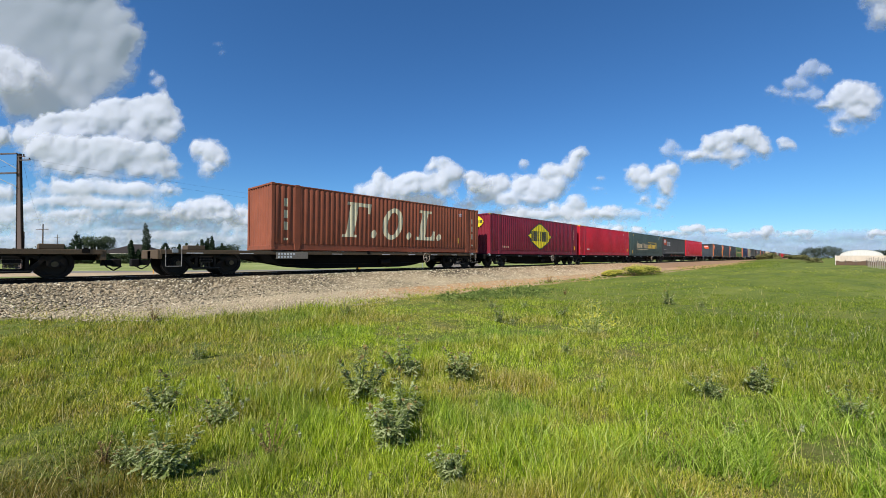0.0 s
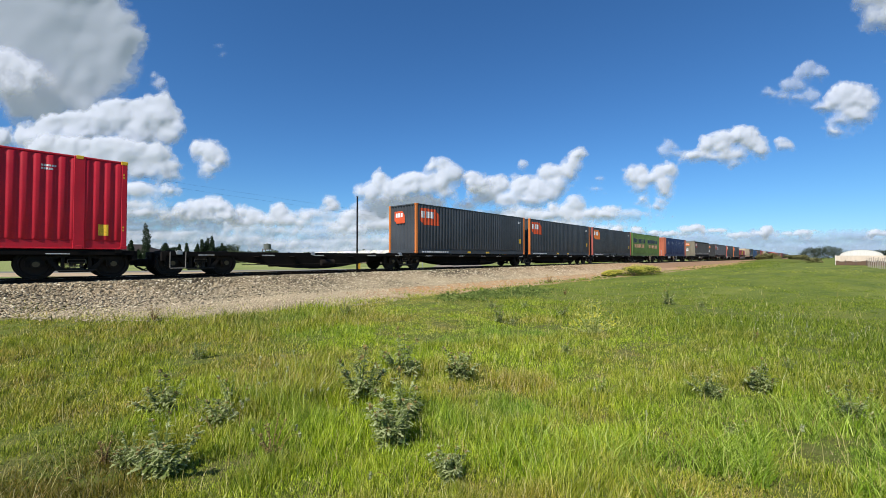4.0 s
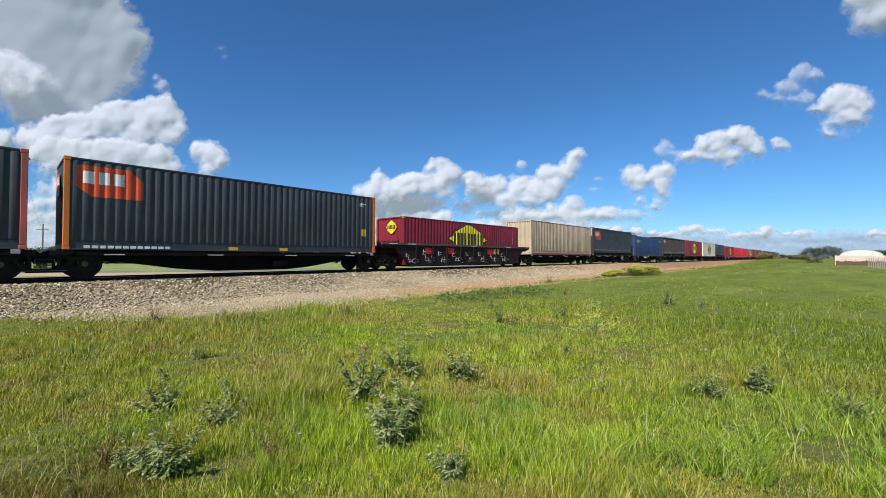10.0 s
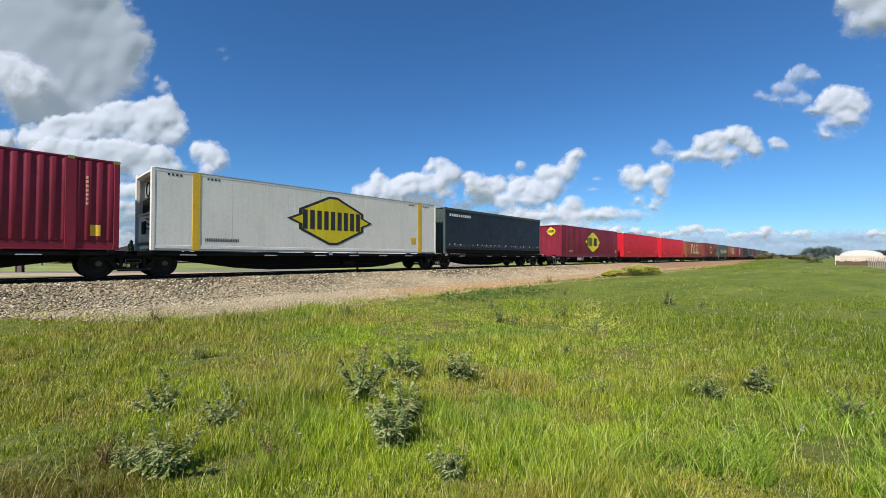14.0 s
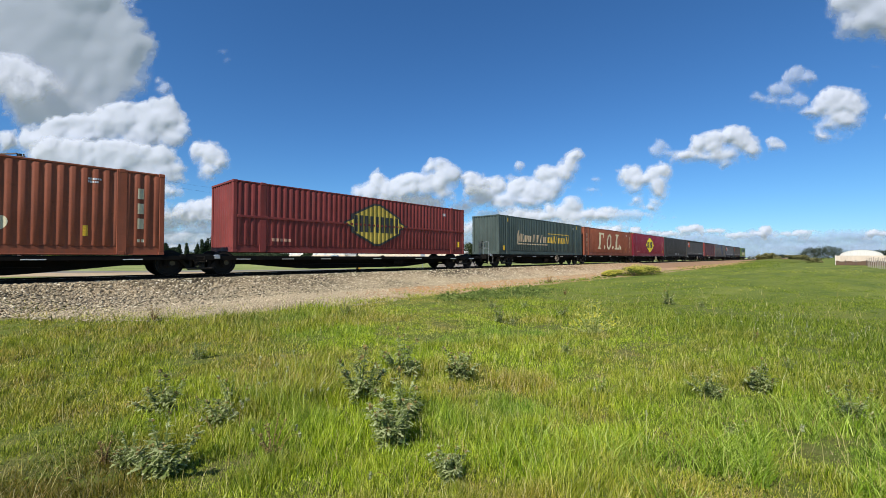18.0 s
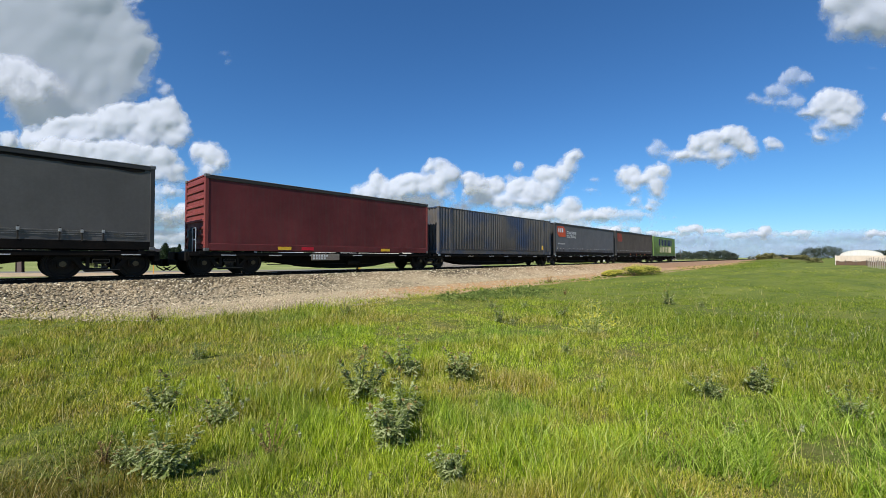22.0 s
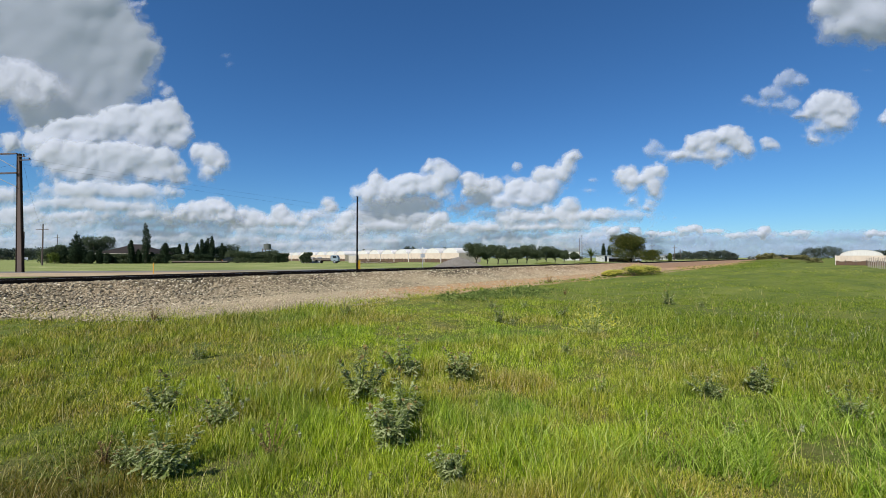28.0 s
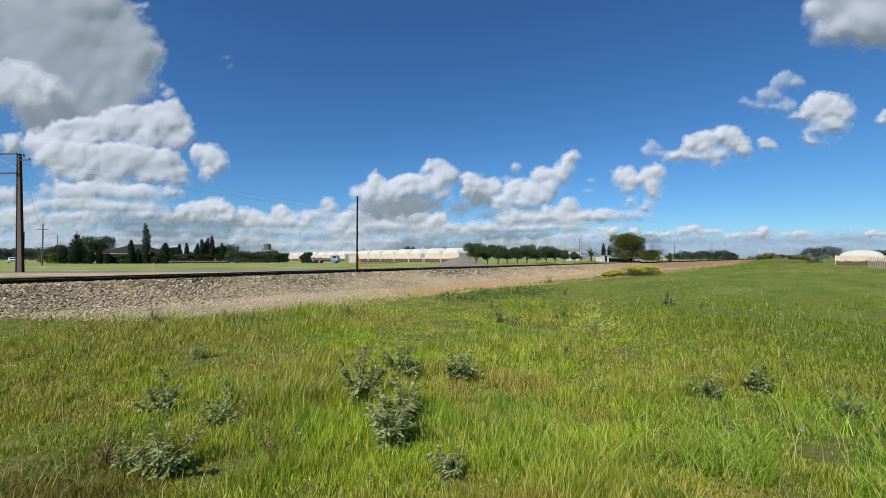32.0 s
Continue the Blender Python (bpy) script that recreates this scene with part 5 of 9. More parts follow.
M_STAND = plain("dark_blue_green_paint", (0.020, 0.034, 0.038), 0.6, dirty=0.4)
M_BRAKE_WHEEL = plain("rusty_pale_paint", (0.34, 0.28, 0.21), 0.7)
M_WELL = plain("dark_brown_wagon_side", (0.015, 0.010, 0.009), 0.75, dirt=(0.045, 0.018, 0.016), dirty=0.5, gloss=0.2)
M_WELL_TOP = plain("brown_wagon_flange", (0.085, 0.05, 0.038), 0.7)
M_SCRAWL = plain("grey_spray_paint", (0.36, 0.35, 0.34), 0.8)
M_PLATE = plain("dusty_brown_plate", (0.20, 0.17, 0.13), 0.8)

D1, D2, D3 = 0.94, 0.92, 0.76        # deck heights of the three families of wagon
flat, arti = "long black fish-bellied flat container wagon on two bogies", "black fish-bellied container platform sharing its bogies with the next"
wagon(-16.6, 2.35, 0.96, [-14.6, 0.2], "empty brown-decked flat container wagon, rusty and grimy", brown=True, seed=1)
wagon(3.75, 22.35, 0.99, [5.37, 20.65], "brown-decked flat container wagon carrying a red-brown container", brown=True, wheel=17.3, plate=8.05, seed=2, steps=True)
brown_block_box(7.83, 1.0)
# first five-platform set
wagon(23.3, 38.75, D1, [25.15], arti, rear_end=False, wheel=33.3, seed=3)
wagon(38.85, 54.05, D1, [38.85], arti, front_end=False, rear_end=False, seed=4)
wagon(54.15, 69.3, D1, [54.15], arti, front_end=False, rear_end=False, wheel=63.4, seed=5)
wagon(69.4, 84.65, D1, [69.4], arti, front_end=False, rear_end=False, seed=6)
wagon(84.75, 100.0, D1, [84.75, 98.45], arti, front_end=False, wheel=93.9, seed=7)
maroon_box(23.87, D1)
red_box(39.18, D1)
green_grey_box(54.45, D1)
sheeted(69.75, D1, "charcoal curtain-sided container with a red-orange badge and white lettering", 14.63, 2.98, M_GREY_CLOTH, P_FRAME, P_FRAME, words=True, pockets=M_ORANGE, seed=2)
red_box(85.06, D1)
# empty platform, then slate containers and two short green ones
wagon(100.7, 112.6, D2, [102.0], "empty black container platform, low and rusty", rear_end=False, seed=8, steps=True)
wagon(112.7, 125.75, D2, [112.6], arti, front_end=False, rear_end=False, seed=9)
wagon(125.85, 138.7, D2, [125.85], arti, front_end=False, rear_end=False, seed=10)
wagon(138.8, 151.7, D2, [138.8], arti, front_end=False, rear_end=False, seed=11)
wagon(151.8, 164.7, D2, [151.8, 162.0], arti, front_end=False, wheel=159.4, seed=12)
slate_box(113.28, D2, P_POST_ORANGE)
slate_box(126.23, D2, P_POST_ORANGE)
slate_box(139.18, D2, P_POST_RED, orange=False)
green_box(152.2, D2, 6.06)
green_box(158.31, D2, 6.06)
# three single wagons with 48 foot loads
wagon(165.6, 183.2, D2, [166.9, 181.7], flat, wheel=172.9, plate=169.5, seed=13, stand=-1, loop=True)
c = steel_container("freight_container", "navy corrugated container with faded orange ends and peeling paint", 14.63, 2.93, P_NAVY_WORN, post_mat=P_TERRA, end_mat=P_TERRA, sides=lambda x: P_TERRA if x < 1.3 or x > 13.3 else P_NAVY_WORN)
prng = random.Random(77)
for i in range(44):
    if prng.random() < 0.3:
        continue
    x, z, wd, ht = 1.6 + 0.25 * i + prng.uniform(0, 0.06), prng.uniform(1.75, 2.25), prng.uniform(0.05, 0.16), prng.uniform(0.12, 0.42)
    on_side("peeled_patch", [[(x + wd * 0.5 + wd * 0.5 * math.cos(a) * prng.uniform(0.6, 1.1), z + ht * 0.5 + ht * 0.5 * math.sin(a) * prng.uniform(0.6, 1.1)) for a in (k * 0.6283 for k in range(10))]], M_PEEL, c, 0.004)
part("end_stain", box(box(bmesh.new(), -0.014, 0.0, 0.1, 0.5, 1.95, 2.45), -0.014, 0.0, -0.5, -0.25, 2.05, 2.4), M_PEEL, c)
place(c, 167.31, D2)
wagon(184.9, 207.4, D2, [188.1, 205.4], flat, wheel=195.4, plate=193.2, seed=14)
sheeted(189.83, D2, "old brown-grey curtain-sided container with a faded red badge and khaki frame", 14.63, 3.0, M_DRAB_CLOTH, P_KHAKI, P_KHAKI, red=M_FADED_RED, patch=True, torn=True, seed=3, top_mat=P_FRAME)
wagon(210.1, 228.1, D2, [212.0, 226.5], flat, wheel=217.8, plate=214.7, seed=15)
sheeted(212.24, D2, "slate curtain-sided container with red-orange badge and white lettering", 14.63, 2.98, M_GREY_CLOTH_B, P_FRAME, P_FRAME, words=True, pockets=M_ORANGE, seed=4)
# five platforms, the middle one a well
wagon(228.9, 242.65, D2, [231.4], arti, rear_end=False, wheel=236.6, plate=230.4, seed=16, steps=True)
wagon(242.75, 255.6, D2, [242.75], arti, front_end=False, rear_end=False, seed=17)
wagon(255.7, 271.0, 1.42, [255.9], "dark brown well wagon with white sprayed scrawls, its container set low", name="well_wagon", front_end=False, rear_end=False, well=True, seed=18)
wagon(271.1, 283.95, D2, [271.1], arti, front_end=False, rear_end=False, seed=19)
wagon(284.05, 296.4, D2, [284.05, 294.8], arti, front_end=False, wheel=293.1, seed=20)
slate_box(230.17, D2, P_POST_RED, orange=False)
slate_box(243.12, D2, P_POST_ORANGE, H=2.95)
maroon_box(257.32, 0.25, 2.80, L=12.19, bx=5.95, low=True)
c = steel_container("freight_container", "dirty cream corrugated steel container with rust along its base", 12.19, 2.88, P_CREAM, roof_mat=P_BROWN)
part("rusty_sill", box(bmesh.new(), 0.18, 12.0, NEAR_Y - 0.006, NEAR_Y + 0.02, 0.0, 0.12), P_BROWN, c)
place(c, 271.51, D2)
sheeted(284.42, D2, "dark slate curtain-sided container with a red-orange badge and pale front wall", 12.19, 2.98, M_SLATE_CLOTH, P_FRAME, P_CREAM, end_col=M_RED_INK, seed=5)
# five platforms from the blue container on
wagon(297.3, 310.8, D2, [299.1], arti, rear_end=False, plate=301.9, seed=21, stand=-1, steps=True)
for k, (a, e) in enumerate(((310.9, 326.45), (326.55, 342.0), (342.1, 357.5))):
    wagon(a, e, D2, [a], arti, front_end=False, rear_end=False, seed=22 + k)
wagon(357.6, 371.2, D2, [357.6, 368.9], arti, front_end=False, seed=25)
c = steel_container("freight_container", "low blue corrugated steel container with small yellow bars", 12.19, 2.59, P_NAVY)
bars_on_side(c, M_YELLOW_INK, 0.75, 2.2, 1.85, 0.28, 5)
bars_on_side(c, M_PINK_INK, 0.95, 2.1, 1.66, 0.10, 6)
place(c, 298.2, D2)
sheeted(311.42, D2, "brown-grey curtain-sided container with a faded red badge", 14.63, 2.98, M_BROWN_CLOTH, P_FRAME, P_FRAME, red=M_FADED_RED, patch=True, end_col=M_YELLOW, pockets=M_ORANGE, torn=True, seed=6)
maroon_box(327.05, D2)


def reefer(front, base):
    L, H = 14.63, 2.98
    c = thing("refrigerated_container", "white smooth-sided refrigerated container with yellow posts and lozenge badge", "container", "containers on the train")
    y0, y1 = -1.25, 1.25
    n = 11
    for i in range(n):
        a, b = 0.12 + (L - 0.24) * i / n, 0.12 + (L - 0.24) * (i + 1) / n
        part("side_panel", box(bmesh.new(), a + 0.004, b - 0.004, y0 + 0.012, y0 + 0.05, 0.2, H - 0.12, 0.004), P_WHITE, c)
    part("side_panel", box(bmesh.new(), 0.1, L - 0.1, y1 - 0.05, y1 - 0.01, 0.2, H - 0.12), P_WHITE, c)
    part("inner_wall", box(bmesh.new(), 0.1, L - 0.1, y0 + 0.055, y0 + 0.08, 0.2, H - 0.12), M_GALV, c)
    part("roof", box(bmesh.new(), 0.35, L, y0 + 0.09, y1 - 0.06, H - 0.08, H - 0.02, 0.01), P_WHITE, c)
    part("top_rail", box(bmesh.new(), 0.1, L - 0.1, y0 + 0.004, y0 + 0.09, H - 0.12, H - 0.035, 0.008), P_WHITE, c)
    part("roof_edge", box(bmesh.new(), 0.1, L - 0.1, y0 - 0.004, y0 + 0.09, H - 0.035, H - 0.005, 0.006), M_GALV, c)
    part("bottom_rail", box(bmesh.new(), 0.1, L - 0.1, y0 + 0.004, y0 + 0.09, 0.07, 0.2, 0.01), P_WHITE, c)
    part("base_rail", box(bmesh.new(), 0.1, L - 0.1, y0 + 0.012, y0 + 0.09, 0.0, 0.066, 0.01), M_GALV, c)
    for x in (1.3, L - 1.55):
        part("lifting_post", box(bmesh.new(), x, x + 0.27, y0 - 0.004, y0 + 0.05, 0.01, H - 0.01, 0.01), M_YELLOW, c, "yellow lifting post")
    for x in (0.0, L - 0.14):
        for y in (y0, y1 - 0.14):
            part("corner_post", box(bmesh.new(), x, x + 0.14, y, y + 0.14, 0.0, H, 0.02), P_WHITE, c)
    # recessed cooling unit at the front
    part("end_panel", box(bmesh.new(), 0.55, 0.6, y0 + 0.1, y1 - 0.1, 0.1, H - 0.05), P_WHITE, c)
    u = part("cooling_unit", box(bmesh.new(), 0.08, 0.55, y0 + 0.18, y1 - 0.18, 0.25, 1.35, 0.08), P_WHITE, c)
    part("grille", box(bmesh.new(), 0.20, 0.5, y0 + 0.22, y1 - 0.22, 1.40, 1.98, 0.02), M_BLACK, u)
    part("fan_panel", box(bmesh.new(), 0.26, 0.55, y0 + 0.2, y1 - 0.2, 2.02, 2.72, 0.05), M_GALV, u)
    part("hood_rim", box(bmesh.new(), 0.0, 0.5, y0 + 0.14, y1 - 0.14, 2.74, H - 0.03, 0.08), P_WHITE, u)
    for y in (-0.55, 0.35):
        part("fan_ring", ring(bmesh.new(), (0.25, y, 2.36), 0.27, 0.03, "X"), M_BLACK, u)
    part("control_box", box(bmesh.new(), 0.04, 0.12, -0.2, 0.35, 0.62, 1.1, 0.02), M_BLACK, u)
    part("cover_rib", box(bmesh.new(), 0.05, 0.5, y0 + 0.16, y1 - 0.16, 1.33, 1.41, 0.02), P_WHITE, u)
    pipes = bmesh.new()
    for z in (0.75, 0.92, 1.1):
        rod(pipes, (0.05, -0.98, z), (0.05, -0.35, z + 0.08), 0.025, 6)
    part("pipework", pipes, M_BLACK, u)
    part("floor", box(bmesh.new(), 0.1, L - 0.1, y0 + 0.09, y1 - 0.05, 0.08, 0.2), M_GALV, c)
    part("door", box(bmesh.new(), L - 0.1, L - 0.04, y0 + 0.14, y1 - 0.14, 0.1, H - 0.1), P_WHITE, c)
    badge_diamond(c, 7.36, 1.52, 4.7, 2.35, False, 0.006)
    on_side("hazard_marks", [rect(x + i * 0.13, H - 0.24, x + i * 0.13 + 0.07, H - 0.16) for x in (0.5, 1.8, L - 2.3, L - 1.1) for i in range(4)], M_BLACK_INK, c, 0.008, False)
    bars_on_side(c, M_BLACK_INK, 1.75, 3.0, 0.36, 0.14, 20, 0.008, False, gap=0.5)
    part("yellow_plate", box(bmesh.new(), L - 2.1, L - 1.75, y0 + 0.0, y0 + 0.012, 0.55, 0.9), M_YELLOW, c)
    place(c, front, base)


reefer(342.54, D2)
c = sheeted(357.99, D2, "blue-black curtain-sided container with a corrugated blue front wall", 12.19, 2.98, M_NAVY_CLOTH, P_PN, P_PN, badge=False, end_col=None, seed=7, straps=True)
bars_on_side(c, M_WHITE_INK, 0.45, 2.7, 2.42, 0.17, 10, 0.012, False)
# five long platforms with a lower deck
wagon(372.2, 389.75, D3, [374.6], arti, rear_end=False, plate=377.5, seed=26, steps=True)
for k, (a, e) in enumerate(((389.85, 406.5), (406.6, 423.4), (423.5, 440.35))):
    wagon(a, e, D3, [a], arti, front_end=False, rear_end=False, seed=27 + k)
wagon(440.45, 458.2, D3, [440.45, 456.2], arti, front_end=False, seed=30)
maroon_box(374.15, D3, 2.98)
red_box(390.82, D3, mat=P_RED_B)
red_box(407.72, D3, mat=P_RED_B)
brown_block_box(424.6, D3, 2.90)
maroon_box(441.55, D3 + 0.13, 2.96, P_MAROON_OLD, True)
# five platforms from the grey-green container on
wagon(458.7, 475.1, D2, [461.4], arti, rear_end=False, wheel=469.4, seed=31, stand=-1, steps=True)
for k, (a, e) in enumerate(((475.2, 490.4), (490.5, 505.75), (505.85, 521.1))):
    wagon(a, e, D2, [a], arti, front_end=False, rear_end=False, wheel=500.9 if k == 1 else None, seed=32 + k)
wagon(521.2, 536.4, D2, [521.2, 534.8], arti, front_end=False, wheel=530.3, seed=35)
green_grey_box(460.22, D2)
brown_block_box(475.51, D2, 2.92)
maroon_box(490.84, D2)
c = steel_container("freight_container", "dark brown-grey corrugated steel container with pale scuffs near its base", 14.63, 2.98, P_DARKBROWN)
on_side("pale_scuffs", [rect(6.4, 0.25, 7.35, 0.45), rect(8.4, 0.28, 8.9, 0.42)], M_GALV, c)
place(c, 506.22, D2)
sheeted(521.59, D2, "patched grey curtain-sided container with a red-orange badge, sagging on top", 14.63, 3.0, M_GREY_CLOTH, P_FRAME, P_KHAKI, patch=True, torn=True, seed=8)
# last five platforms
wagon(537.2, 550.4, D2, [538.8], arti, rear_end=False, plate=542.3, seed=36, stand=-1)
for k, (a, e) in enumerate(((550.5, 565.9), (566.0, 581.4), (581.5, 596.9))):
    wagon(a, e, D2, [a], arti, front_end=False, rear_end=False, seed=37 + k)
wagon(597.0, 610.6, D2, [597.0, 608.4], arti, front_end=False, seed=40, stand=1, steps=True)
c = sheeted(537.82, D2, "dirty maroon curtain-sided container with a ribbed red front wall", 12.19, 3.0, M_MAROON_CLOTH, P_MAROON_OLD, P_MAROON_OLD, badge=False, end_col=None, ribbed_across=True, straps=False, seed=9, top_mat=P_DARKBROWN)
for x in (2.9, 4.0, 8.6):
    part("fork_pocket", box(bmesh.new(), x, x + 0.6, NEAR_Y - 0.006, NEAR_Y + 0.02, 0.08, 0.22), M_YELLOW if x != 4.0 else P_RED, c)
c = steel_container("freight_container", "grey-brown corrugated steel container, old blue paint showing through", 14.63, 2.98, P_GREYBLUE, bars=False)
yellow_tag(c, 14.63, 13.0, 0.4)
place(c, 550.97, D2)
sheeted(566.46, D2, "slate curtain-sided container with red-orange badge and white lettering", 14.63, 2.95, M_GREY_CLOTH_B, P_FRAME, P_FRAME, words=True, seed=10)
sheeted(581.9, D2, "brown-grey curtain-sided container with a blank faded red badge", 14.63, 2.98, M_BROWN_CLOTH, P_FRAME, P_FRAME, red=M_FADED_RED, bars=None, patch=True, end_col=M_YELLOW, pockets=M_ORANGE, seed=11)
green_box(597.39, D2, 12.19, 2.9)


# ---- far side and distance ----
FLAT = Vector((math.cos(YAW), math.sin(YAW), 0.0))


def spot(u, depth):
    """Ground point at a depth along the view axis, u times the depth to the right of it."""
    p = FLAT * depth + SIDE * (u * depth)
    return p.x, p.y


def leaf_cloud(rng, lumps, n, size, squash=1.0):
    """Leaf quads spread over the shells of lumps [(x, y, z, rx, ry, rz), ...]: arrays for tris_mesh."""
    lumps = np.array(lumps, float)
    wts = lumps[:, 3] * lumps[:, 4] * lumps[:, 5]
    pick = rng.choice(len(lumps), n, p=wts / wts.sum())
    d = rng.normal(size=(n, 3))
    d /= np.linalg.norm(d, axis=1)[:, None]
    rad = 0.45 + 0.58 * rng.random(n) ** 0.6
    rad *= 0.82 + 0.36 * value_noise(d[:, 0] * 3 + pick * 7.1, d[:, 1] * 3 + d[:, 2] * 2.3, 4)
    c = lumps[pick, :3] + d * lumps[pick, 3:] * rad[:, None]
    a = rng.normal(size=(n, 3))
    a /= np.linalg.norm(a, axis=1)[:, None]
    nrm = d + 0.8 * rng.normal(size=(n, 3))
    b = np.cross(a, nrm)
    b /= np.linalg.norm(b, axis=1)[:, None] + 1e-9
    s = size * (0.6 + 0.8 * rng.random(n))[:, None]
    v = np.stack([c - a * s, c - b * s * 0.55 * squash, c + a * s, c + b * s * 0.55 * squash], 1).reshape(-1, 3)
    i = np.arange(n)[:, None] * 4
    t = np.concatenate([i + np.array([[0, 1, 2]]), i + np.array([[0, 2, 3]])])
    return v, t


L_DARK = leafy("dark_conifer_leaves", (0.012, 0.024, 0.011), (0.028, 0.046, 0.020), (0.055, 0.078, 0.034), 0.2)
L_OLIVE = leafy("grey_green_leaves", (0.026, 0.040, 0.018), (0.066, 0.088, 0.040), (0.15, 0.175, 0.09), 0.25)
L_BROAD = leafy("broad_green_leaves", (0.024, 0.034, 0.007), (0.078, 0.092, 0.016), (0.21, 0.20, 0.042), 0.3)
L_LIME = leafy("lime_green_leaves", (0.05, 0.075, 0.012), (0.10, 0.14, 0.02), (0.19, 0.22, 0.04), 0.3)
# Leaf colours lifted and greyed, with the distant haze put into them.
L_FAR = leafy("haze_tinted_far_leaves", (0.040, 0.055, 0.042), (0.070, 0.088, 0.062), (0.115, 0.13, 0.092), 0.2)
L_SCRUB = leafy("dry_olive_scrub", (0.10, 0.10, 0.036), (0.19, 0.18, 0.065), (0.32, 0.28, 0.13), 0.25)
M_BARK = plain("grey_brown_bark", (0.09, 0.07, 0.05), 0.95)


def tree(name, label, u, depth, h, w, leaves, kind="round", seed=0, n=1800, leaf=0.2, stem=0.22, category="tree", group=""):
    rng = np.random.default_rng(seed + 100)
    x, y = spot(u, depth)
    t = thing(name, label, category, group)
    t.location = (x, y, float(ground_z(x, y)))
    bm = bmesh.new()
    r0 = max(0.06, h * 0.022)
    lumps = []
    if kind == "column":
        rod(bm, (0, 0, -0.1), (0, 0, h * 0.9), r0, 7, r0 * 0.2)
        k = 9
        for i in range(k):
            q = i / (k - 1)
            prof = math.sin(math.pi * min(1, 0.16 + q * 0.84)) ** 0.65
            lumps.append((rng.normal(0, w * 0.05), rng.normal(0, w * 0.05), h * (0.07 + 0.90 * q), w * 0.5 * prof + 0.05, w * 0.5 * prof + 0.05, h * 0.085))
    elif kind == "pine":
        rod(bm, (0, 0, -0.1), (0, 0, h), r0, 7, r0 * 0.15)
        for i in range(8):
            q = i / 7
            rr = w * 0.5 * (1 - q) ** 0.8 + 0.12
            for k in range(6):
                a = k * 1.047 + i * 0.5
                lumps.append((rr * 0.55 * math.cos(a), rr * 0.55 * math.sin(a), h * (0.12 + 0.85 * q), rr * 0.55, rr * 0.55, h * 0.07))
                rod(bm, (0, 0, h * (0.12 + 0.85 * q)), (rr * math.cos(a), rr * math.sin(a), h * (0.15 + 0.85 * q)), r0 * 0.25, 5, 0.01)
    else:
        fork = h * stem
        rod(bm, (0, 0, -0.1), (0.05 * w, 0, fork), r0 * 1.3, 8, r0)
        k = 7 if kind == "round" else 5
        for i in range(k):
            a = i * 2.399 + rng.random()
            rr = w * (0.18 + 0.2 * rng.random())
            p = (rr * math.cos(a), rr * math.sin(a), h * (0.45 + 0.38 * rng.random()))
            rod(bm, (0.05 * w, 0, fork * 0.92), p, r0 * 0.6, 6, r0 * 0.15)
            lumps.append((p[0], p[1], p[2], w * 0.24, w * 0.24, h * 0.18))
        for i in range(k):
            a = i * 2.399 + 1.0
            rr = w * 0.36 * math.sqrt(rng.random())
            lumps.append((rr * math.cos(a), rr * math.sin(a), h * (0.36 + 0.5 * rng.random()), w * 0.17, w * 0.17, h * 0.14))
        lumps.append((0, 0, h * 0.62, w * 0.32, w * 0.32, h * 0.30))
        if stem < 0.12:
            for i in range(6):
                a = i * 1.05
                lumps.append((w * 0.33 * math.cos(a), w * 0.33 * math.sin(a), h * 0.24, w * 0.18, w * 0.18, h * 0.2))
    part("trunk", bm, M_BARK, t)
    v, f = leaf_cloud(rng, lumps, n, leaf)
    v[:, 2] = np.maximum(v[:, 2], 0.03)
    part_of("crown", tris_mesh("crown", v, f, leaves), t)
    return t


def px(x):
    """Bearing from a horizontal count of 784 to either side of the axis."""
    return (x - 784.0) / 715.0


cyp = "slender dark green cypress beside the farmhouse"
for i, (x, top, w, d) in enumerate(((258, 390, 1.75, 98), (232, 423, 1.3, 98), (245, 440, 1.2, 99), (293, 427, 1.9, 99), (317, 430, 1.2, 112), (330, 428, 1.1, 112), (349, 430, 1.4, 112), (358, 421, 1.6, 112), (367, 418, 1.5, 113), (375, 415, 1.4, 113), (393, 428, 1.2, 114),
                                    (115, 437, 1.5, 97), (133, 430, 2.2, 96), (150, 441, 1.4, 97), (161, 443, 1.6, 96), (177, 440, 1.5, 97), (190, 446, 1.4, 97), (269, 445, 1.3, 99), (1068, 429, 1.5, 150), (1078, 434, 1.4, 150), (1186, 447, 1.6, 150))):
    h = (456 - top) / 715 * d + 1.5
    tree("cypress_tree", cyp if x < 400 else "slender cypress beside the sheds", px(x), d, h, w, L_DARK if x != 1186 else L_LIME, "column", i, 4200, 0.12, group="cypresses")
tree("norfolk_pine", "dark tiered pine among the garden trees", px(135), 101, 8.0, 4.6, L_DARK, "pine", 1, 8000, 0.15)
tree("garden_tree", "broad rounded dark green garden tree", px(170), 104, 7.1, 8.0, L_OLIVE, "round", 2, 12000, 0.14, 0.05)
tree("garden_tree", "dense garden tree beside the farmhouse", px(105), 103, 5.2, 5.5, L_OLIVE, "round", 3, 7000, 0.14, 0.05)
tree("garden_shrub", "yellowish green garden shrub", px(96), 96, 2.8, 2.6, L_LIME, "round", 4, 900, 0.15, 0.08, "shrub")
tree("garden_shrub", "dark garden shrub at the edge of the lawn", px(82), 99, 3.6, 3.6, L_OLIVE, "round", 5, 1200, 0.17, 0.08, "shrub")
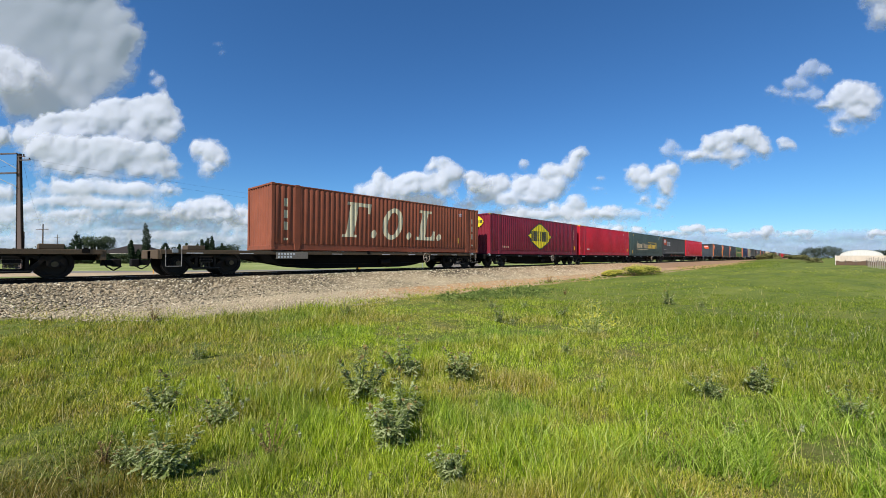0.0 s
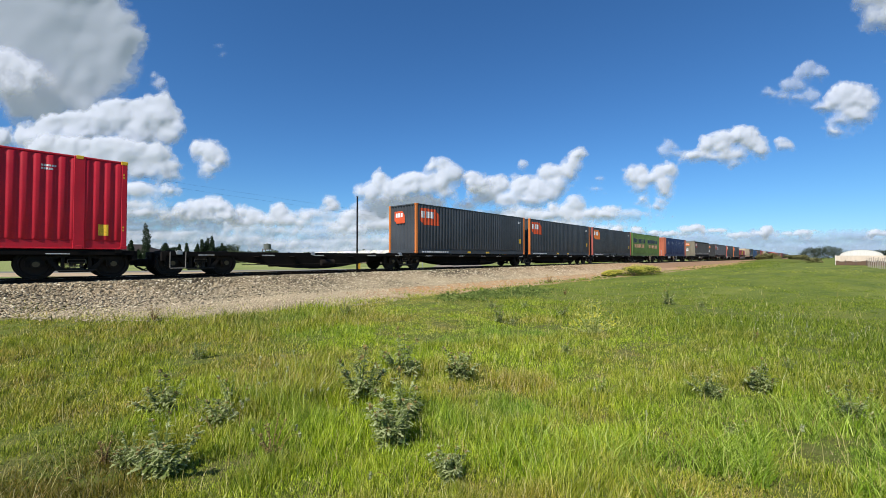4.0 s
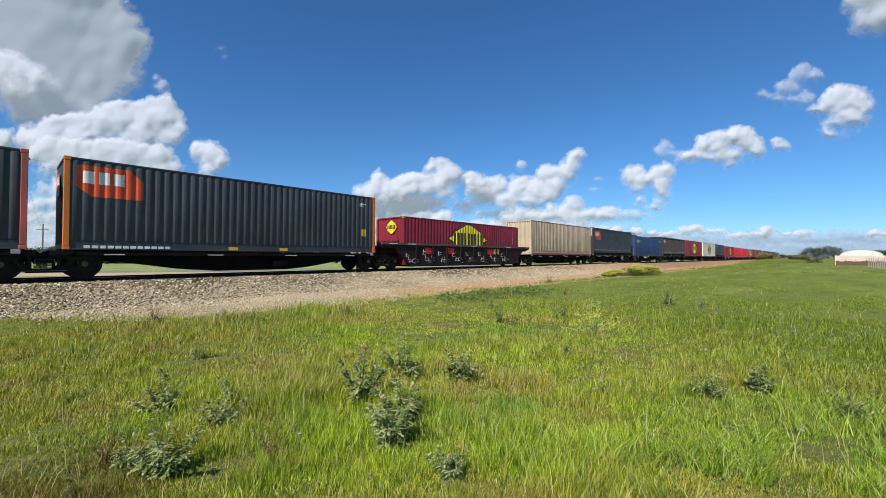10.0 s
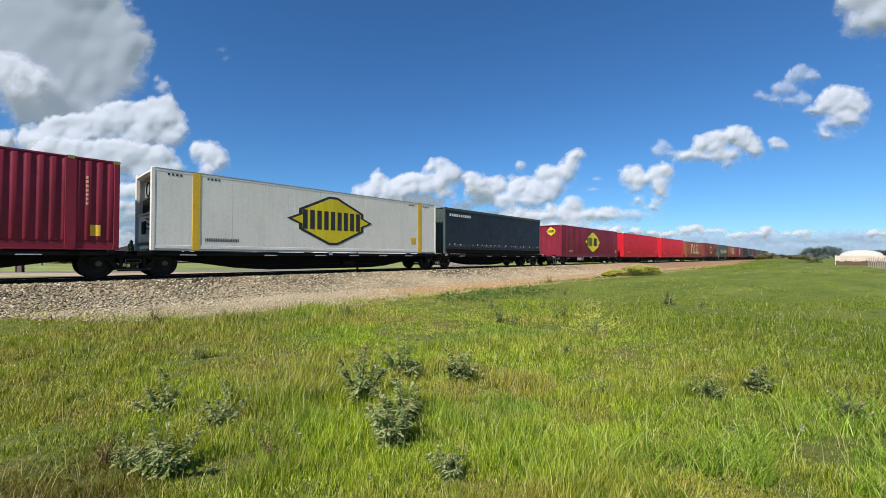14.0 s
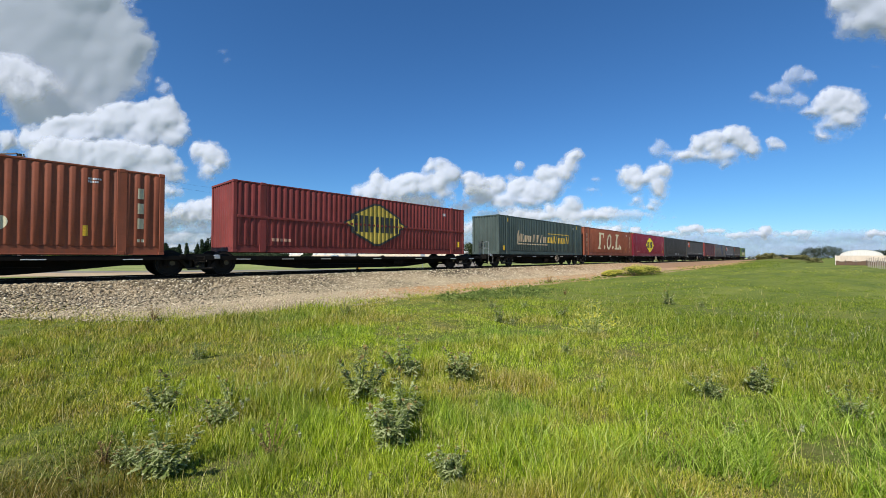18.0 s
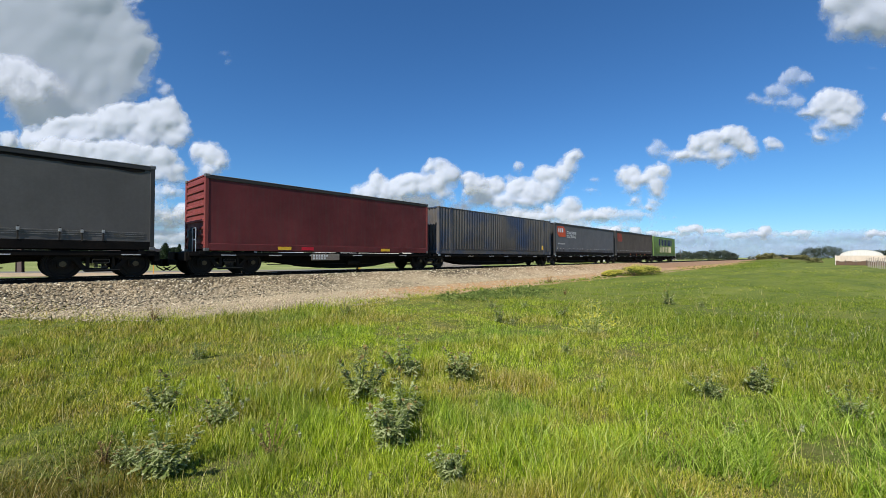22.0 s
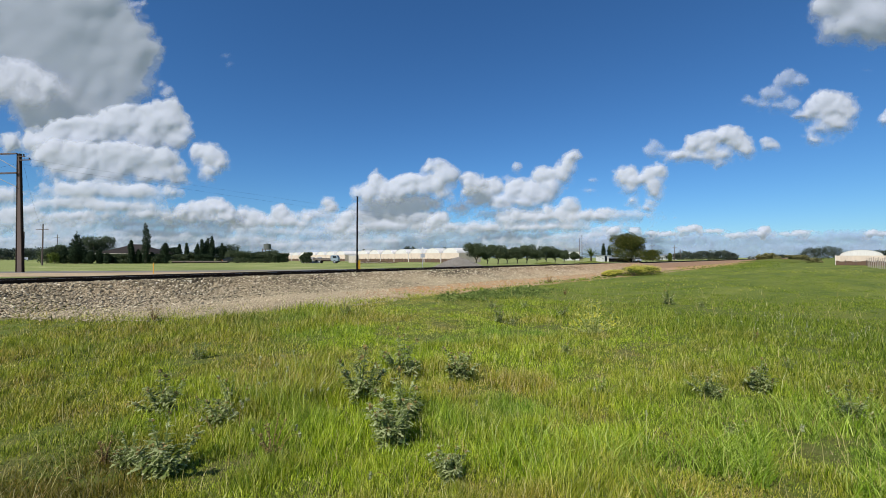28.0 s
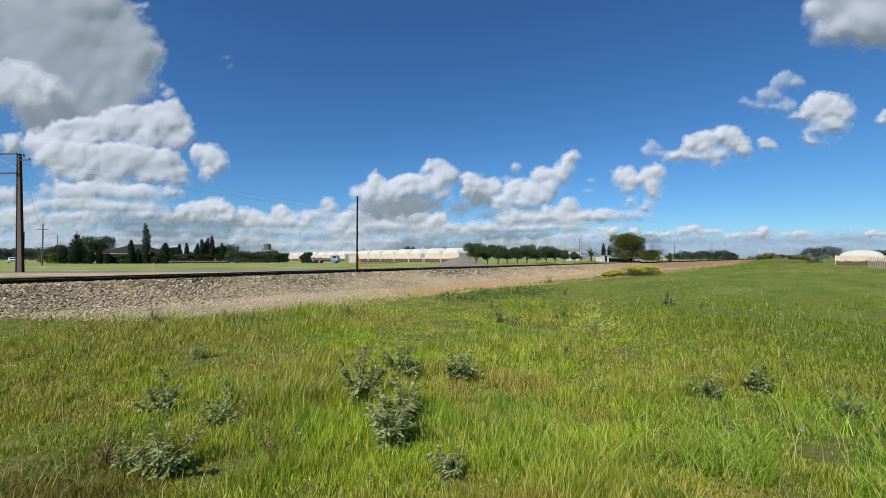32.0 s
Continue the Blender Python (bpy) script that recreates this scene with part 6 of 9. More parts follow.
for i, (x, top, w, d) in enumerate(((205, 449, 4, 100), (222, 448, 4, 100), (240, 452, 3.5, 100), (250, 450, 3.5, 101), (275, 452, 3.4, 100), (142, 446, 4.2, 99), (122, 447, 4.2, 99), (192, 449, 3.6, 99), (282, 449, 3.4, 103), (303, 437, 4.0, 112), (340, 446, 4.0, 116), (384, 436, 4.6, 116), (402, 432, 5.0, 118), (415, 442, 4.0, 112), (432, 443, 4.4, 110), (452, 445, 4.2, 112), (470, 446, 4.0, 112), (486, 442, 4.4, 114), (500, 447, 3.0, 114), (542, 446, 2.4, 104), (320, 449, 3.4, 110), (362, 448, 3.6, 110))):
    tree("windbreak_tree", "bushy dark green tree in the windbreak", px(x), d, (456 - top) / 715 * d + 1.5, w * 1.25, L_OLIVE if i % 3 else L_DARK, "round", 20 + i, 4600, 0.14, 0.05, group="windbreak")
for i, (x, top, w, d) in enumerate(((842, 429, 4.6, 88), (862, 433, 4.4, 91), (881, 434, 4.4, 94), (897, 436, 4.0, 97), (915, 437, 3.8, 100), (932, 434, 4.2, 103), (950, 438, 3.8, 107), (966, 436, 4.4, 110), (982, 438, 4.2, 113), (998, 444, 3.0, 116), (1017, 443, 2.6, 118))):
    tree("olive_tree", "grey-green olive tree in a row beside the track", px(x), d, ((456 - top) / 715 * d + 1.5) * (1.04, 0.94, 1.08, 0.9, 1.0, 1.07, 0.92)[i % 7], w * 1.14, L_OLIVE, "round", 50 + i, 10000, 0.10, 0.17, group="olive row")
tree("shade_tree", "large spreading yellow-green shade tree beside the shed", px(1114), 134, 9.6, 11.4, L_BROAD, "round", 70, 17000, 0.19, 0.09)
tree("shade_shrub", "rounded green shrub beside the parked cars", px(1155), 140, 4.3, 6.6, L_BROAD, "round", 71, 2200, 0.22, 0.06, "shrub")
for i, (x, top, w, d) in enumerate(((1200, 446, 9, 240), (1215, 444, 10, 250), (1232, 447, 9, 235), (1246, 445, 11, 240), (1262, 446, 10, 245), (1276, 442, 11, 240), (1288, 447, 9, 235), (1297, 449, 7, 236), (1180, 450, 7, 260), (1330, 454, 7, 420), (1345, 453.5, 7, 440), (1360, 452, 8, 400), (1372, 451, 8, 420), (1385, 450, 8, 410), (1405, 453, 8, 440), (1432, 439, 13, 300), (1446, 438, 12, 310), (1466, 434, 15, 300), (1480, 437, 12, 305), (1563, 444, 10, 260), (1022, 452, 9, 300))):
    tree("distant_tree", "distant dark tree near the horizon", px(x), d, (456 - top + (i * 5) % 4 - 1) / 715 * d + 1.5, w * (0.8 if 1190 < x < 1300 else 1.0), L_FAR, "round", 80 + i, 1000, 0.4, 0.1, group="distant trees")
for i in range(14):
    x = -40 + i * 10 + (i % 3) * 2
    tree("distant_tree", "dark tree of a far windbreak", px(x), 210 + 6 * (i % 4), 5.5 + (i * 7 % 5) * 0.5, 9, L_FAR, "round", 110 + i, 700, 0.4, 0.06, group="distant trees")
for i, (x, d, w, h) in enumerate(((1360, 120, 5.4, 2.4), (1348, 121, 3, 1.7), (1372, 122, 3, 1.6), (1404, 128, 4, 2.1), (1422, 128, 3.6, 2.3), (1440, 112, 4, 1.4))):
    tree("scrub_bush", "low dry olive-coloured bush beside the line", px(x), d, h, w, L_SCRUB, "round", 130 + i, 1500, 0.2, 0.05, "bush", "scrub bushes")

M_ROOF = plain("dark_brown_roof_tiles", (0.032, 0.027, 0.025), 0.9, gloss=0.1)
M_WALL = plain("cream_rendered_wall", (0.52, 0.46, 0.38), 0.85)
M_FILM = paint("white_greenhouse_film", (0.72, 0.68, 0.62), 0.5, 0.05, 0.2, 0.0)
M_FILM_OLD = paint("greyed_greenhouse_film", (0.46, 0.45, 0.43), 0.5, 0.1, 0.3, 0.0)
M_FILM_LOW = paint("cream_greenhouse_film", (0.66, 0.54, 0.42), 0.6, 0.1, 0.3, 0.0)
M_TIMBER = plain("brown_weathered_timber", (0.12, 0.07, 0.042), 0.9)
M_POLE = plain("brown_steel_and_concrete_pole", (0.10, 0.07, 0.058), 0.85)
M_ASPHALT = plain("grey_asphalt", (0.19, 0.165, 0.135), 0.95, scale=1.0)
M_GLASS = plain("dark_window_glass", (0.02, 0.025, 0.03), 0.1, bump=0.0, dirty=0.0)
M_CAR_WHITE = plain("white_car_paint", (0.72, 0.73, 0.74), 0.25, bump=0.0, dirty=0.1, vary=0.03)
M_CAR_DARK = plain("dark_car_paint", (0.03, 0.032, 0.036), 0.25, bump=0.0, dirty=0.1)
M_CAR_SILVER = plain("silver_car_paint", (0.42, 0.43, 0.44), 0.25, 0.5, bump=0.0, dirty=0.1, vary=0.03)
M_WEATHERED_DARK = plain("dark_weathered_boards", (0.09, 0.07, 0.055), 0.9)
M_GRAVEL = plain("grey_crushed_gravel", (0.25, 0.225, 0.19), 0.95, bump=1.0, scale=6.0)
M_MARKER = plain("faded_orange_paint", (0.72, 0.36, 0.07), 0.6)
M_CAB_BLUE = plain("pale_blue_car_paint", (0.26, 0.32, 0.35), 0.4, bump=0.0)
M_WEATHERED = plain("grey_weathered_timber", (0.33, 0.28, 0.23), 0.9)
M_TANK = plain("dull_green_grey_tank", (0.11, 0.12, 0.10), 0.7)
M_TYRE = plain("black_tyre", (0.02, 0.02, 0.02), 0.9)


def stand_at(t, u, d, turn=0.0):
    x, y = spot(u, d)
    t.matrix_basis = pose(x, y, float(ground_z(x, y)), 0, 0, turn)
    return t


# road beyond the line, with its verge
def ribbon(name, label, category, line, width, mat, lift):
    bm = bmesh.new()
    rows = []
    for i, (x, y) in enumerate(line):
        x0, y0 = line[max(0, i - 1)]
        x1, y1 = line[min(len(line) - 1, i + 1)]
        d = Vector((x1 - x0, y1 - y0, 0)).normalized()
        n = Vector((-d.y, d.x, 0)) * width / 2
        z = float(ground_z(x, y)) + lift
        rows.append((bm.verts.new((x - n.x, y - n.y, z)), bm.verts.new((x + n.x, y + n.y, z))))
    for p, q in zip(rows, rows[1:]):
        bm.faces.new((p[0], q[0], q[1], p[1]))
    me = bpy.data.meshes.new(name)
    bm.to_mesh(me), bm.free()
    me.materials.append(mat)
    return tagged(new(name, me), label, category, kind="structure")


ROAD = [(-260, 200), (-120, 128), (-40, 84), (-15, 68), (0, 58.5), (15, 47.5), (28, 41), (45, 36.5), (80, 33), (200, 31.5), (700, 31)]
M_VERGE = plain("tan_dirt", (0.45, 0.315, 0.18), 0.95, scale=0.8, dirt=(0.24, 0.22, 0.09), dirty=0.75)
ribbon("road", "narrow grey sealed road beyond the railway", "road", ROAD, 5.2, M_ASPHALT, 0.05)
ribbon("dirt_verge", "strip of tan dirt beside the road", "verge", [(x, y - 6.8) for x, y in ROAD[:8]] + [(80, 27.4), (200, 26.6), (700, 26)], 10.0, M_VERGE, 0.03)


def farmhouse():
    h = stand_at(thing("farmhouse", "low farmhouse with a dark hipped tile roof behind cypresses", "house"), px(243), 106, math.degrees(YAW) - 90 + 8)
    part("wall", box(bmesh.new(), -5.5, 5.5, -4, 4, 0, 2.6), M_WALL, h)
    bm = bmesh.new()
    e = [bm.verts.new(p) for p in ((-6.7, -5, 2.55), (6.7, -5, 2.55), (6.7, 5, 2.55), (-6.7, 5, 2.55), (-0.9, 0, 4.95), (0.9, 0, 4.95))]
    for f in ((0, 1, 5, 4), (1, 2, 5), (2, 3, 4, 5), (3, 0, 4), (3, 2, 1, 0)):
        bm.faces.new([e[i] for i in f])
    part("roof", bm, M_ROOF, h)
    for x in (-4.5, -1.5, 2.6):
        wd = part("window", box(bmesh.new(), x, x + 1.5, -4.05, -3.98, 0.9, 2.1), M_GLASS, h)
        part("frame", box(bmesh.new(), x - 0.06, x + 1.56, -4.03, -3.99, 0.84, 2.16), M_WHITE, wd)
    part("gutter", box(bmesh.new(), -6.75, 6.75, -5.1, -4.98, 2.45, 2.58), M_WALL, h)


farmhouse()


def greenhouse(u, d, width, length, turn, wall=2.85, rise=1.5, lower=1.3, roof=None):
    """Plastic-covered tunnel: curved cover with ribs, gable end, film walls over a brown timber base."""
    g = stand_at(thing("greenhouse", "white plastic tunnel greenhouse over a brown timber base", "greenhouse", "greenhouses"), u, d, turn)
    n, w = 10, width / 2
    arc = [(w * 0.80 * math.cos(math.pi * i / n), wall + rise * math.sin(math.pi * i / n)) for i in range(n + 1)]
    bm = bmesh.new()
    rows = [[bm.verts.new((a, y, b)) for a, b in arc] for y in (0.0, length * 0.33, length * 0.66, length)]
    for p, q in zip(rows, rows[1:]):
        for i in range(n):
            bm.faces.new((p[i], p[i + 1], q[i + 1], q[i])).smooth = True
    part("cover", bm, roof or M_FILM, g)
    w = w * 0.97
    bm = bmesh.new()
    bm.faces.new([bm.verts.new((a, -0.01, b)) for a, b in arc])
    part("gable", bm, M_FILM, g)
    part("end_wall", box(bmesh.new(), -w, w, 0.0, 0.08, lower, wall), M_FILM_LOW, g)
    part("end_base", box(bmesh.new(), -w, w, -0.03, 0.08, 0, lower), M_TIMBER, g)
    for s in (-1, 1):
        part("side_wall", box(bmesh.new(), s * w - 0.04, s * w + 0.04, 0.05, length, 0, wall), M_FILM_LOW, g)
    for x in (-w, w):
        part("post", box(bmesh.new(), x - 0.04, x + 0.04, -0.10, -0.03, 0, wall + 0.1), M_FILM, g)
    for x in (-w * 0.6, -w * 0.2, w * 0.2, w * 0.6):
        part("base_post", box(bmesh.new(), x - 0.06, x + 0.06, -0.12, -0.03, 0, lower + 0.05), M_WEATHERED_DARK, g)
    bm = bmesh.new()
    for i in range(12):
        a = -w + 2 * w * i / 12
        box(bm, a, a + w / 6, -0.06, -0.031, lower - 0.12 - 0.22 * ((i * 5) % 7) / 7, lower + 0.04)
    part("curtain_hem", bm, M_FILM_LOW, g)
    bm = bmesh.new()
    for (a, b), (c, e) in zip(arc, arc[1:]):
        rod(bm, (a, -0.03, b), (c, -0.03, e), 0.03, 4)
    part("end_hoop", bm, M_GALV, g)
    return g


for k in range(-6, 10):
    if k in (1,):
        continue
    lat, dep = -29.2 - 5.2 * k, 146 + 4.8 * k
    s = 1.0 - 0.011 * (k + 6)
    greenhouse(lat / dep, dep, 7.1, 38 if k > -4 else 10, math.degrees(YAW) - 90 + 47 - 90 + 0.3, 2.85 * s, 1.5 * s, 1.3 * s)
greenhouse(px(1524), 76, 7.2, 26, math.degrees(YAW) - 90 - 46, 1.85, 1.1, 1.0, M_FILM_OLD)


def stakes():
    f = thing("stake_fence", "row of weathered timber stakes beside the greenhouse", "fence")
    for i in range(16):
        x, y = spot(px(1536 + i * 3.2), 62 - i * 1.2)
        hgt = 1.35 + 0.25 * ((i * 37) % 7) / 7
        part("stake", rod(bmesh.new(), (x, y, -0.1), (x + 0.03, y, hgt), 0.05, 6), M_WEATHERED, f)
    x0, y0 = spot(px(1536), 62)
    x1, y1 = spot(px(1536 + 48), 62 - 18)
    part("rail", rod(bmesh.new(), (x0, y0, 0.9), (x1, y1, 0.9), 0.03, 5), M_WEATHERED, f)


stakes()


def power_pole(u, d, h, big=True, arms=True):
    p = stand_at(thing("power_pole", "tall brown tapered power pole with cross-arms" if big else "thin power pole with a cross-arm", "power pole", "power poles"), u, d, math.degrees(YAW) - 90)
    if big:
        for s in (-1, 1):
            bm = bmesh.new()
            v = [bm.verts.new(q) for q in ((s * 0.30 - 0.04, -0.12, 0), (s * 0.30 + 0.04, -0.12, 0), (s * 0.30 + 0.04, 0.12, 0), (s * 0.30 - 0.04, 0.12, 0), (s * 0.12 - 0.04, -0.10, h), (s * 0.12 + 0.04, -0.10, h), (s * 0.12 + 0.04, 0.10, h), (s * 0.12 - 0.04, 0.10, h))]
            for f in ((0, 1, 5, 4), (1, 2, 6, 5), (2, 3, 7, 6), (3, 0, 4, 7), (4, 5, 6, 7)):
                bm.faces.new([v[i] for i in f])
            part("steel_flange", bm, M_RAIL_SIDE, p)
        bm = bmesh.new()
        v = [bm.verts.new(q) for q in ((-0.27, -0.08, 0), (0.27, -0.08, 0), (0.27, 0.08, 0), (-0.27, 0.08, 0), (-0.10, -0.07, h), (0.10, -0.07, h), (0.10, 0.07, h), (-0.10, 0.07, h))]
        for f in ((0, 1, 5, 4), (1, 2, 6, 5), (2, 3, 7, 6), (3, 0, 4, 7), (4, 5, 6, 7)):
            bm.faces.new([v[i] for i in f])
        part("concrete_core", bm, M_POLE, p)
        part("cross_arm", box(bmesh.new(), -2.4, 0.0, -0.3, -0.16, h - 0.10, h + 0.02), M_POLE, p)
        part("cross_arm", box(bmesh.new(), -2.4, 0.0, -0.3, -0.16, h - 2.0, h - 1.88), M_POLE, p)
        part("brace", rod(bmesh.new(), (-0.1, -0.2, h - 1.5), (-2.3, -0.2, h - 0.2), 0.035, 5), M_GALV, p)
        part("brace", rod(bmesh.new(), (-0.1, -0.2, h - 3.3), (-2.3, -0.2, h - 2.2), 0.035, 5), M_GALV, p)
        for z, w in ((h - 0.35, 0.7), (h - 0.72, 1.25)):
            part("side_arm", box(bmesh.new(), 0.0, w, -0.2, -0.1, z, z + 0.08), M_POLE, p)
            part("insulator", rod(bmesh.new(), (w - 0.1, -0.15, z + 0.08), (w - 0.1, -0.15, z + 0.25), 0.05, 8), M_BLACK, p)
        for z in (h - 0.1, h - 2.0):
            part("insulator", rod(bmesh.new(), (-2.2, -0.23, z + 0.1), (-2.2, -0.23, z + 0.35), 0.06, 8), M_BLACK, p)
    else:
        part("pole", rod(bmesh.new(), (0, 0, 0), (0, 0, h), 0.14, 8, 0.09), M_POLE, p)
        if arms:
            part("cross_arm", box(bmesh.new(), -1.15, 1.15, -0.16, -0.08, h - 1.1, h - 0.98), M_POLE, p)
            for x in (-1.05, 0.0, 1.05):
                part("insulator", rod(bmesh.new(), (x, -0.12, h - 0.98), (x, -0.12, h - 0.8), 0.04, 6), M_WHITE, p)
    return p


tall = power_pole(px(36), 39.7, 11.75)
tall.matrix_basis = tall.matrix_basis @ pose(0, 0, 0, 0, -1.6, 0)
power_pole(px(75), 77, 7.9, False)
power_pole(px(42), 110, 8.5, False, False)
power_pole(px(101), 150, 10.0, False)
power_pole(px(1030), 150, 9.8, False, False)
power_pole(px(1026), 152, 8.8, False, False)
power_pole(px(1154), 170, 7.5, False)
power_pole(px(1194), 190, 7.2, False)
power_pole(px(1205), 230, 6.5, False)


def wires():
    """Sagging power lines between the poles and out of view."""
    w = thing("power_lines", "thin dark power lines sagging from the tall pole", "power line")
    x0, y0 = spot(px(36), 39.7)
    ends = [(spot(px(75), 77), 7.0, 11.2), (spot(px(1030), 150), 9.6, 11.3), (spot(px(1026), 152), 8.7, 10.7), (spot(-1.9, 22), 11.0, 11.7), (spot(-1.9, 22), 9.0, 9.8), (spot(-1.75, 30), 7.5, 10.9)]
    for (x1, y1), z1, z0 in ends:
        bm = bmesh.new()
        pts = [(x0 + (x1 - x0) * q, y0 + (y1 - y0) * q, z0 + (z1 - z0) * q - 4 * 1.1 * q * (1 - q)) for q in np.linspace(0, 1, 15)]
        for a, b in zip(pts, pts[1:]):
            rod(bm, a, b, 0.006, 4)
        part("wire", bm, M_BLACK, w)


wires()
t = stand_at(thing("line_post", "tall thin black pole beyond the track", "pole"), px(632), 42, 0)
part("pole", rod(bmesh.new(), (0, 0, 0), (0, 0, 7.8), 0.095, 10, 0.085), M_BLACK, t)
part("cap", rod(bmesh.new(), (0, 0, 7.8), (0, 0, 7.86), 0.10, 10), M_BLACK, t)
part("yellow_marker", box(bmesh.new(), 0.15, 0.35, -0.1, 0.1, 0, 1.2), M_YELLOW, t)
t = stand_at(thing("marker_post", "short orange-yellow marker post on the verge", "post"), px(272), 36, 0)
part("post", rod(bmesh.new(), (0, 0, 0), (0, 0, 1.02), 0.045, 8), M_MARKER, t)
part("band", rod(bmesh.new(), (0, 0, 0.8), (0, 0, 0.92), 0.058, 8), M_YELLOW, t)


def heap(name, label, category, u, d, rx, ry, h, mat, seed, lumpy=0.09):
    bm = bmesh.new()
    n, m, rows = 32, 11, []
    for k in range(m):
        r = 1 - k / (m - 1) + 0.001
        rows.append([bm.verts.new((rx * r * math.cos(a) * (1 + 0.14 * noise.noise(Vector((math.cos(a) * 2, math.sin(a) * 2, k * 0.3 + seed)))), ry * r * math.sin(a), h * (1 - r ** 1.25) - 0.03 + lumpy * noise.noise(Vector((5 * r * math.cos(a), 5 * r * math.sin(a), seed))))) for a in (2 * math.pi * i / n for i in range(n))])
    for p, q in zip(rows, rows[1:]):
        for i in range(n):
            bm.faces.new((p[i], p[(i + 1) % n], q[(i + 1) % n], q[i]))
    g = stand_at(thing(name, label, category), u, d, math.degrees(YAW) - 90)
    part("mound", bm, mat, g)
    return g


def gravel_pile():
    g = heap("gravel_pile", "heap of grey crushed stone beside the road", "gravel pile", px(812), 55, 3.7, 2.4, 1.5, M_GRAVEL, 3)
    rng = np.random.default_rng(77)
    n = 2600
    a, r = rng.random(n) * 6.283, np.sqrt(rng.random(n)) * 1.05
    c = np.stack([3.7 * r * np.cos(a), 2.4 * r * np.sin(a), np.maximum(1.5 * (1 - r ** 1.25), 0) + 0.01], 1)
    base = np.array([(1, 0, 0), (-1, 0, 0), (0, 1, 0), (0, -1, 0), (0, 0, 1), (0, 0, -1)], float)
    f = np.array([(0, 2, 4), (2, 1, 4), (1, 3, 4), (3, 0, 4), (2, 0, 5), (1, 2, 5), (3, 1, 5), (0, 3, 5)])
    v = (rng.uniform(0.5, 1.4, (n, 6, 1)) * base + rng.normal(0, 0.2, (n, 6, 3))) * (0.05 + 0.06 * rng.random((n, 1, 1))) + c[:, None, :]
    part_of("loose_stone", tris_mesh("loose_stone", v.reshape(-1, 3), (f[None] + (np.arange(n) * 6)[:, None, None]).reshape(-1, 3), M_GRAVEL), g)["kind"] = "stuff"


gravel_pile()
heap("grass_mound", "low mound of earth grown over with grass", "mound", px(1047), 96, 5.0, 2.5, 0.75, M_GROUND, 5)
heap("grass_mound", "low mound of earth grown over with grass", "mound", px(966), 92, 3.4, 2.0, 0.55, M_GROUND, 8)
heap("grass_mound", "long mound of dry grass beside the line", "mound", px(1375), 104, 9.0, 3.0, 0.8, M_GROUND, 9)


def palm(u, d, h):
    """Short date palm: stout trunk and arching feathered fronds."""
    t = stand_at(thing("palm_tree", "short green date palm beside the poles", "palm"), u, d)
    part("trunk", rod(bmesh.new(), (0, 0, -0.1), (0, 0, h * 0.35), 0.32, 10, 0.24), M_BARK, t)
    rng = random.Random(4)
    for k in range(26):
        a, up = k * 2.399, rng.uniform(0.25, 1.35)
        ln = h * rng.uniform(0.65, 0.85)
        bm = bmesh.new()
        last = None
        for j in range(9):
            q = j / 8
            rr, zz = ln * q * math.cos(up) * (1 + 0.2 * q), h * 0.35 + ln * (q * math.sin(up) - 0.55 * q * q * math.cos(up))
            c = Vector((rr * math.cos(a), rr * math.sin(a), max(0.05, zz)))
            e = Vector((-math.sin(a), math.cos(a), 0))
            if last is not None:
                rod(bm, last, c, 0.03, 4)
                for s in (-1, 1):
                    tip = c + e * s * 0.42 * math.sin(math.pi * (0.15 + 0.8 * q)) + (c - last) * 0.8 + Vector((0, 0, 0.12))
                    bm.faces.new([bm.verts.new(p) for p in (last, c, tip)])
            last = c
        part("frond", bm, L_PALM, t)
    return t


L_PALM = leafy("palm_fronds", (0.03, 0.05, 0.012), (0.07, 0.10, 0.025), (0.14, 0.17, 0.05), 0.2)
palm(px(1046), 138, 5.0)


def timber_pile():
    t = stand_at(thing("timber_pile", "untidy pile of brown and pale timbers before the greenhouses", "timber pile"), px(668), 100, math.degrees(YAW) - 90)
    rng = random.Random(12)
    for k in range(26):
        x, y, z = rng.uniform(-4.5, 4.5), rng.uniform(-1, 1), 0.08 + 0.5 * rng.random()
        a, ln, lift = rng.uniform(-0.5, 0.5), rng.uniform(0.8, 2.0), rng.uniform(-0.15, 0.35)
        part("timber", rod(bmesh.new(), (x - ln * math.cos(a), y - ln * math.sin(a), max(0.05, z - lift)), (x + ln * math.cos(a), y + ln * math.sin(a), z + lift), 0.07, 4), M_WEATHERED if k % 3 == 0 else M_TIMBER, t)
    t = stand_at(thing("storage_box", "cream metal storage box between the greenhouses", "box"), px(626), 118, math.degrees(YAW) - 90)
    part("body", box(bmesh.new(), -1.2, 1.2, -1.2, 1.2, 0, 2.0, 0.03), M_WALL, t)
    part("lid", box(bmesh.new(), -1.25, 1.25, -1.25, 1.25, 2.0, 2.1, 0.02), M_WHITE, t)


timber_pile()
for i, (x, top, w) in enumerate(((722, 433, 5), (732, 437, 4), (790, 437, 6), (802, 438, 5), (644, 440, 3))):
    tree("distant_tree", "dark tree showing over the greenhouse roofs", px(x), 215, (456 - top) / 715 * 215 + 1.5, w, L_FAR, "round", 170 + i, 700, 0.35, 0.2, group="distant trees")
t = stand_at(thing("road_sign", "white triangular road sign over a small plate, seen from behind", "road sign"), px(748), 57, math.degrees(YAW) - 90)
part("post", rod(bmesh.new(), (0, 0, 0), (0, 0, 2.9), 0.035, 8), M_GALV, t)
bm = bmesh.new()
prism(bm, [(-0.38, 2.15), (0.38, 2.15), (0.0, 3.0)], -0.05, -0.02)
part("triangle", bm, M_WHITE, t)
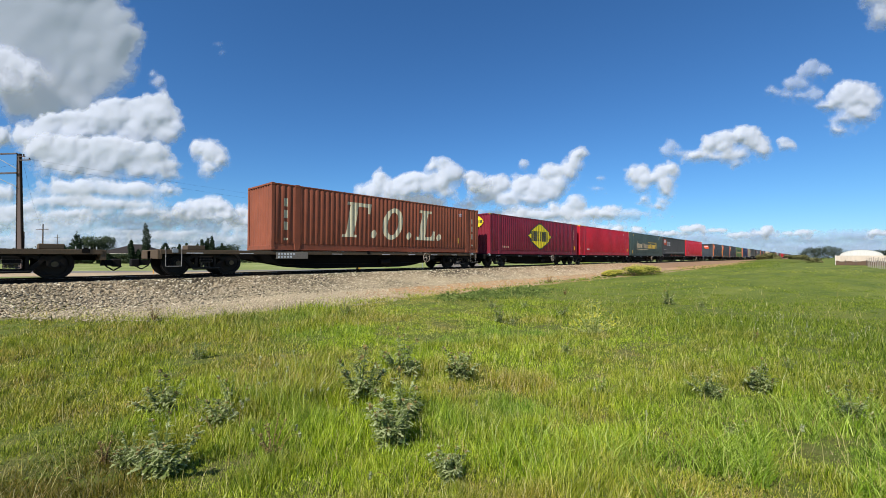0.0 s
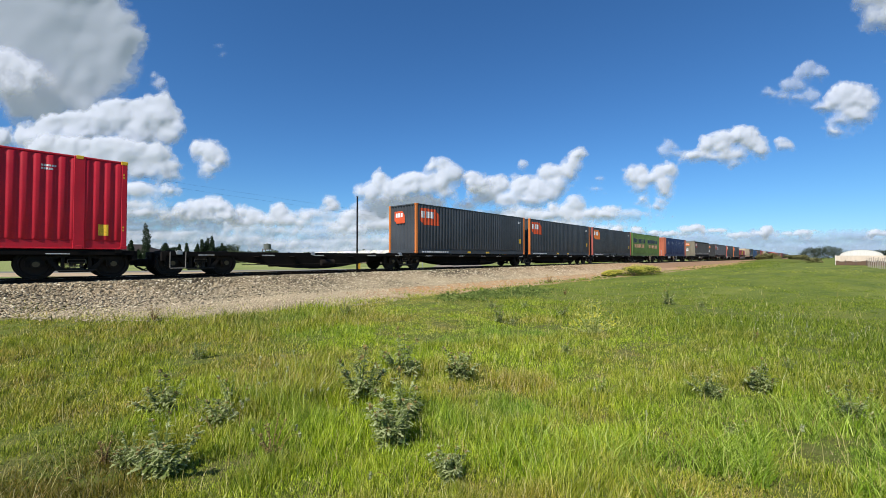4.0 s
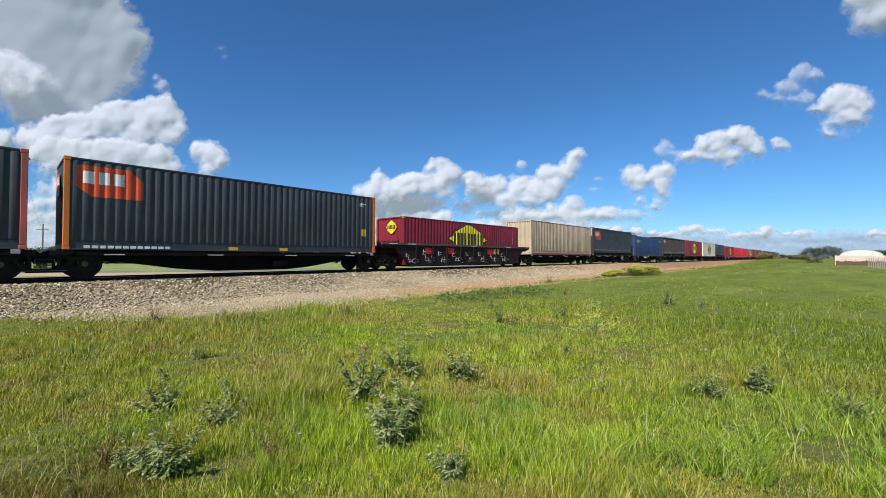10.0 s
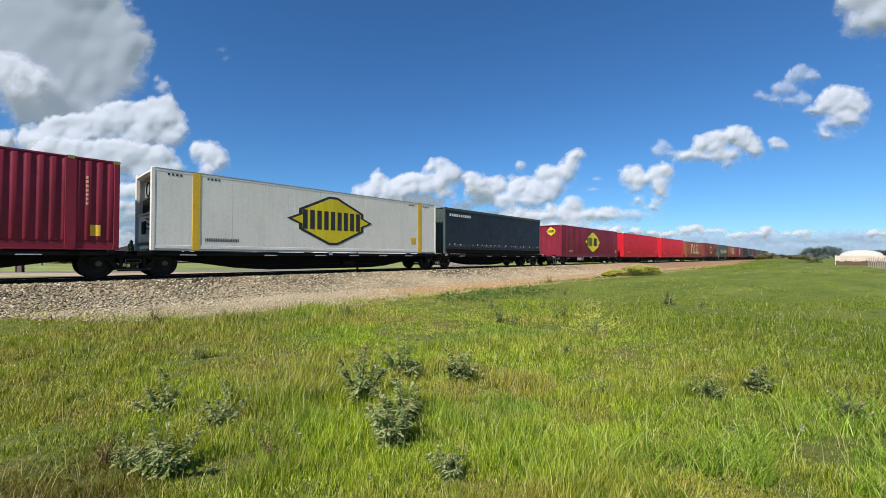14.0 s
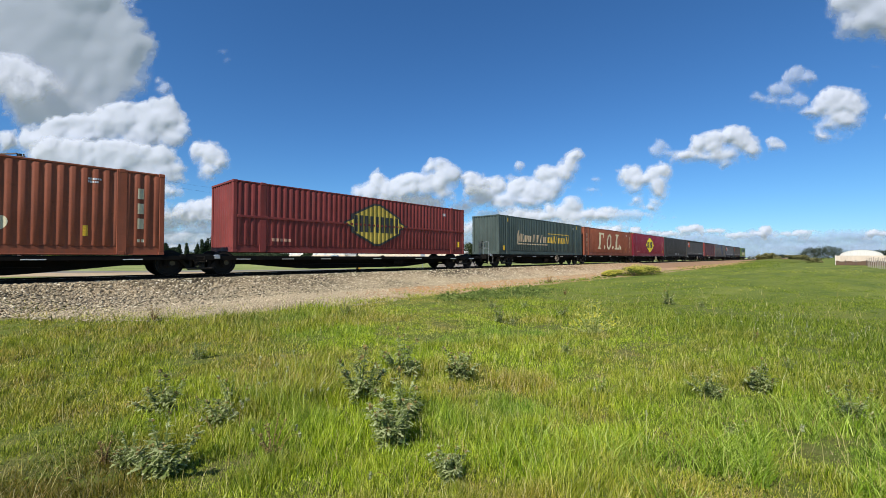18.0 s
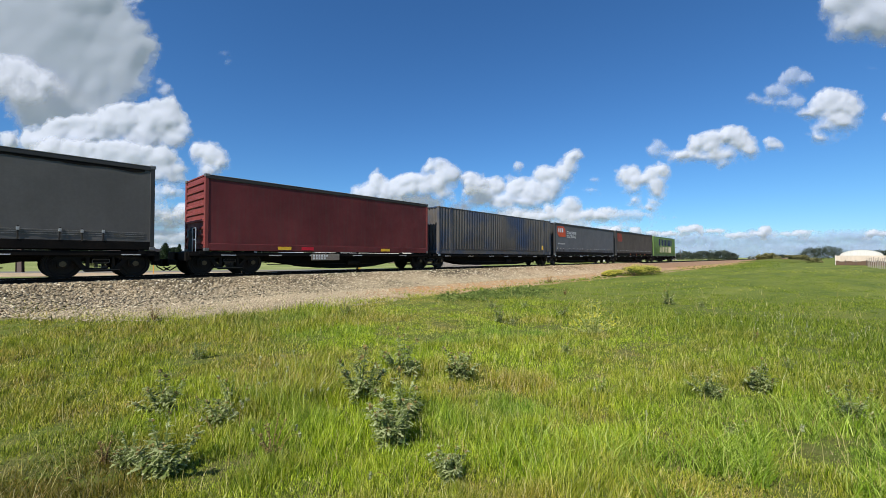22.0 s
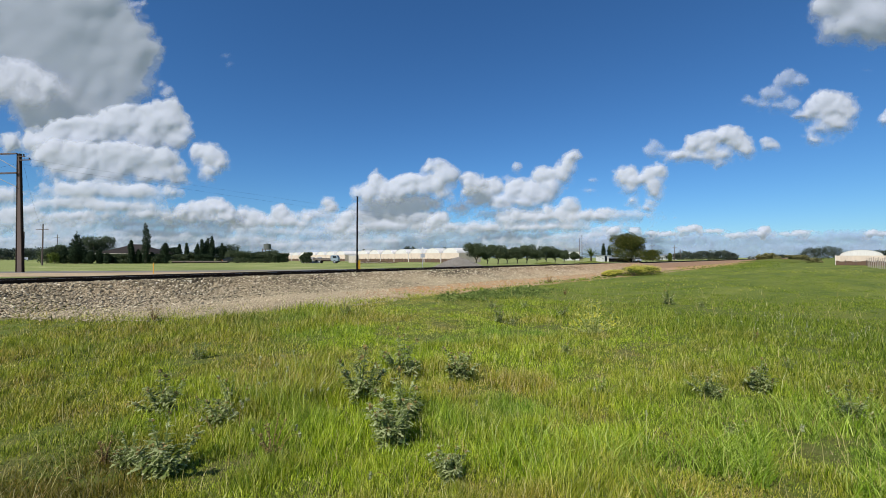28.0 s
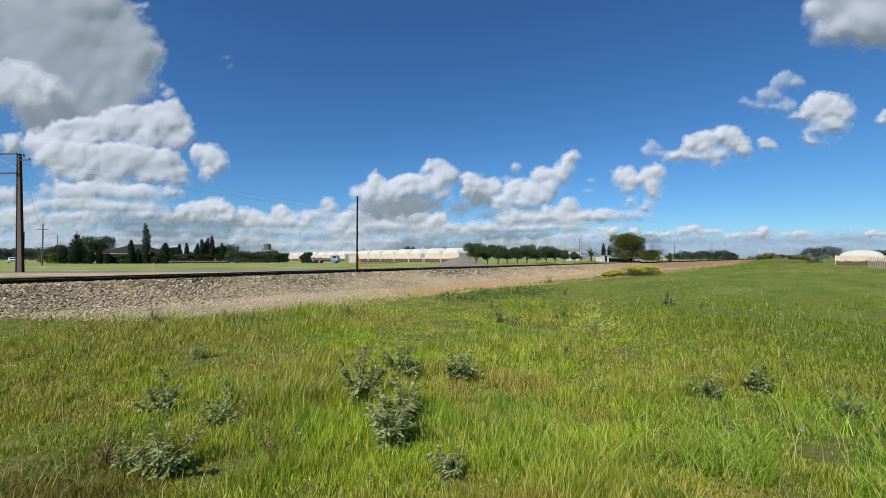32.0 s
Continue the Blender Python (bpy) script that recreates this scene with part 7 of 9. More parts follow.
part("plate", box(bmesh.new(), -0.3, 0.3, -0.05, -0.02, 1.5, 2.0), M_GALV, t)
t = stand_at(thing("water_tank", "round grey water tank on a stand", "water tank"), px(473), 130)
part("tank", rod(bmesh.new(), (0, 0, 4.25), (0, 0, 5.75), 1.15, 18), M_TANK, t)
part("lid", rod(bmesh.new(), (0, 0, 5.75), (0, 0, 6.0), 1.2, 18, 0.1), M_TANK, t)
part("stand", box(bmesh.new(), -1.2, 1.2, -1.2, 1.2, 4.05, 4.25), M_TIMBER, t)
for x in (-1.1, 1.1):
    for y in (-1.1, 1.1):
        part("leg", rod(bmesh.new(), (x, y, 0), (x, y, 4.05), 0.1, 6), M_TIMBER, t)
t = thing("garden_wall", "low brown wall along the garden", "wall")
for i in range(9):
    a, b = spot(px(305 + i * 11), 106), spot(px(315 + i * 11), 106)
    part("wall_panel", rod(bmesh.new(), (*a, 0.3), (*b, 0.3), 0.28, 4), M_WEATHERED_DARK, t)


def vehicle(name, label, u, d, turn, mat, ute=False, van=False):
    v = stand_at(thing(name, label, "car"), u, d, turn)
    L, W = 4.7, 1.8
    body = [(0.0, 0.35), (0.05, 0.85), (1.15, 0.98), (L - 0.1, 0.98), (L, 0.4)]
    bm = prism(bmesh.new(), body, -W / 2, W / 2)
    bmesh.ops.bevel(bm, geom=bm.edges[:], offset=0.05, segments=2, affect="EDGES")
    part("body", bm, mat, v)
    cab = [(1.0, 0.97), (1.75, 1.48), (2.9, 1.5), (3.05, 0.97)] if ute else [(1.0, 0.97), (1.7, 1.5), (3.6, 1.52), (4.5, 0.97)]
    if van:
        cab = [(0.5, 0.97), (1.0, 1.9), (L - 0.1, 1.95), (L - 0.02, 0.97)]
    bm = prism(bmesh.new(), cab, -W / 2 + 0.08, W / 2 - 0.08)
    bmesh.ops.bevel(bm, geom=bm.edges[:], offset=0.05, segments=2, affect="EDGES")
    part("cabin", bm, mat, v)
    for s in (-1, 1):
        q = [(cab[0][0] + 0.3, 1.02), (cab[1][0] + 0.05, cab[1][1] - 0.1), (cab[2][0] - 0.05, cab[2][1] - 0.1), (cab[3][0] - 0.3, 1.02)]
        part("window", prism(bmesh.new(), q, s * (W / 2 - 0.075) - 0.006, s * (W / 2 - 0.075) + 0.006), M_GLASS, v)
        for x in (0.85, L - 0.9):
            w = part("wheel", rod(bmesh.new(), (x, s * (W / 2 - 0.2), 0.33), (x, s * (W / 2 + 0.01), 0.33), 0.33, 18), M_TYRE, v)
            part("rim", rod(bmesh.new(), (x, s * (W / 2), 0.33), (x, s * (W / 2 + 0.02), 0.33), 0.2, 12), M_GALV, w)
    for (a, b), (c, e), k in ((cab[0], cab[1], -0.012), (cab[3], cab[2], 0.012)):
        q0, q1 = (a + (c - a) * 0.14, b + (e - b) * 0.14), (a + (c - a) * 0.86, b + (e - b) * 0.86)
        bm = prism(bmesh.new(), [(q0[0] + k, q0[1] + 0.01), (q1[0] + k, q1[1] + 0.01), (q1[0] - k, q1[1] + 0.01), (q0[0] - k, q0[1] + 0.01)], -W / 2 + 0.2, W / 2 - 0.2)
        part("windscreen" if k < 0 else "rear_window", bm, M_GLASS, v)
    for s in (-1, 1):
        part("headlight", box(bmesh.new(), -0.015, 0.08, s * 0.62 - 0.16, s * 0.62 + 0.16, 0.62, 0.78, 0.02), M_WHITE, v)
        part("tail_light", box(bmesh.new(), L - 0.07, L + 0.012, s * 0.68 - 0.1, s * 0.68 + 0.1, 0.66, 0.84, 0.02), M_ORANGE, v)
    part("grille", box(bmesh.new(), -0.012, 0.1, -0.4, 0.4, 0.5, 0.72, 0.02), M_BLACK, v)
    part("number_plate", box(bmesh.new(), -0.02, 0.05, -0.2, 0.2, 0.38, 0.48), M_YELLOW, v)
    if ute:
        part("tray", box(bmesh.new(), 3.1, L, -W / 2 + 0.03, W / 2 - 0.03, 0.9, 1.2, 0.02), M_GALV, v)
    return v




def flatbed_truck():
    """Small cab-over truck with a drop-sided tray carrying crates."""
    v = stand_at(thing("flatbed_truck", "pale blue flatbed truck loaded with crates beside the greenhouses", "truck"), px(600), 104, math.degrees(YAW) + 88)
    bm = prism(bmesh.new(), [(0.0, 0.55), (0.02, 1.25), (0.35, 2.05), (1.7, 2.1), (1.75, 0.55)], -0.95, 0.95)
    bmesh.ops.bevel(bm, geom=bm.edges[:], offset=0.06, segments=2, affect="EDGES")
    cab = part("cab", bm, M_CAB_BLUE, v)
    part("windscreen", prism(bmesh.new(), [(0.03, 1.32), (0.30, 1.94), (0.33, 1.94), (0.06, 1.32)], -0.8, 0.8), M_GLASS, cab)
    for s in (-1, 1):
        part("side_window", prism(bmesh.new(), [(0.3, 1.32), (0.5, 1.9), (1.35, 1.92), (1.35, 1.32)], s * 0.952 - 0.006, s * 0.952 + 0.006), M_GLASS, cab)
        part("headlight", box(bmesh.new(), -0.02, 0.05, s * 0.65 - 0.14, s * 0.65 + 0.14, 0.75, 0.95, 0.02), M_WHITE, cab)
        part("tray_side", box(bmesh.new(), 1.9, 6.4, s * 1.03 - 0.025, s * 1.03 + 0.025, 0.95, 1.3), M_WEATHERED_DARK, v)
        for x in (0.9, 4.8):
            w = part("wheel", rod(bmesh.new(), (x, s * 0.7, 0.4), (x, s * 0.96, 0.4), 0.4, 18), M_TYRE, v)
            part("rim", rod(bmesh.new(), (x, s * 0.95, 0.4), (x, s * 0.97, 0.4), 0.22, 12), M_GALV, w)
    part("bumper", box(bmesh.new(), -0.08, 0.05, -0.95, 0.95, 0.42, 0.58, 0.02), M_BLACK, v)
    part("chassis", box(bmesh.new(), 1.2, 6.2, -0.4, 0.4, 0.5, 0.75), M_BLACK, v)
    part("tray", box(bmesh.new(), 1.9, 6.4, -1.03, 1.03, 0.82, 0.95), M_WEATHERED, v)
    part("headboard", box(bmesh.new(), 1.86, 1.92, -1.03, 1.03, 0.9, 1.95), M_GALV, v)


flatbed_truck()
vehicle("parked_car", "dark car parked among the trees", px(468), 112, 10, M_CAR_DARK)
vehicle("parked_car", "dark car parked behind the shrubs", px(427), 112, 170, M_CAR_DARK)
vehicle("parked_car", "silver car parked under the shade tree", px(1130), 128, 30, M_CAR_SILVER)
t = stand_at(thing("crate_stack", "stack of grey-blue crates beside a white bin", "crates"), px(556), 107, math.degrees(YAW) - 90)
for i in range(4):
    part("crate", box(bmesh.new(), -2.0 + i * 1.0, -1.05 + i * 1.0, -0.5, 0.5, 0, 1.25 + 0.3 * (i % 2), 0.02), M_GALV if i % 2 else M_WEATHERED, t)
part("bin", box(bmesh.new(), -3.2, -2.2, -0.5, 0.5, 0, 1.6, 0.04), M_WHITE, t)
t = stand_at(thing("shed", "low white shed beside the cypress", "shed"), px(1073), 150, math.degrees(YAW) - 75)
part("wall", box(bmesh.new(), -3.0, 3.0, -2, 2, 0, 2.15), M_WHITE, t)
part("roof", box(bmesh.new(), -3.2, 3.2, -2.2, 2.2, 2.15, 2.3), M_GALV, t)
part("door", box(bmesh.new(), -2.2, -1.2, -2.04, -1.99, 0, 2.0), M_GLASS, t)
for x, d, w, h in ((1177, 260, 9, 3.2), (1186, 270, 7, 4.0), (1334, 420, 9, 2.6), (1395, 430, 12, 4.0), (1105, 136, 9, 1.6), (1011, 205, 7, 6.0)):
    t = stand_at(thing("far_building", "small pale farm building in the distance", "building", "distant buildings"), px(x), d, math.degrees(YAW) - 90)
    part("wall", box(bmesh.new(), -w / 2, w / 2, -2, 2, 0, h * 0.75), M_WHITE if x != 1105 else M_BLACK, t)
    bm = prism(bmesh.new(), [(-w / 2 - 0.3, h * 0.75), (w / 2 + 0.3, h * 0.75), (w / 2 * 0.9, h), (-w / 2 * 0.9, h)], -2.3, 2.3)
    part("roof", bm, M_GALV, t)
    for q in (-0.3, 0.0, 0.3):
        part("window", box(bmesh.new(), q * w - 0.4, q * w + 0.4, -2.05, -1.98, 0.8, h * 0.55), M_GLASS, t)

MOVING_CAR = vehicle("white_car", "white car driving on the far road", px(44), 165, 0, M_CAR_WHITE)


# ---- field: grass, weeds, thistles ----
def grass_material():
    m, nt, ns, ls, out = nodes_of("grass_blades")
    g = nt.nodes.new("ShaderNodeNewGeometry")
    v = coords(nt)
    r = g.outputs["Random Per Island"]
    lush = ramp(nt, r, [(0.0, (0.053, 0.111, 0.007)), (0.4, (0.351, 0.474, 0.021)), (0.8, (0.632, 0.725, 0.058)), (0.96, (0.772, 0.796, 0.164)), (1.0, (0.900, 0.900, 0.468))]).outputs["Color"]
    dry = ramp(nt, r, [(0.0, (0.082, 0.088, 0.012)), (0.4, (0.421, 0.433, 0.041)), (0.75, (0.655, 0.491, 0.117)), (1.0, (0.866, 0.702, 0.374))]).outputs["Color"]
    blue = ramp(nt, r, [(0.0, (0.082, 0.181, 0.021)), (0.5, (0.211, 0.374, 0.053)), (1.0, (0.445, 0.585, 0.129))]).outputs["Color"]
    c = mixc(nt, ramp(nt, noise_at(nt, v, 0.55, 5, 0.65), [(0.42, (0, 0, 0)), (0.60, (1, 1, 1))]).outputs["Color"], lush, dry)
    c = mixc(nt, ramp(nt, noise_at(nt, v, 0.33, 4, 0.6), [(0.52, (0, 0, 0)), (0.66, (0.8,) * 3)]).outputs["Color"], c, blue)
    # deeper green farther along the line, less so towards the track
    sep = nt.nodes.new("ShaderNodeSeparateXYZ")
    ls.new(v, sep.inputs[0])

    def along(k):
        a = nt.nodes.new("ShaderNodeMath")
        a.operation, a.inputs[1].default_value = "MULTIPLY_ADD", k
        ls.new(sep.outputs["Y"], a.inputs[0])
        ls.new(sep.outputs["X"], a.inputs[2])
        return a.outputs[0]
    far = put(nt, "ShaderNodeMapRange")
    far.inputs["From Min"].default_value, far.inputs["From Max"].default_value = 2.0, 10.5
    ls.new(along(-0.8), far.inputs["Value"])
    deep = ramp(nt, r, [(0.0, (0.050, 0.10, 0.007)), (0.5, (0.19, 0.255, 0.018)), (0.95, (0.355, 0.415, 0.052)), (1.0, (0.55, 0.55, 0.19))]).outputs["Color"]
    c = mixc(nt, ramp(nt, far.outputs["Result"], [(0.0, (0.10,) * 3), (1.0, (0.9,) * 3)]).outputs["Color"], c, deep)
    # duller, browner blades towards the head of the train
    worn = put(nt, "ShaderNodeMapRange")
    worn.inputs["From Min"].default_value, worn.inputs["From Max"].default_value = -2.0, -6.0
    ls.new(along(-1.0), worn.inputs["Value"])
    dull = ramp(nt, r, [(0.0, (0.064, 0.064, 0.009)), (0.5, (0.339, 0.322, 0.033)), (0.85, (0.526, 0.363, 0.094)), (1.0, (0.655, 0.538, 0.257))]).outputs["Color"]
    c = mixc(nt, ramp(nt, worn.outputs["Result"], [(0.0, (0,) * 3), (1.0, (0.42,) * 3)]).outputs["Color"], c, dull)
    # a darker, browner patch close by, with brown stems
    off = nt.nodes.new("ShaderNodeVectorMath")
    off.operation, off.inputs[1].default_value = "DISTANCE", (*spot(-0.98, 2.55), 0.0)
    ls.new(v, off.inputs[0])
    patch = ramp(nt, off.outputs["Value"], [(0.45, (0.85,) * 3), (1.0, (0,) * 3)]).outputs["Color"]
    c = mixc(nt, patch, c, ramp(nt, r, [(0.0, (0.047, 0.041, 0.009)), (0.5, (0.199, 0.175, 0.026)), (0.85, (0.316, 0.199, 0.064)), (1.0, (0.538, 0.445, 0.234))]).outputs["Color"])
    # tufts differ from one another in age and colour
    c = mixc(nt, ramp(nt, noise_at(nt, v, 4.2, 5, 0.7), [(0.36, (0.6,) * 3), (0.52, (0, 0, 0))]).outputs["Color"], c, mixc(nt, 1.0, c, (0.42, 0.50, 0.45), "MULTIPLY"))
    c = mixc(nt, ramp(nt, noise_at(nt, v, 2.7, 5, 0.7), [(0.52, (0, 0, 0)), (0.68, (0.75,) * 3)]).outputs["Color"], c, mixc(nt, 1.0, c, (1.35, 1.28, 1.2), "MULTIPLY"))
    d = put(nt, "ShaderNodeBsdfPrincipled", Roughness=0.42, Specular_IOR_Level=0.32)
    t = nt.nodes.new("ShaderNodeBsdfTranslucent")
    ls.new(c, d.inputs["Base Color"])
    ls.new(c, t.inputs["Color"])
    mx = put(nt, "ShaderNodeMixShader", Fac=0.42)
    ls.new(d.outputs["BSDF"], mx.inputs[1])
    ls.new(t.outputs["BSDF"], mx.inputs[2])
    ls.new(mx.outputs["Shader"], out.inputs["Surface"])
    return m


M_GRASS = grass_material()
L_WEED = leafy("weed_leaves", (0.10, 0.14, 0.015), (0.19, 0.25, 0.03), (0.30, 0.34, 0.07), 0.3)


def blades(x, y, h, w, rng, lean=0.28):
    """Bent tapering blades, three triangles each."""
    n = len(x)
    a = rng.random(n) * 6.283
    b = rng.random(n) * 6.283
    wx, wy = np.cos(a) * w, np.sin(a) * w
    k = lean * (0.3 + rng.random(n))
    bx, by = np.cos(b) * h * k + 0.05 * h, np.sin(b) * h * k - 0.02 * h
    z = ground_z(x, y) - 0.01
    base = np.stack([x, y, z], 1)
    up = np.stack([np.zeros(n), np.zeros(n), h], 1)
    bend = np.stack([bx, by, -0.25 * h * k], 1)
    wid = np.stack([wx, wy, np.zeros(n)], 1)
    mid = base + 0.55 * up + 0.32 * bend
    tip = base + up + bend
    v = np.stack([base - wid, base + wid, mid + wid * 0.75, mid - wid * 0.75, tip], 1).reshape(-1, 3)
    i = (np.arange(n) * 5)[:, None]
    t = np.concatenate([i + np.array([[0, 1, 2]]), i + np.array([[0, 2, 3]]), i + np.array([[3, 2, 4]])])
    return v, t


def scatter(n, r0, r1, rng, half=53.0):
    r = r0 * (r1 / r0) ** rng.random(n)
    a = YAW + np.radians(rng.uniform(-half, half, n))
    return r * np.cos(a), r * np.sin(a), r


BARE = [(0.484, 3.78, 0.28), (0.93, 3.12, 0.20), (0.12, 2.76, 0.24), (-0.17, 3.2, 0.26), (-0.52, 2.95, 0.30), (0.43, 7.3, 0.25), (-0.86, 2.75, 0.3), (0.55, 2.9, 0.16), (-0.3, 2.6, 0.25)]


def bareness(x, y):
    """How worn the sward is: broad drifts and a few trodden patches near the viewpoint."""
    out = np.clip((fbm(x * 1.3, y * 1.3, 4, 31) - 0.60) / 0.10, 0, 1) * np.clip((7.5 - np.hypot(x, y)) / 3, 0, 1) * 0.5
    wob = fbm(x * 3.1, y * 3.1, 3, 35)
    for u, d, r in BARE:
        cx, cy = spot(u, d)
        out = np.maximum(out, 0.62 * np.clip(1.5 - np.hypot(x - cx, y - cy) / (r * (0.15 + 0.8 * wob)), 0, 1))
    return out


def make_grass():
    rng = np.random.default_rng(11)
    x, y, r = scatter(1060000, 1.9, 62.0, rng)
    bare = bareness(x, y)
    keep = (y < edge_y(x) + rng.normal(0, 0.22, len(x))) & (rng.random(len(x)) < 1.0 - 0.9 * bare) & (y > -60)
    x, y, r, bare = x[keep], y[keep], r[keep], bare[keep]
    tall = np.clip((fbm(x * 0.5 + 40, y * 0.5, 4, 22) - 0.32) * 2.2, 0, 1)
    h = 0.05 + 0.15 * tall
    h = h * (0.45 + 1.0 * rng.random(len(x)) ** 1.4)
    h *= np.where(rng.random(len(x)) < 0.05, 1.6, 1.0) * np.clip(1.08 - r / 24, 0.22, 1)
    h *= np.clip(2.5 * fbm(x * 3.2, y * 3.2, 3, 77) - 0.28, 0.42, 1.8)
    h *= 1.0 - 0.5 * bare
    h *= 1.0 + 1.1 * np.clip(1.0 - (edge_y(x) - y) / 1.8, 0, 1) * np.clip((10 - x) / 3, 0, 1)
    w = 0.0011 + 0.00048 * r * (0.5 + 0.9 * rng.random(len(x)))
    near = r < 13
    v, t = blades(x[near], y[near], h[near], w[near], rng, 0.42)
    vf, tf = blades(x[~near], y[~near], h[~near], w[~near] * 1.15, rng)
    # beyond a dozen steps one tapering triangle a blade is enough
    keep3 = vf.reshape(-1, 5, 3)[:, [0, 1, 4]].reshape(-1, 3)
    v, t = np.concatenate([v, keep3]), np.concatenate([t, len(v) + np.arange(len(keep3)).reshape(-1, 3)])
    tagged(new("grass", tris_mesh("grass", v, t, M_GRASS)), "uneven green and yellowing meadow grass", "grass", kind="stuff")
    # stray tufts on the stony strip and along the far side of the line
    x = rng.uniform(-8, 60, 9000) ** 1.0
    y = edge_y(x) + np.abs(rng.normal(0, 0.55, len(x)))
    keep = fbm(x * 1.4, y * 1.4, 3, 44) > 0.5
    x, y = x[keep], y[keep]
    h = 0.05 + 0.10 * rng.random(len(x))
    v, t = blades(x, y, h, 0.006 + 0.0006 * np.abs(x), rng, 0.7)
    x2 = rng.uniform(-12, 160, 9000)
    y2 = rng.choice([24.4, 25.2, 26.0], len(x2)) + rng.normal(0, 1.3, len(x2))
    v2, t2 = blades(x2, y2, 0.10 + 0.16 * rng.random(len(x2)), 0.03 + 0.0003 * np.abs(x2), rng, 0.5)
    x4 = rng.uniform(-6, 9, 12000)
    y4 = edge_y(x4) + 2.2 * rng.random(12000) ** 3.0
    k4 = fbm(x4 * 1.1, y4 * 1.5, 3, 47) > 0.47
    x4, y4 = x4[k4], y4[k4]
    v4, t4 = blades(x4, y4, 0.05 + 0.13 * rng.random(len(x4)), 0.004 + 0 * x4, rng, 0.7)
    v4[:, 2] += np.repeat(np.maximum(bed_z(y4) - ground_z(x4, y4), 0), 5)
    tagged(new("thin_grass", tris_mesh("thin_grass", v4, t4, M_GRASS)), "thin dry grass growing through the gravel at the foot of the bed", "grass", kind="stuff")
    x3 = rng.uniform(60, 150, 2500)
    y3 = rng.normal(9.0, 2.6, 2500)
    v3, t3 = blades(x3, y3, 0.15 + 0.2 * rng.random(2500) * fbm(x3 * 0.3, y3 * 0.5, 3, 5), 0.05 + 0 * x3, rng, 0.6)
    tagged(new("dry_grass", tris_mesh("dry_grass", v3, t3, L_WEED)), "tufts of dry olive grass beside the far line", "grass", kind="stuff")
    tagged(new("verge_grass", tris_mesh("verge_grass", np.concatenate([v, v2]), np.concatenate([t, t2 + len(v)]), M_GRASS)), "sparse tufts of grass on the stony verges", "grass", kind="stuff")


make_grass()


def make_side_grass():
    """The same meadow behind and beside the camera, thinner."""
    rng = np.random.default_rng(13)
    n = 130000
    r = 0.25 + 34 * rng.random(n) ** 1.6
    a = rng.random(n) * 6.283
    off = np.abs((a - YAW + math.pi) % (2 * math.pi) - math.pi)
    x, y = r * np.cos(a), r * np.sin(a)
    keep = ((off > math.radians(52)) | (r < 2.0)) & (y < edge_y(x))
    x, y, r = x[keep], y[keep], r[keep]
    h = (0.05 + 0.11 * fbm(x * 0.5 + 40, y * 0.5, 4, 22)) * (0.6 + 0.8 * rng.random(len(x)))
    v, t = blades(x, y, h, 0.004 + 0.0009 * r, rng)
    tagged(new("side_grass", tris_mesh("side_grass", v, t, M_GRASS)), "uneven green meadow grass around the viewpoint", "grass", kind="stuff")
    # lush taller clumps in a moist hollow
    gx, gy = [], []
    for u, d, sd, k in ((1.0, 2.75, 0.30, 2600), (0.78, 2.85, 0.26, 2200), (0.62, 2.62, 0.20, 1500), (0.90, 3.25, 0.28, 1500), (0.46, 2.95, 0.20, 900), (1.05, 3.7, 0.35, 1200), (0.22, 3.1, 0.22, 700)):
        cx, cy = spot(u, d)
        gx.append(cx + rng.normal(0, sd, k))
        gy.append(cy + rng.normal(0, sd, k))
    x, y = np.concatenate(gx), np.concatenate(gy)
    keep = (fbm(x * 2.6, y * 2.6, 3, 90) > 0.42) & (np.hypot(x, y) > 2.2) & (rng.random(len(x)) > bareness(x, y))
    x, y = x[keep], y[keep]
    v, t = blades(x, y, 0.10 + 0.20 * rng.random(len(x)) ** 1.3, 0.0022 + 0.0026 * rng.random(len(x)) ** 2, rng, 0.85)
    tagged(new("lush_grass", tris_mesh("lush_grass", v, t, L_LUSH)), "lush bright green clump of taller grass", "grass", kind="stuff")


L_LUSH = leafy("lush_grass_blades", (0.11, 0.19, 0.012), (0.34, 0.48, 0.035), (0.70, 0.78, 0.20), 0.4, 0.4)
make_side_grass()


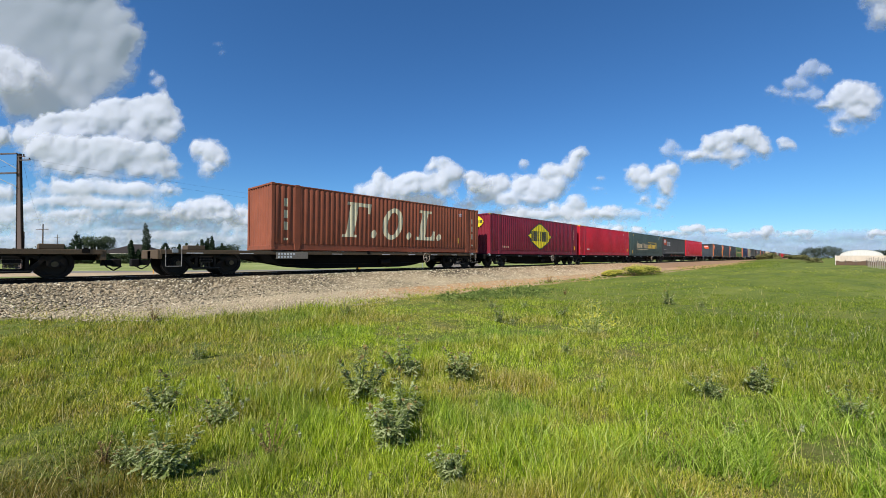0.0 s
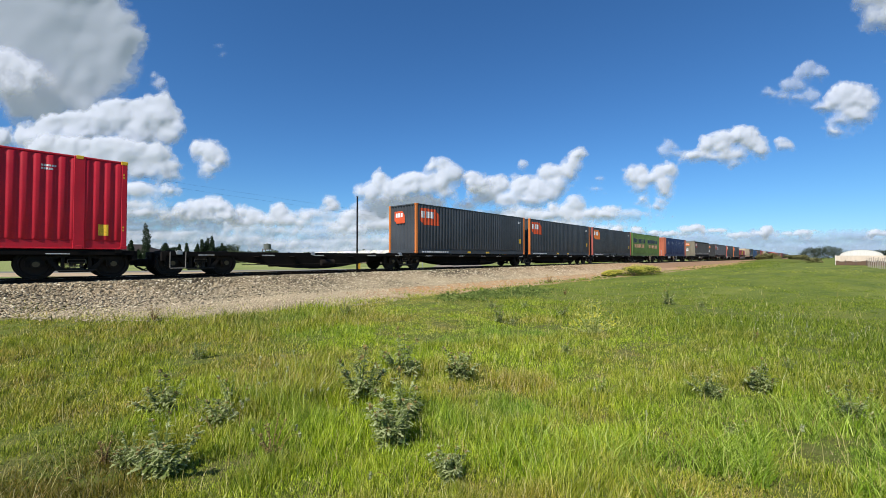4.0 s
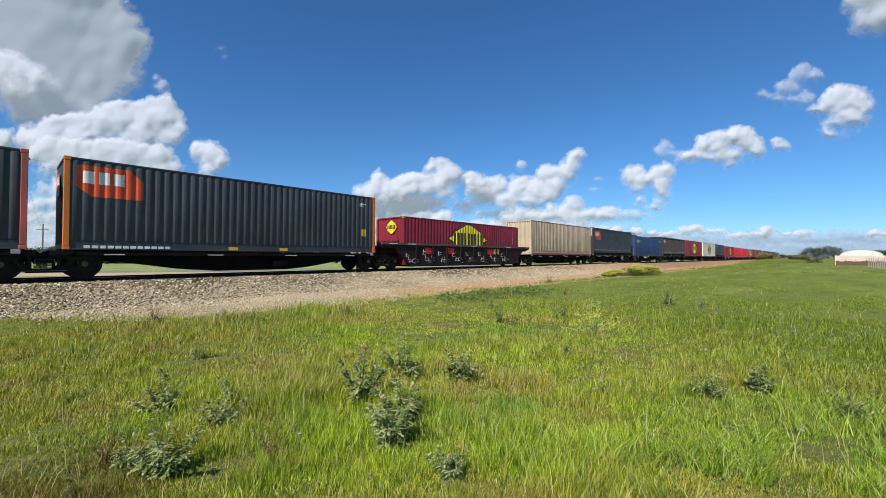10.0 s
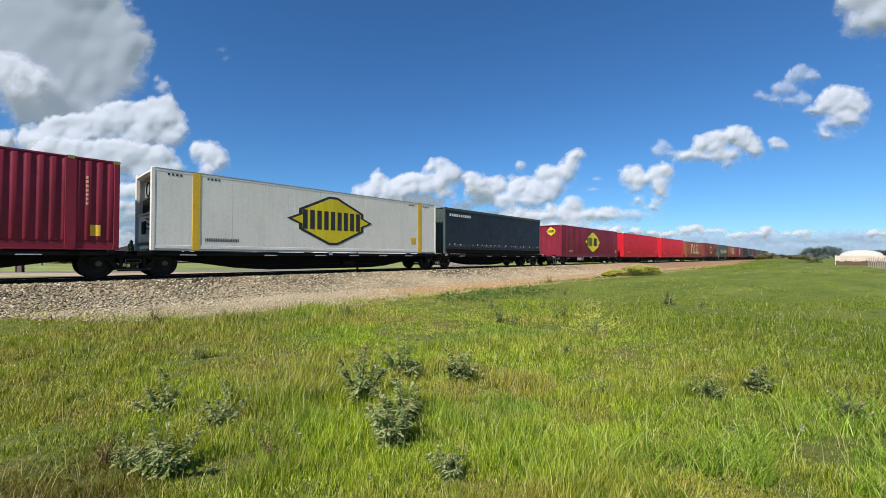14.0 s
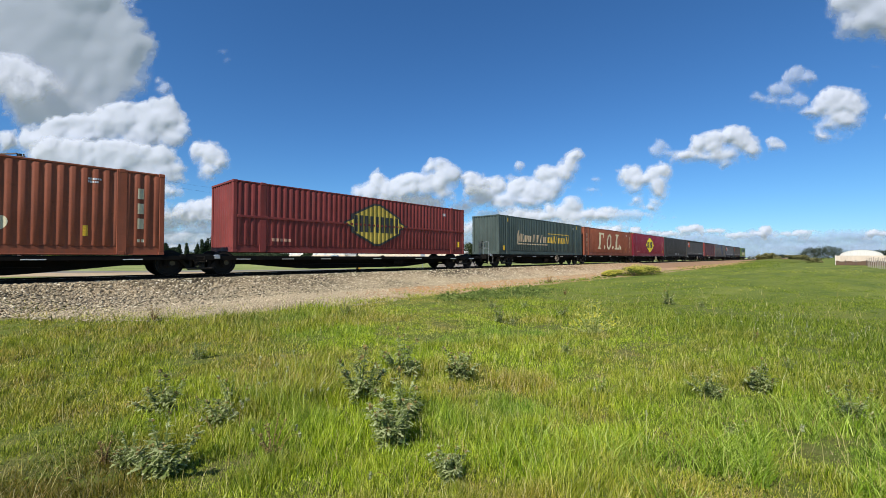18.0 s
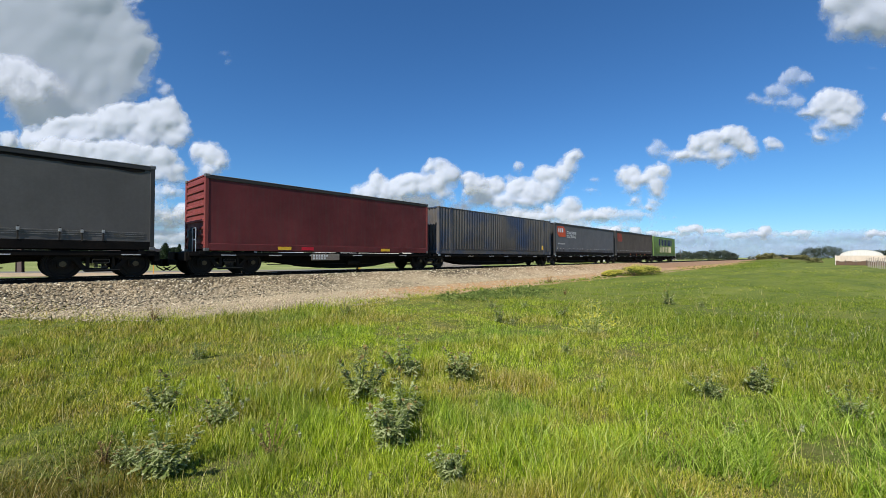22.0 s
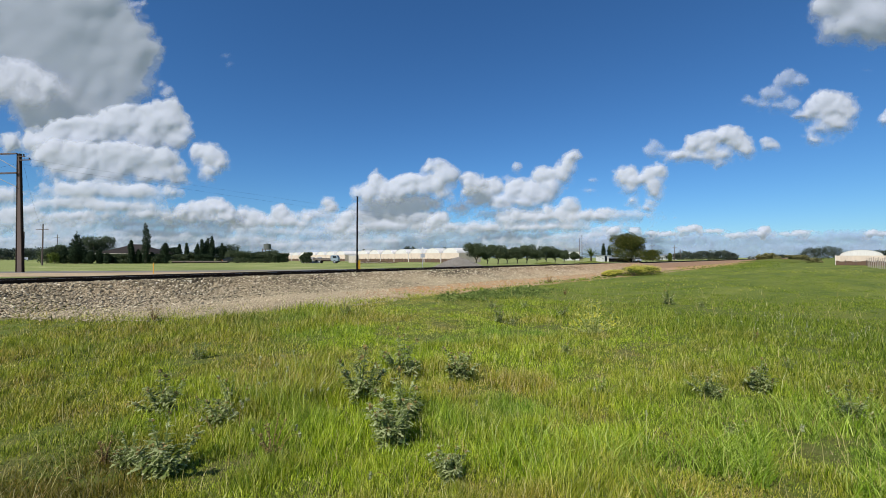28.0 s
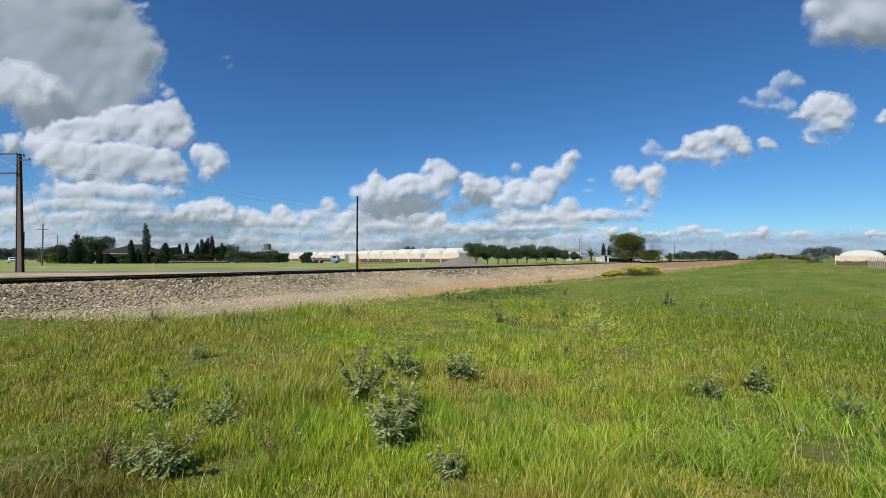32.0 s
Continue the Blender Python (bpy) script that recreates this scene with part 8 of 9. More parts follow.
def make_low_leaves():
    """Small broad leaves of clover and rosettes between the blades."""
    rng = np.random.default_rng(12)
    x, y, r = scatter(9000, 1.9, 30.0, rng)
    keep = (y < edge_y(x)) & (fbm(x * 0.9 + 9, y * 0.9, 4, 51) > 0.5)
    x, y, r = x[keep], y[keep], r[keep]
    n = len(x)
    s = (0.006 + 0.012 * rng.random(n)) * (1 + r / 30)
    a = rng.random(n) * 6.283
    d = np.stack([np.cos(a), np.sin(a), rng.uniform(-0.1, 0.6, n)], 1)
    e = np.stack([-np.sin(a), np.cos(a), rng.uniform(-0.3, 0.3, n)], 1)
    c = np.stack([x, y, ground_z(x, y) + 0.015 + 0.06 * rng.random(n)], 1)
    s = s[:, None]
    v = np.stack([c - d * s, c - e * s * 0.6, c + d * s, c + e * s * 0.6], 1).reshape(-1, 3)
    i = (np.arange(n) * 4)[:, None]
    t = np.concatenate([i + np.array([[0, 1, 2]]), i + np.array([[0, 2, 3]])])
    tagged(new("ground_leaves", tris_mesh("ground_leaves", v, t, L_WEED)), "low broad-leaved weeds between the grass blades", "weeds", kind="stuff")
    # dry litter and pale seed heads
    x, y, r = scatter(4500, 1.9, 22.0, rng)
    keep = y < edge_y(x) + 0.5
    x, y, r = x[keep], y[keep], r[keep]
    v, t = blades(x, y, 0.06 + 0.24 * rng.random(len(x)), 0.0009 + 0.00035 * r, rng, 0.6)
    lx, ly, _ = scatter(60000, 1.9, 9.0, rng)
    k = rng.random(len(lx)) < 0.8 * bareness(lx, ly) + 0.03
    lx, ly = lx[k], ly[k]
    v3, t3 = blades(lx, ly, 0.018 + 0.03 * rng.random(len(lx)), 0.0016 + 0.002 * rng.random(len(lx)), rng, 2.2)
    tagged(new("dead_litter", tris_mesh("dead_litter", v3, t3, L_LITTER)), "brown and straw-coloured dead grass lying on the worn patches", "litter", kind="stuff")
    # a few tall stems standing clear of the rest
    cx, cy = spot(-0.41, 4.3)
    dx, dy = spot(-0.02, 5.2)
    ex, ey = spot(0.30, 3.4)
    x = np.concatenate([cx + rng.normal(0, 0.22, 16), dx + rng.normal(0, 0.5, 10), ex + rng.normal(0, 0.5, 10)])
    y = np.concatenate([cy + rng.normal(0, 0.22, 16), dy + rng.normal(0, 0.5, 10), ey + rng.normal(0, 0.5, 10)])
    v2, t2 = blades(x, y, 0.28 + 0.30 * rng.random(len(x)), 0.0022 + 0 * x, rng, 0.25)
    v, t = np.concatenate([v, v2]), np.concatenate([t, t2 + len(v)])
    tagged(new("dry_stalks", tris_mesh("dry_stalks", v, t, L_STRAW)), "thin straw-coloured dry stalks in the grass", "grass", kind="stuff")


L_LITTER = leafy("dead_grass_litter", (0.12, 0.075, 0.035), (0.30, 0.21, 0.10), (0.58, 0.48, 0.30), 0.15)
L_STRAW = leafy("straw", (0.30, 0.25, 0.07), (0.48, 0.42, 0.15), (0.64, 0.58, 0.27), 0.3)
L_THISTLE = leafy("grey_green_thistle_leaves", (0.075, 0.105, 0.026), (0.28, 0.335, 0.095), (0.68, 0.71, 0.38), 0.4, 0.6)
L_DEAD = leafy("brown_dead_leaves", (0.05, 0.030, 0.014), (0.12, 0.075, 0.035), (0.24, 0.17, 0.08), 0.1)
L_FLOWER = leafy("yellow_petals", (0.50, 0.45, 0.05), (0.64, 0.57, 0.08), (0.80, 0.75, 0.22), 0.3)
L_PURPLE = leafy("dry_flower_head", (0.24, 0.16, 0.05), (0.42, 0.31, 0.11), (0.64, 0.54, 0.28), 0.2)
M_STEM = plain("grey_green_stem", (0.17, 0.21, 0.07), 0.8, gloss=0.1)
M_STEM_DRY = plain("straw_stem", (0.26, 0.18, 0.07), 0.9, gloss=0.1)
M_STEM_PALE = plain("pale_green_stem", (0.44, 0.46, 0.15), 0.8, gloss=0.1)
make_low_leaves()


def weed(kind, seed):
    """A prickly weed about one metre high before scaling: branching stems, lobed leaves, heads."""
    rng = np.random.default_rng(seed)
    name, label, cat = {"thistle": ("thistle", "bushy grey-green thistle growing in the grass", "thistle"), "small": ("small_thistle", "small dark grey-green thistle in the grass", "thistle"),
                        "dead": ("dead_weed", "dry brown dead weed stalk in the grass", "weed"), "mustard": ("wild_mustard", "straggling weed with small yellow flowers", "weed")}[kind]
    t = thing(name, label, cat, "weeds in the field")
    stems, tips, along = bmesh.new(), [], []
    ns = {"thistle": 11, "small": 7, "dead": 8, "mustard": 54}[kind]
    spread = {"thistle": 0.50, "small": 0.40, "dead": 0.32, "mustard": 0.75}[kind]
    for k in range(ns):
        a = k * 2.399 + rng.random()
        s = spread * math.sqrt((k + 0.5) / ns) * rng.uniform(0.5, 1.35)
        hgt = (1.0 - 0.5 * (k / ns)) * rng.uniform(0.35, 1.10)
        p = [Vector((0.03 * math.cos(a), 0.03 * math.sin(a), 0)), Vector((s * 0.45 * math.cos(a), s * 0.45 * math.sin(a), hgt * 0.5)), Vector((s * math.cos(a + 0.3), s * math.sin(a + 0.3), hgt))]
        rod(stems, p[0], p[1], 0.016 if kind != "mustard" else 0.008, 5, 0.010)
        rod(stems, p[1], p[2], 0.010 if kind != "mustard" else 0.006, 5, 0.005)
        tips.append(p[2])
        for q in np.linspace(0.12, 1.0, 9):
            along.append((p[0].lerp(p[1], q * 2) if q < 0.5 else p[1].lerp(p[2], q * 2 - 1), a))
    part("stem", stems, M_STEM if kind in ("thistle", "small") else M_STEM_PALE if kind == "mustard" else M_STEM_DRY, t)["kind"] = "stuff"
    V, T = [], []

    def leaf(c, d, w, ln):
        up = Vector((0, 0, 1))
        e = d.cross(up).normalized()
        droop = Vector((0, 0, -0.35 * ln))
        i = len(V)
        lobes = [0.45, 1.1, 0.3, 1.0, 0.25, 0.75]
        pts = [c]
        for j, lb in enumerate(lobes):
            q = (j + 1) / (len(lobes) + 1)
            m = c + d * ln * q + droop * q * q + up * 0.25 * ln * q
            pts += [m + e * w * lb + up * w * 0.35 * lb, m - e * w * lb + up * w * 0.35 * lb]
        pts.append(c + d * ln + droop + up * 0.25 * ln)
        V.extend(pts)
        for j in range(len(lobes) - 1):
            b = i + 1 + 2 * j
            T.extend([(b, b + 2, b + 3), (b, b + 3, b + 1)])
        T.extend([(i, i + 1, i + 2), (i + 2 * len(lobes) - 1, i + 2 * len(lobes) + 1, i + 2 * len(lobes))])
    if kind != "mustard":
        for c, a in along:
            for _ in range({"thistle": 7, "small": 6, "dead": 3}[kind]):
                b = a + rng.normal(0, 1.3)
                ln = (0.055 + 0.115 * rng.random()) * (1.35 - 0.75 * min(1.0, c.z))
                leaf(c, Vector((math.cos(b), math.sin(b), rng.uniform(-0.2, 0.6))).normalized(), (0.018 if kind == "dead" else ln * rng.uniform(0.13, 0.24)), ln * (0.6 if kind == "dead" else 1))
        for k in range(7 if kind != "dead" else 3):
            b = k * 0.95
            leaf(Vector((0, 0, 0.05)), Vector((math.cos(b), math.sin(b), 0.25 + 0.3 * rng.random())).normalized(), 0.045, 0.16 + 0.16 * rng.random())
    else:
        for c, a in along[::5]:
            leaf(c, Vector((math.cos(a), math.sin(a), 0.2)).normalized(), 0.03, 0.16)
    part_of("leaves", tris_mesh("leaves", np.array([tuple(v) for v in V]), np.array(T), {"thistle": L_THISTLE, "small": L_THISTLE, "dead": L_DEAD, "mustard": L_WEED}[kind]), t)["kind"] = "stuff"
    heads = np.array([tuple(q) for q in tips])
    if kind == "mustard":
        heads = np.concatenate([heads + rng.normal(0, 0.05, heads.shape) for _ in range(2)])
    v, f = leaf_cloud(rng, [(*q, 0.03, 0.03, 0.035) for q in heads], len(heads) * (10 if kind != "mustard" else 4), 0.024, 1.4)
    part_of("flower_head", tris_mesh("flower_head", v, f, L_FLOWER if kind == "mustard" else L_PURPLE), t)["kind"] = "stuff"
    return t


def sow(kind, places, seeds):
    protos = [weed(kind, s) for s in seeds]
    for i, (u, d, h) in enumerate(places):
        x, y = spot(u, d)
        m = pose(x, y, float(ground_z(x, y)) - 0.02, 0, 0, (i * 137) % 360) @ Matrix.Scale(h * (1.28 if kind != "mustard" else 1.0), 4)
        if i < len(protos):
            protos[i].matrix_basis = m
        else:
            c = copy_thing(protos[i % len(protos)], Matrix.Identity(4))
            c.matrix_basis = m


sow("thistle", [(-0.131, 3.26, 0.43), (-0.097, 3.71, 0.44), (-0.201, 4.19, 0.5), (-0.101, 5.06, 0.46), (0.039, 4.97, 0.42), (-0.688, 2.81, 0.35), (-0.688, 3.84, 0.38), (-0.523, 3.87, 0.32), (0.015, 2.79, 0.25), (0.662, 4.36, 0.3), (0.778, 4.58, 0.33), (1.008, 3.75, 0.29), (-0.55, 3.56, 0.27), (-0.765, 2.93, 0.24), (-0.60, 3.75, 0.2)], (1, 2, 3, 4))
sow("small", [(-0.334, 4.03, 0.2), (-0.604, 6.09, 0.27), (0.389, 4.43, 0.21), (0.708, 3.44, 0.17), (0.137, 9.25, 0.41), (0.173, 9.01, 0.28), (0.295, 10.31, 0.4), (0.302, 6.2, 0.23), (0.558, 13.24, 0.56), (-0.241, 10.31, 0.38), (-0.19, 5.83, 0.2), (0.414, 10.72, 0.21), (0.638, 12.05, 0.27), (0.204, 12.05, 0.24), (0.582, 10.31, 0.2), (0.12, 12.05, 0.34), (0.848, 5.53, 0.2), (-0.034, 6.96, 0.19)], (5, 6, 7))
sow("dead", [(-0.712, 9.45, 0.42), (-0.422, 3.07, 0.27), (0.263, 23.32, 0.59), (0.302, 16.76, 0.33), (0.771, 7.45, 0.21), (-0.229, 3.07, 0.09), (-0.83, 2.98, 0.24)], (8, 9))
sow("mustard", [(0.369, 7.89, 0.68), (-0.02, 14.49, 0.24), (0.358, 12.05, 0.3)], (10, 11))


def bent_stalk(u, d, h, reach, turn, mat, label):
    """One thin stalk rising out of the grass and arching over at its top."""
    x, y = spot(u, d)
    bm, last = bmesh.new(), None
    for k in range(9):
        q = k / 8
        p = Vector((reach * q ** 2.2 * math.cos(turn), reach * q ** 2.2 * math.sin(turn), h * (q - 0.38 * max(0.0, q - 0.6) ** 2 * 6 * min(1.0, reach / h))))
        if last is not None:
            rod(bm, last, p, 0.0036 - 0.002 * q, 5, 0.0034 - 0.002 * q)
        last = p
    t = thing("grass_stalk", label, "grass stalk", "tall stalks in the field")
    t.location = (x, y, float(ground_z(x, y)))
    part("stalk", bm, mat, t)
    v, f = leaf_cloud(np.random.default_rng(int(abs(u) * 1000)), [(*last, 0.008, 0.008, 0.03)], 14, 0.011, 1.4)
    part_of("seed_head", tris_mesh("seed_head", v, f, L_SEED), t)["kind"] = "stuff"


L_SEED = leafy("pale_seed_heads", (0.26, 0.28, 0.12), (0.40, 0.41, 0.20), (0.58, 0.58, 0.36), 0.4)
for u, d, h, reach, turn in ((-0.405, 2.95, 0.27, 0.16, 0.2), (-0.43, 2.93, 0.30, 0.10, 2.6), (-0.40, 3.05, 0.22, 0.14, -0.6), (-0.74, 2.66, 0.10, 0.34, 1.2), (-0.56, 3.3, 0.24, 0.12, 2.2), (-0.50, 3.4, 0.30, 0.05, 1.0), (-0.13, 2.72, 0.16, 0.14, 2.9)):
    bent_stalk(u, d, h, reach, turn, M_STEM_DRY, "thin bent straw-coloured dead stalk in the grass")
for u, d, h, reach, turn in ((-0.46, 3.82, 0.55, 0.05, 0.4), (-0.402, 3.78, 0.48, 0.07, -0.7), (-0.36, 4.6, 0.42, 0.05, 1.8), (0.10, 3.4, 0.34, 0.06, 2.4), (0.50, 3.1, 0.33, 0.10, 0.3), (0.86, 2.9, 0.30, 0.12, -0.4)):
    bent_stalk(u, d, h, reach, turn, M_STEM_PALE, "tall thin green grass stalk with a pale head")


def yellow_bush(u, d, h, w, seed):
    rng = np.random.default_rng(seed + 300)
    t = tree("yellow_bush", "low green bush covered in small yellow flowers", u, d, h, w, L_LIME, "round", seed + 300, 1500, 0.045, 0.03, "bush", "yellow bushes")
    lumps = [(w * 0.36 * math.cos(a), w * 0.3 * math.sin(a), h * (0.55 + 0.3 * rng.random()), w * 0.22, w * 0.2, h * 0.3) for a in (k * 0.9 for k in range(7))]
    v, f = leaf_cloud(rng, lumps, 1700, 0.028)
    part_of("flowers", tris_mesh("flowers", v, f, L_FLOWER), t)["kind"] = "stuff"


for k, (u, d, h, w) in enumerate(((0.425, 32.5, 0.45, 1.2), (0.472, 33.2, 0.7, 1.4), (0.492, 34.0, 0.8, 1.5), (0.514, 34.8, 0.75, 1.4), (0.41, 31.0, 0.35, 0.9))):
    yellow_bush(u, d, h * 1.05, w * 1.25, k)


def leaf_patch():
    """A spreading patch of low dark broad-leaved plants on the edge of the bare strip."""
    rng = np.random.default_rng(16)
    n = 4200
    x = rng.normal(13.8, 1.6, n)
    y = rng.normal(9.4, 0.7, n)
    keep = fbm(x * 0.9, y * 1.6, 3, 71) > 0.45
    x, y = x[keep], y[keep]
    lumps = np.stack([x, y, ground_z(x, y) + 0.04 + 0.06 * rng.random(len(x)), *[np.full(len(x), 0.10)] * 2, np.full(len(x), 0.06)], 1)
    v, t = leaf_cloud(rng, lumps, 7000, 0.04, 1.2)
    tagged(new("broad_leaf_patch", tris_mesh("broad_leaf_patch", v, t, L_BROADLEAF)), "spreading patch of low dark green broad-leaved plants", "weeds", kind="stuff")


L_BROADLEAF = leafy("dark_broad_leaves", (0.09, 0.13, 0.03), (0.17, 0.22, 0.05), (0.28, 0.34, 0.09), 0.3)
leaf_patch()


def make_flowers():
    """Specks of small yellow and white flowers over the farther meadow."""
    rng = np.random.default_rng(15)
    x = rng.uniform(20, 80, 4200)
    y = rng.uniform(-14, 9.5, 4200)
    keep = fbm(x * 0.10, y * 0.34, 3, 61) > 0.60
    x, y = x[keep], y[keep]
    lumps = np.stack([x, y, ground_z(x, y) + 0.16 + 0.08 * rng.random(len(x)), *[np.full(len(x), 0.05)] * 3], 1)
    v, t = leaf_cloud(rng, lumps, 2400, 0.022)
    tagged(new("yellow_flowers", tris_mesh("yellow_flowers", v, t, L_FLOWER)), "scattered small yellow flowers in the meadow", "flowers", kind="stuff")


make_flowers()


def seed_spikes():
    """Pale fluffy seed heads on thin stems standing over the meadow."""
    rng = np.random.default_rng(18)
    n = 34
    c = [spot(u, d) for u, d in ((0.74, 8.2), (0.92, 7.4), (0.97, 7.2), (1.0, 7.6), (0.86, 8.6), (0.80, 7.0))]
    pick = rng.integers(0, len(c), n)
    x = np.array([c[i][0] for i in pick]) + rng.normal(0, 0.35, n)
    y = np.array([c[i][1] for i in pick]) + rng.normal(0, 0.35, n)
    h = 0.16 + 0.14 * rng.random(n)
    v, t = blades(x, y, h, 0.004 + 0 * x, rng, 0.25)
    tip = v.reshape(-1, 5, 3)[:, 4]
    v2, t2 = leaf_cloud(rng, np.concatenate([tip, np.full((n, 2), 0.011), np.full((n, 1), 0.055)], 1), n * 8, 0.016)
    tagged(new("seed_spikes", tris_mesh("seed_spikes", np.concatenate([v, v2]), np.concatenate([t, t2 + len(v)]), L_SEED)), "pale fluffy seed spikes standing in the grass", "grass", kind="stuff")
    c = [spot(u, d) for u, d in ((-0.50, 3.3), (-0.49, 3.35), (-0.44, 4.1), (-0.40, 5.0), (0.0, 4.0), (-0.30, 3.9))]
    lumps = [(a + rng.normal(0, 0.06), b + rng.normal(0, 0.06), 0.20 + 0.12 * rng.random(), 0.014, 0.014, 0.010) for a, b in c for _ in range(3)]
    v, t = leaf_cloud(rng, lumps, 200, 0.011, 1.6)
    tagged(new("cream_flowers", tris_mesh("cream_flowers", v, t, L_SEED)), "small cream flower heads over the thistles", "flowers", kind="stuff")


seed_spikes()


# ---- clouds: rounded heaps of vapour, drifting ----
CLOUDS = []
CLOUD_D = 2800.0


def billow(x, y, seed):
    """Rounded swellings with creases between them, 0..1."""
    return np.abs(2 * fbm(x, y, 2, seed, 0.35) - 1)


def blurred(a, n):
    for _ in range(n):
        a[1:-1] = a[1:-1] * 0.5 + (a[:-2] + a[2:]) * 0.25
        a[:, 1:-1] = a[:, 1:-1] * 0.5 + (a[:, :-2] + a[:, 2:]) * 0.25
    return a


def cloud(name, label, lumps, drift, seed, cell=2.0, soft=6.0, depth=CLOUD_D, puff=0.9, flat=0.0, veil=1.0, foot=14.0, smooth=3, mat=None, bumps=(), grow=2.5, wave=0.0, dome=0.42):
    """lumps: (x, y, radius) or (x, y, half width, half height) near the end of the clip, counted from the upper left of the view in parts of the focal length;
    drift: to the right and upwards over the whole clip; bumps: broad swellings (x, y, radius, height) towards the viewer."""
    S = depth / 715.0
    L = np.array([(q[0], q[1], q[2], q[3] if len(q) == 4 else q[2]) for q in lumps], float)
    L[:, 0] += -784.0 - drift[0] * 0.94
    L[:, 1] = 456.0 - L[:, 1] - drift[1] * 0.94
    med = float(np.median(L[:, 3]))
    lam = wave or min(60.0, max(13.0, med * 1.15))
    lo, hi = (L[:, :2] - L[:, 2:]).min(0) - 56, (L[:, :2] + L[:, 2:]).max(0) + 56
    us, vs = np.arange(lo[0], hi[0], cell), np.arange(max(lo[1], -8), hi[1], cell)
    gu, gv = np.meshgrid(us, vs)
    k = min(1.0, med / 26)
    wu = gu + 22 * k * (fbm(gu / 42, gv / 42, 3, seed) - 0.5) + 8 * k * (fbm(gu / 12, gv / 12, 3, seed + 21) - 0.5)
    wv = gv + 18 * k * (fbm(gu / 42 + 31, gv / 42, 3, seed + 9) - 0.5) + 7 * k * (fbm(gu / 12 + 7, gv / 12, 3, seed + 23) - 0.5)
    kk = max(2.0, med * 0.14)
    acc, low, wsum = np.zeros_like(gu), np.zeros_like(gu), np.full_like(gu, 1e-6)
    for a, b, rx, ry in L:
        d = np.sqrt(((wu - a) / rx) ** 2 + ((wv - b) / ry) ** 2)
        acc += np.exp(np.clip((1 - d) * min(rx, ry) / kk, -40, 60))
        w = np.exp(-np.minimum(d * d, 30))
        low += w * np.clip((b - gv) / ry + 0.1, 0, 1)
        wsum += w
    low = low / wsum
    body = kk * np.log(acc + 1e-12)
    b0, b1, b2 = billow(wu / lam, wv / lam, seed + 31), billow(wu / lam * 2.3, wv / lam * 2.3, seed + 37), billow(wu / lam * 5.1, wv / lam * 5.1, seed + 41)
    edge = body + grow + lam * (0.26 * (b0 - 0.33) + 0.17 * (b1 - 0.33) + 0.09 * (b2 - 0.33))
    R = min(70.0, max(16.0, med * 1.5))
    q = np.clip(edge / R, 0, 1)
    inside = np.clip(edge / 9.0, 0, 1)
    hgt = dome * R * np.sin(q * 1.5708) + puff * lam * (0.16 * b0 + 0.055 * b1 + 0.012 * b2) * inside
    for x, y, r, h in bumps:
        a, b = x - 784.0 - drift[0] * 0.94, 456.0 - y - drift[1] * 0.94
        hgt += h * np.exp(-((wu - a) ** 2 + (wv - b) ** 2) / (r * r))
    hgt = blurred(hgt, smooth) + flat * (gv - L[:, 1].mean())
    s = soft + foot * low
    x = np.clip((edge + (5 + 13 * low) * (fbm(wu / 11, wv / 8, 4, seed + 3, 0.6) - 0.52) + s * 0.55) / (2 * s), 0, 1)
    thick = x * x * (3 - 2 * x) * veil * (1 - 0.30 * np.clip(2.4 * (fbm(wu / 34, wv / 22, 4, seed + 51) - 0.42), 0, 1) * np.clip(1.2 - edge / 40, 0.25, 1))
    c0 = L[:, :2].mean(0)
    v = np.stack([(gu * (1 - hgt / 715) - c0[0]).ravel() * S, (gv * (1 - hgt / 715) - c0[1]).ravel() * S, hgt.ravel() * S], 1)
    nx, ny = gu.shape[1], gu.shape[0]
    i = (np.arange(ny - 1)[:, None] * nx + np.arange(nx - 1)[None, :]).ravel()
    tq = thick.ravel()
    i = i[np.maximum.reduce([tq[i], tq[i + 1], tq[i + nx], tq[i + nx + 1]]) > 0.01]
    t = np.concatenate([np.stack([i, i + 1, i + nx + 1], 1), np.stack([i, i + nx + 1, i + nx], 1)])
    used = np.unique(t)
    remap = np.full(len(v), -1)
    remap[used] = np.arange(len(used))
    me = tris_mesh(name, v[used], remap[t], mat or M_CLOUD, True)
    at = me.attributes.new("thickness", "FLOAT", "POINT")
    at.data.foreach_set("value", tq[used].astype(np.float32))
    ob = tagged(new(name, me), label, "cloud", "clouds", "structure")
    face = STAND.to_3x3().to_4x4()

    def where(f):
        w = FLAT * depth + SIDE * ((c0[0] + drift[0] * f) * S) + Vector((0, 0, (c0[1] + drift[1] * f) * S + EYE.z))
        return Matrix.Translation(w) @ face
    ob.matrix_basis = where(0)
    CLOUDS.append((ob, where))
    return ob


def layers(x0, x1, y0, y1, n, seed, wide=46, high=7):
    """Long flat rolls of cloud, thinner and closer together towards the horizon."""
    rng = random.Random(seed)
    out = []
    for i in range(n):
        q = rng.random() ** 1.25
        out.append((rng.uniform(x0, x1), y0 + (y1 - y0) * q, wide * rng.uniform(0.5, 1.4), (0.55 + 0.9 * q) * high * rng.uniform(0.7, 1.3)))
    return out


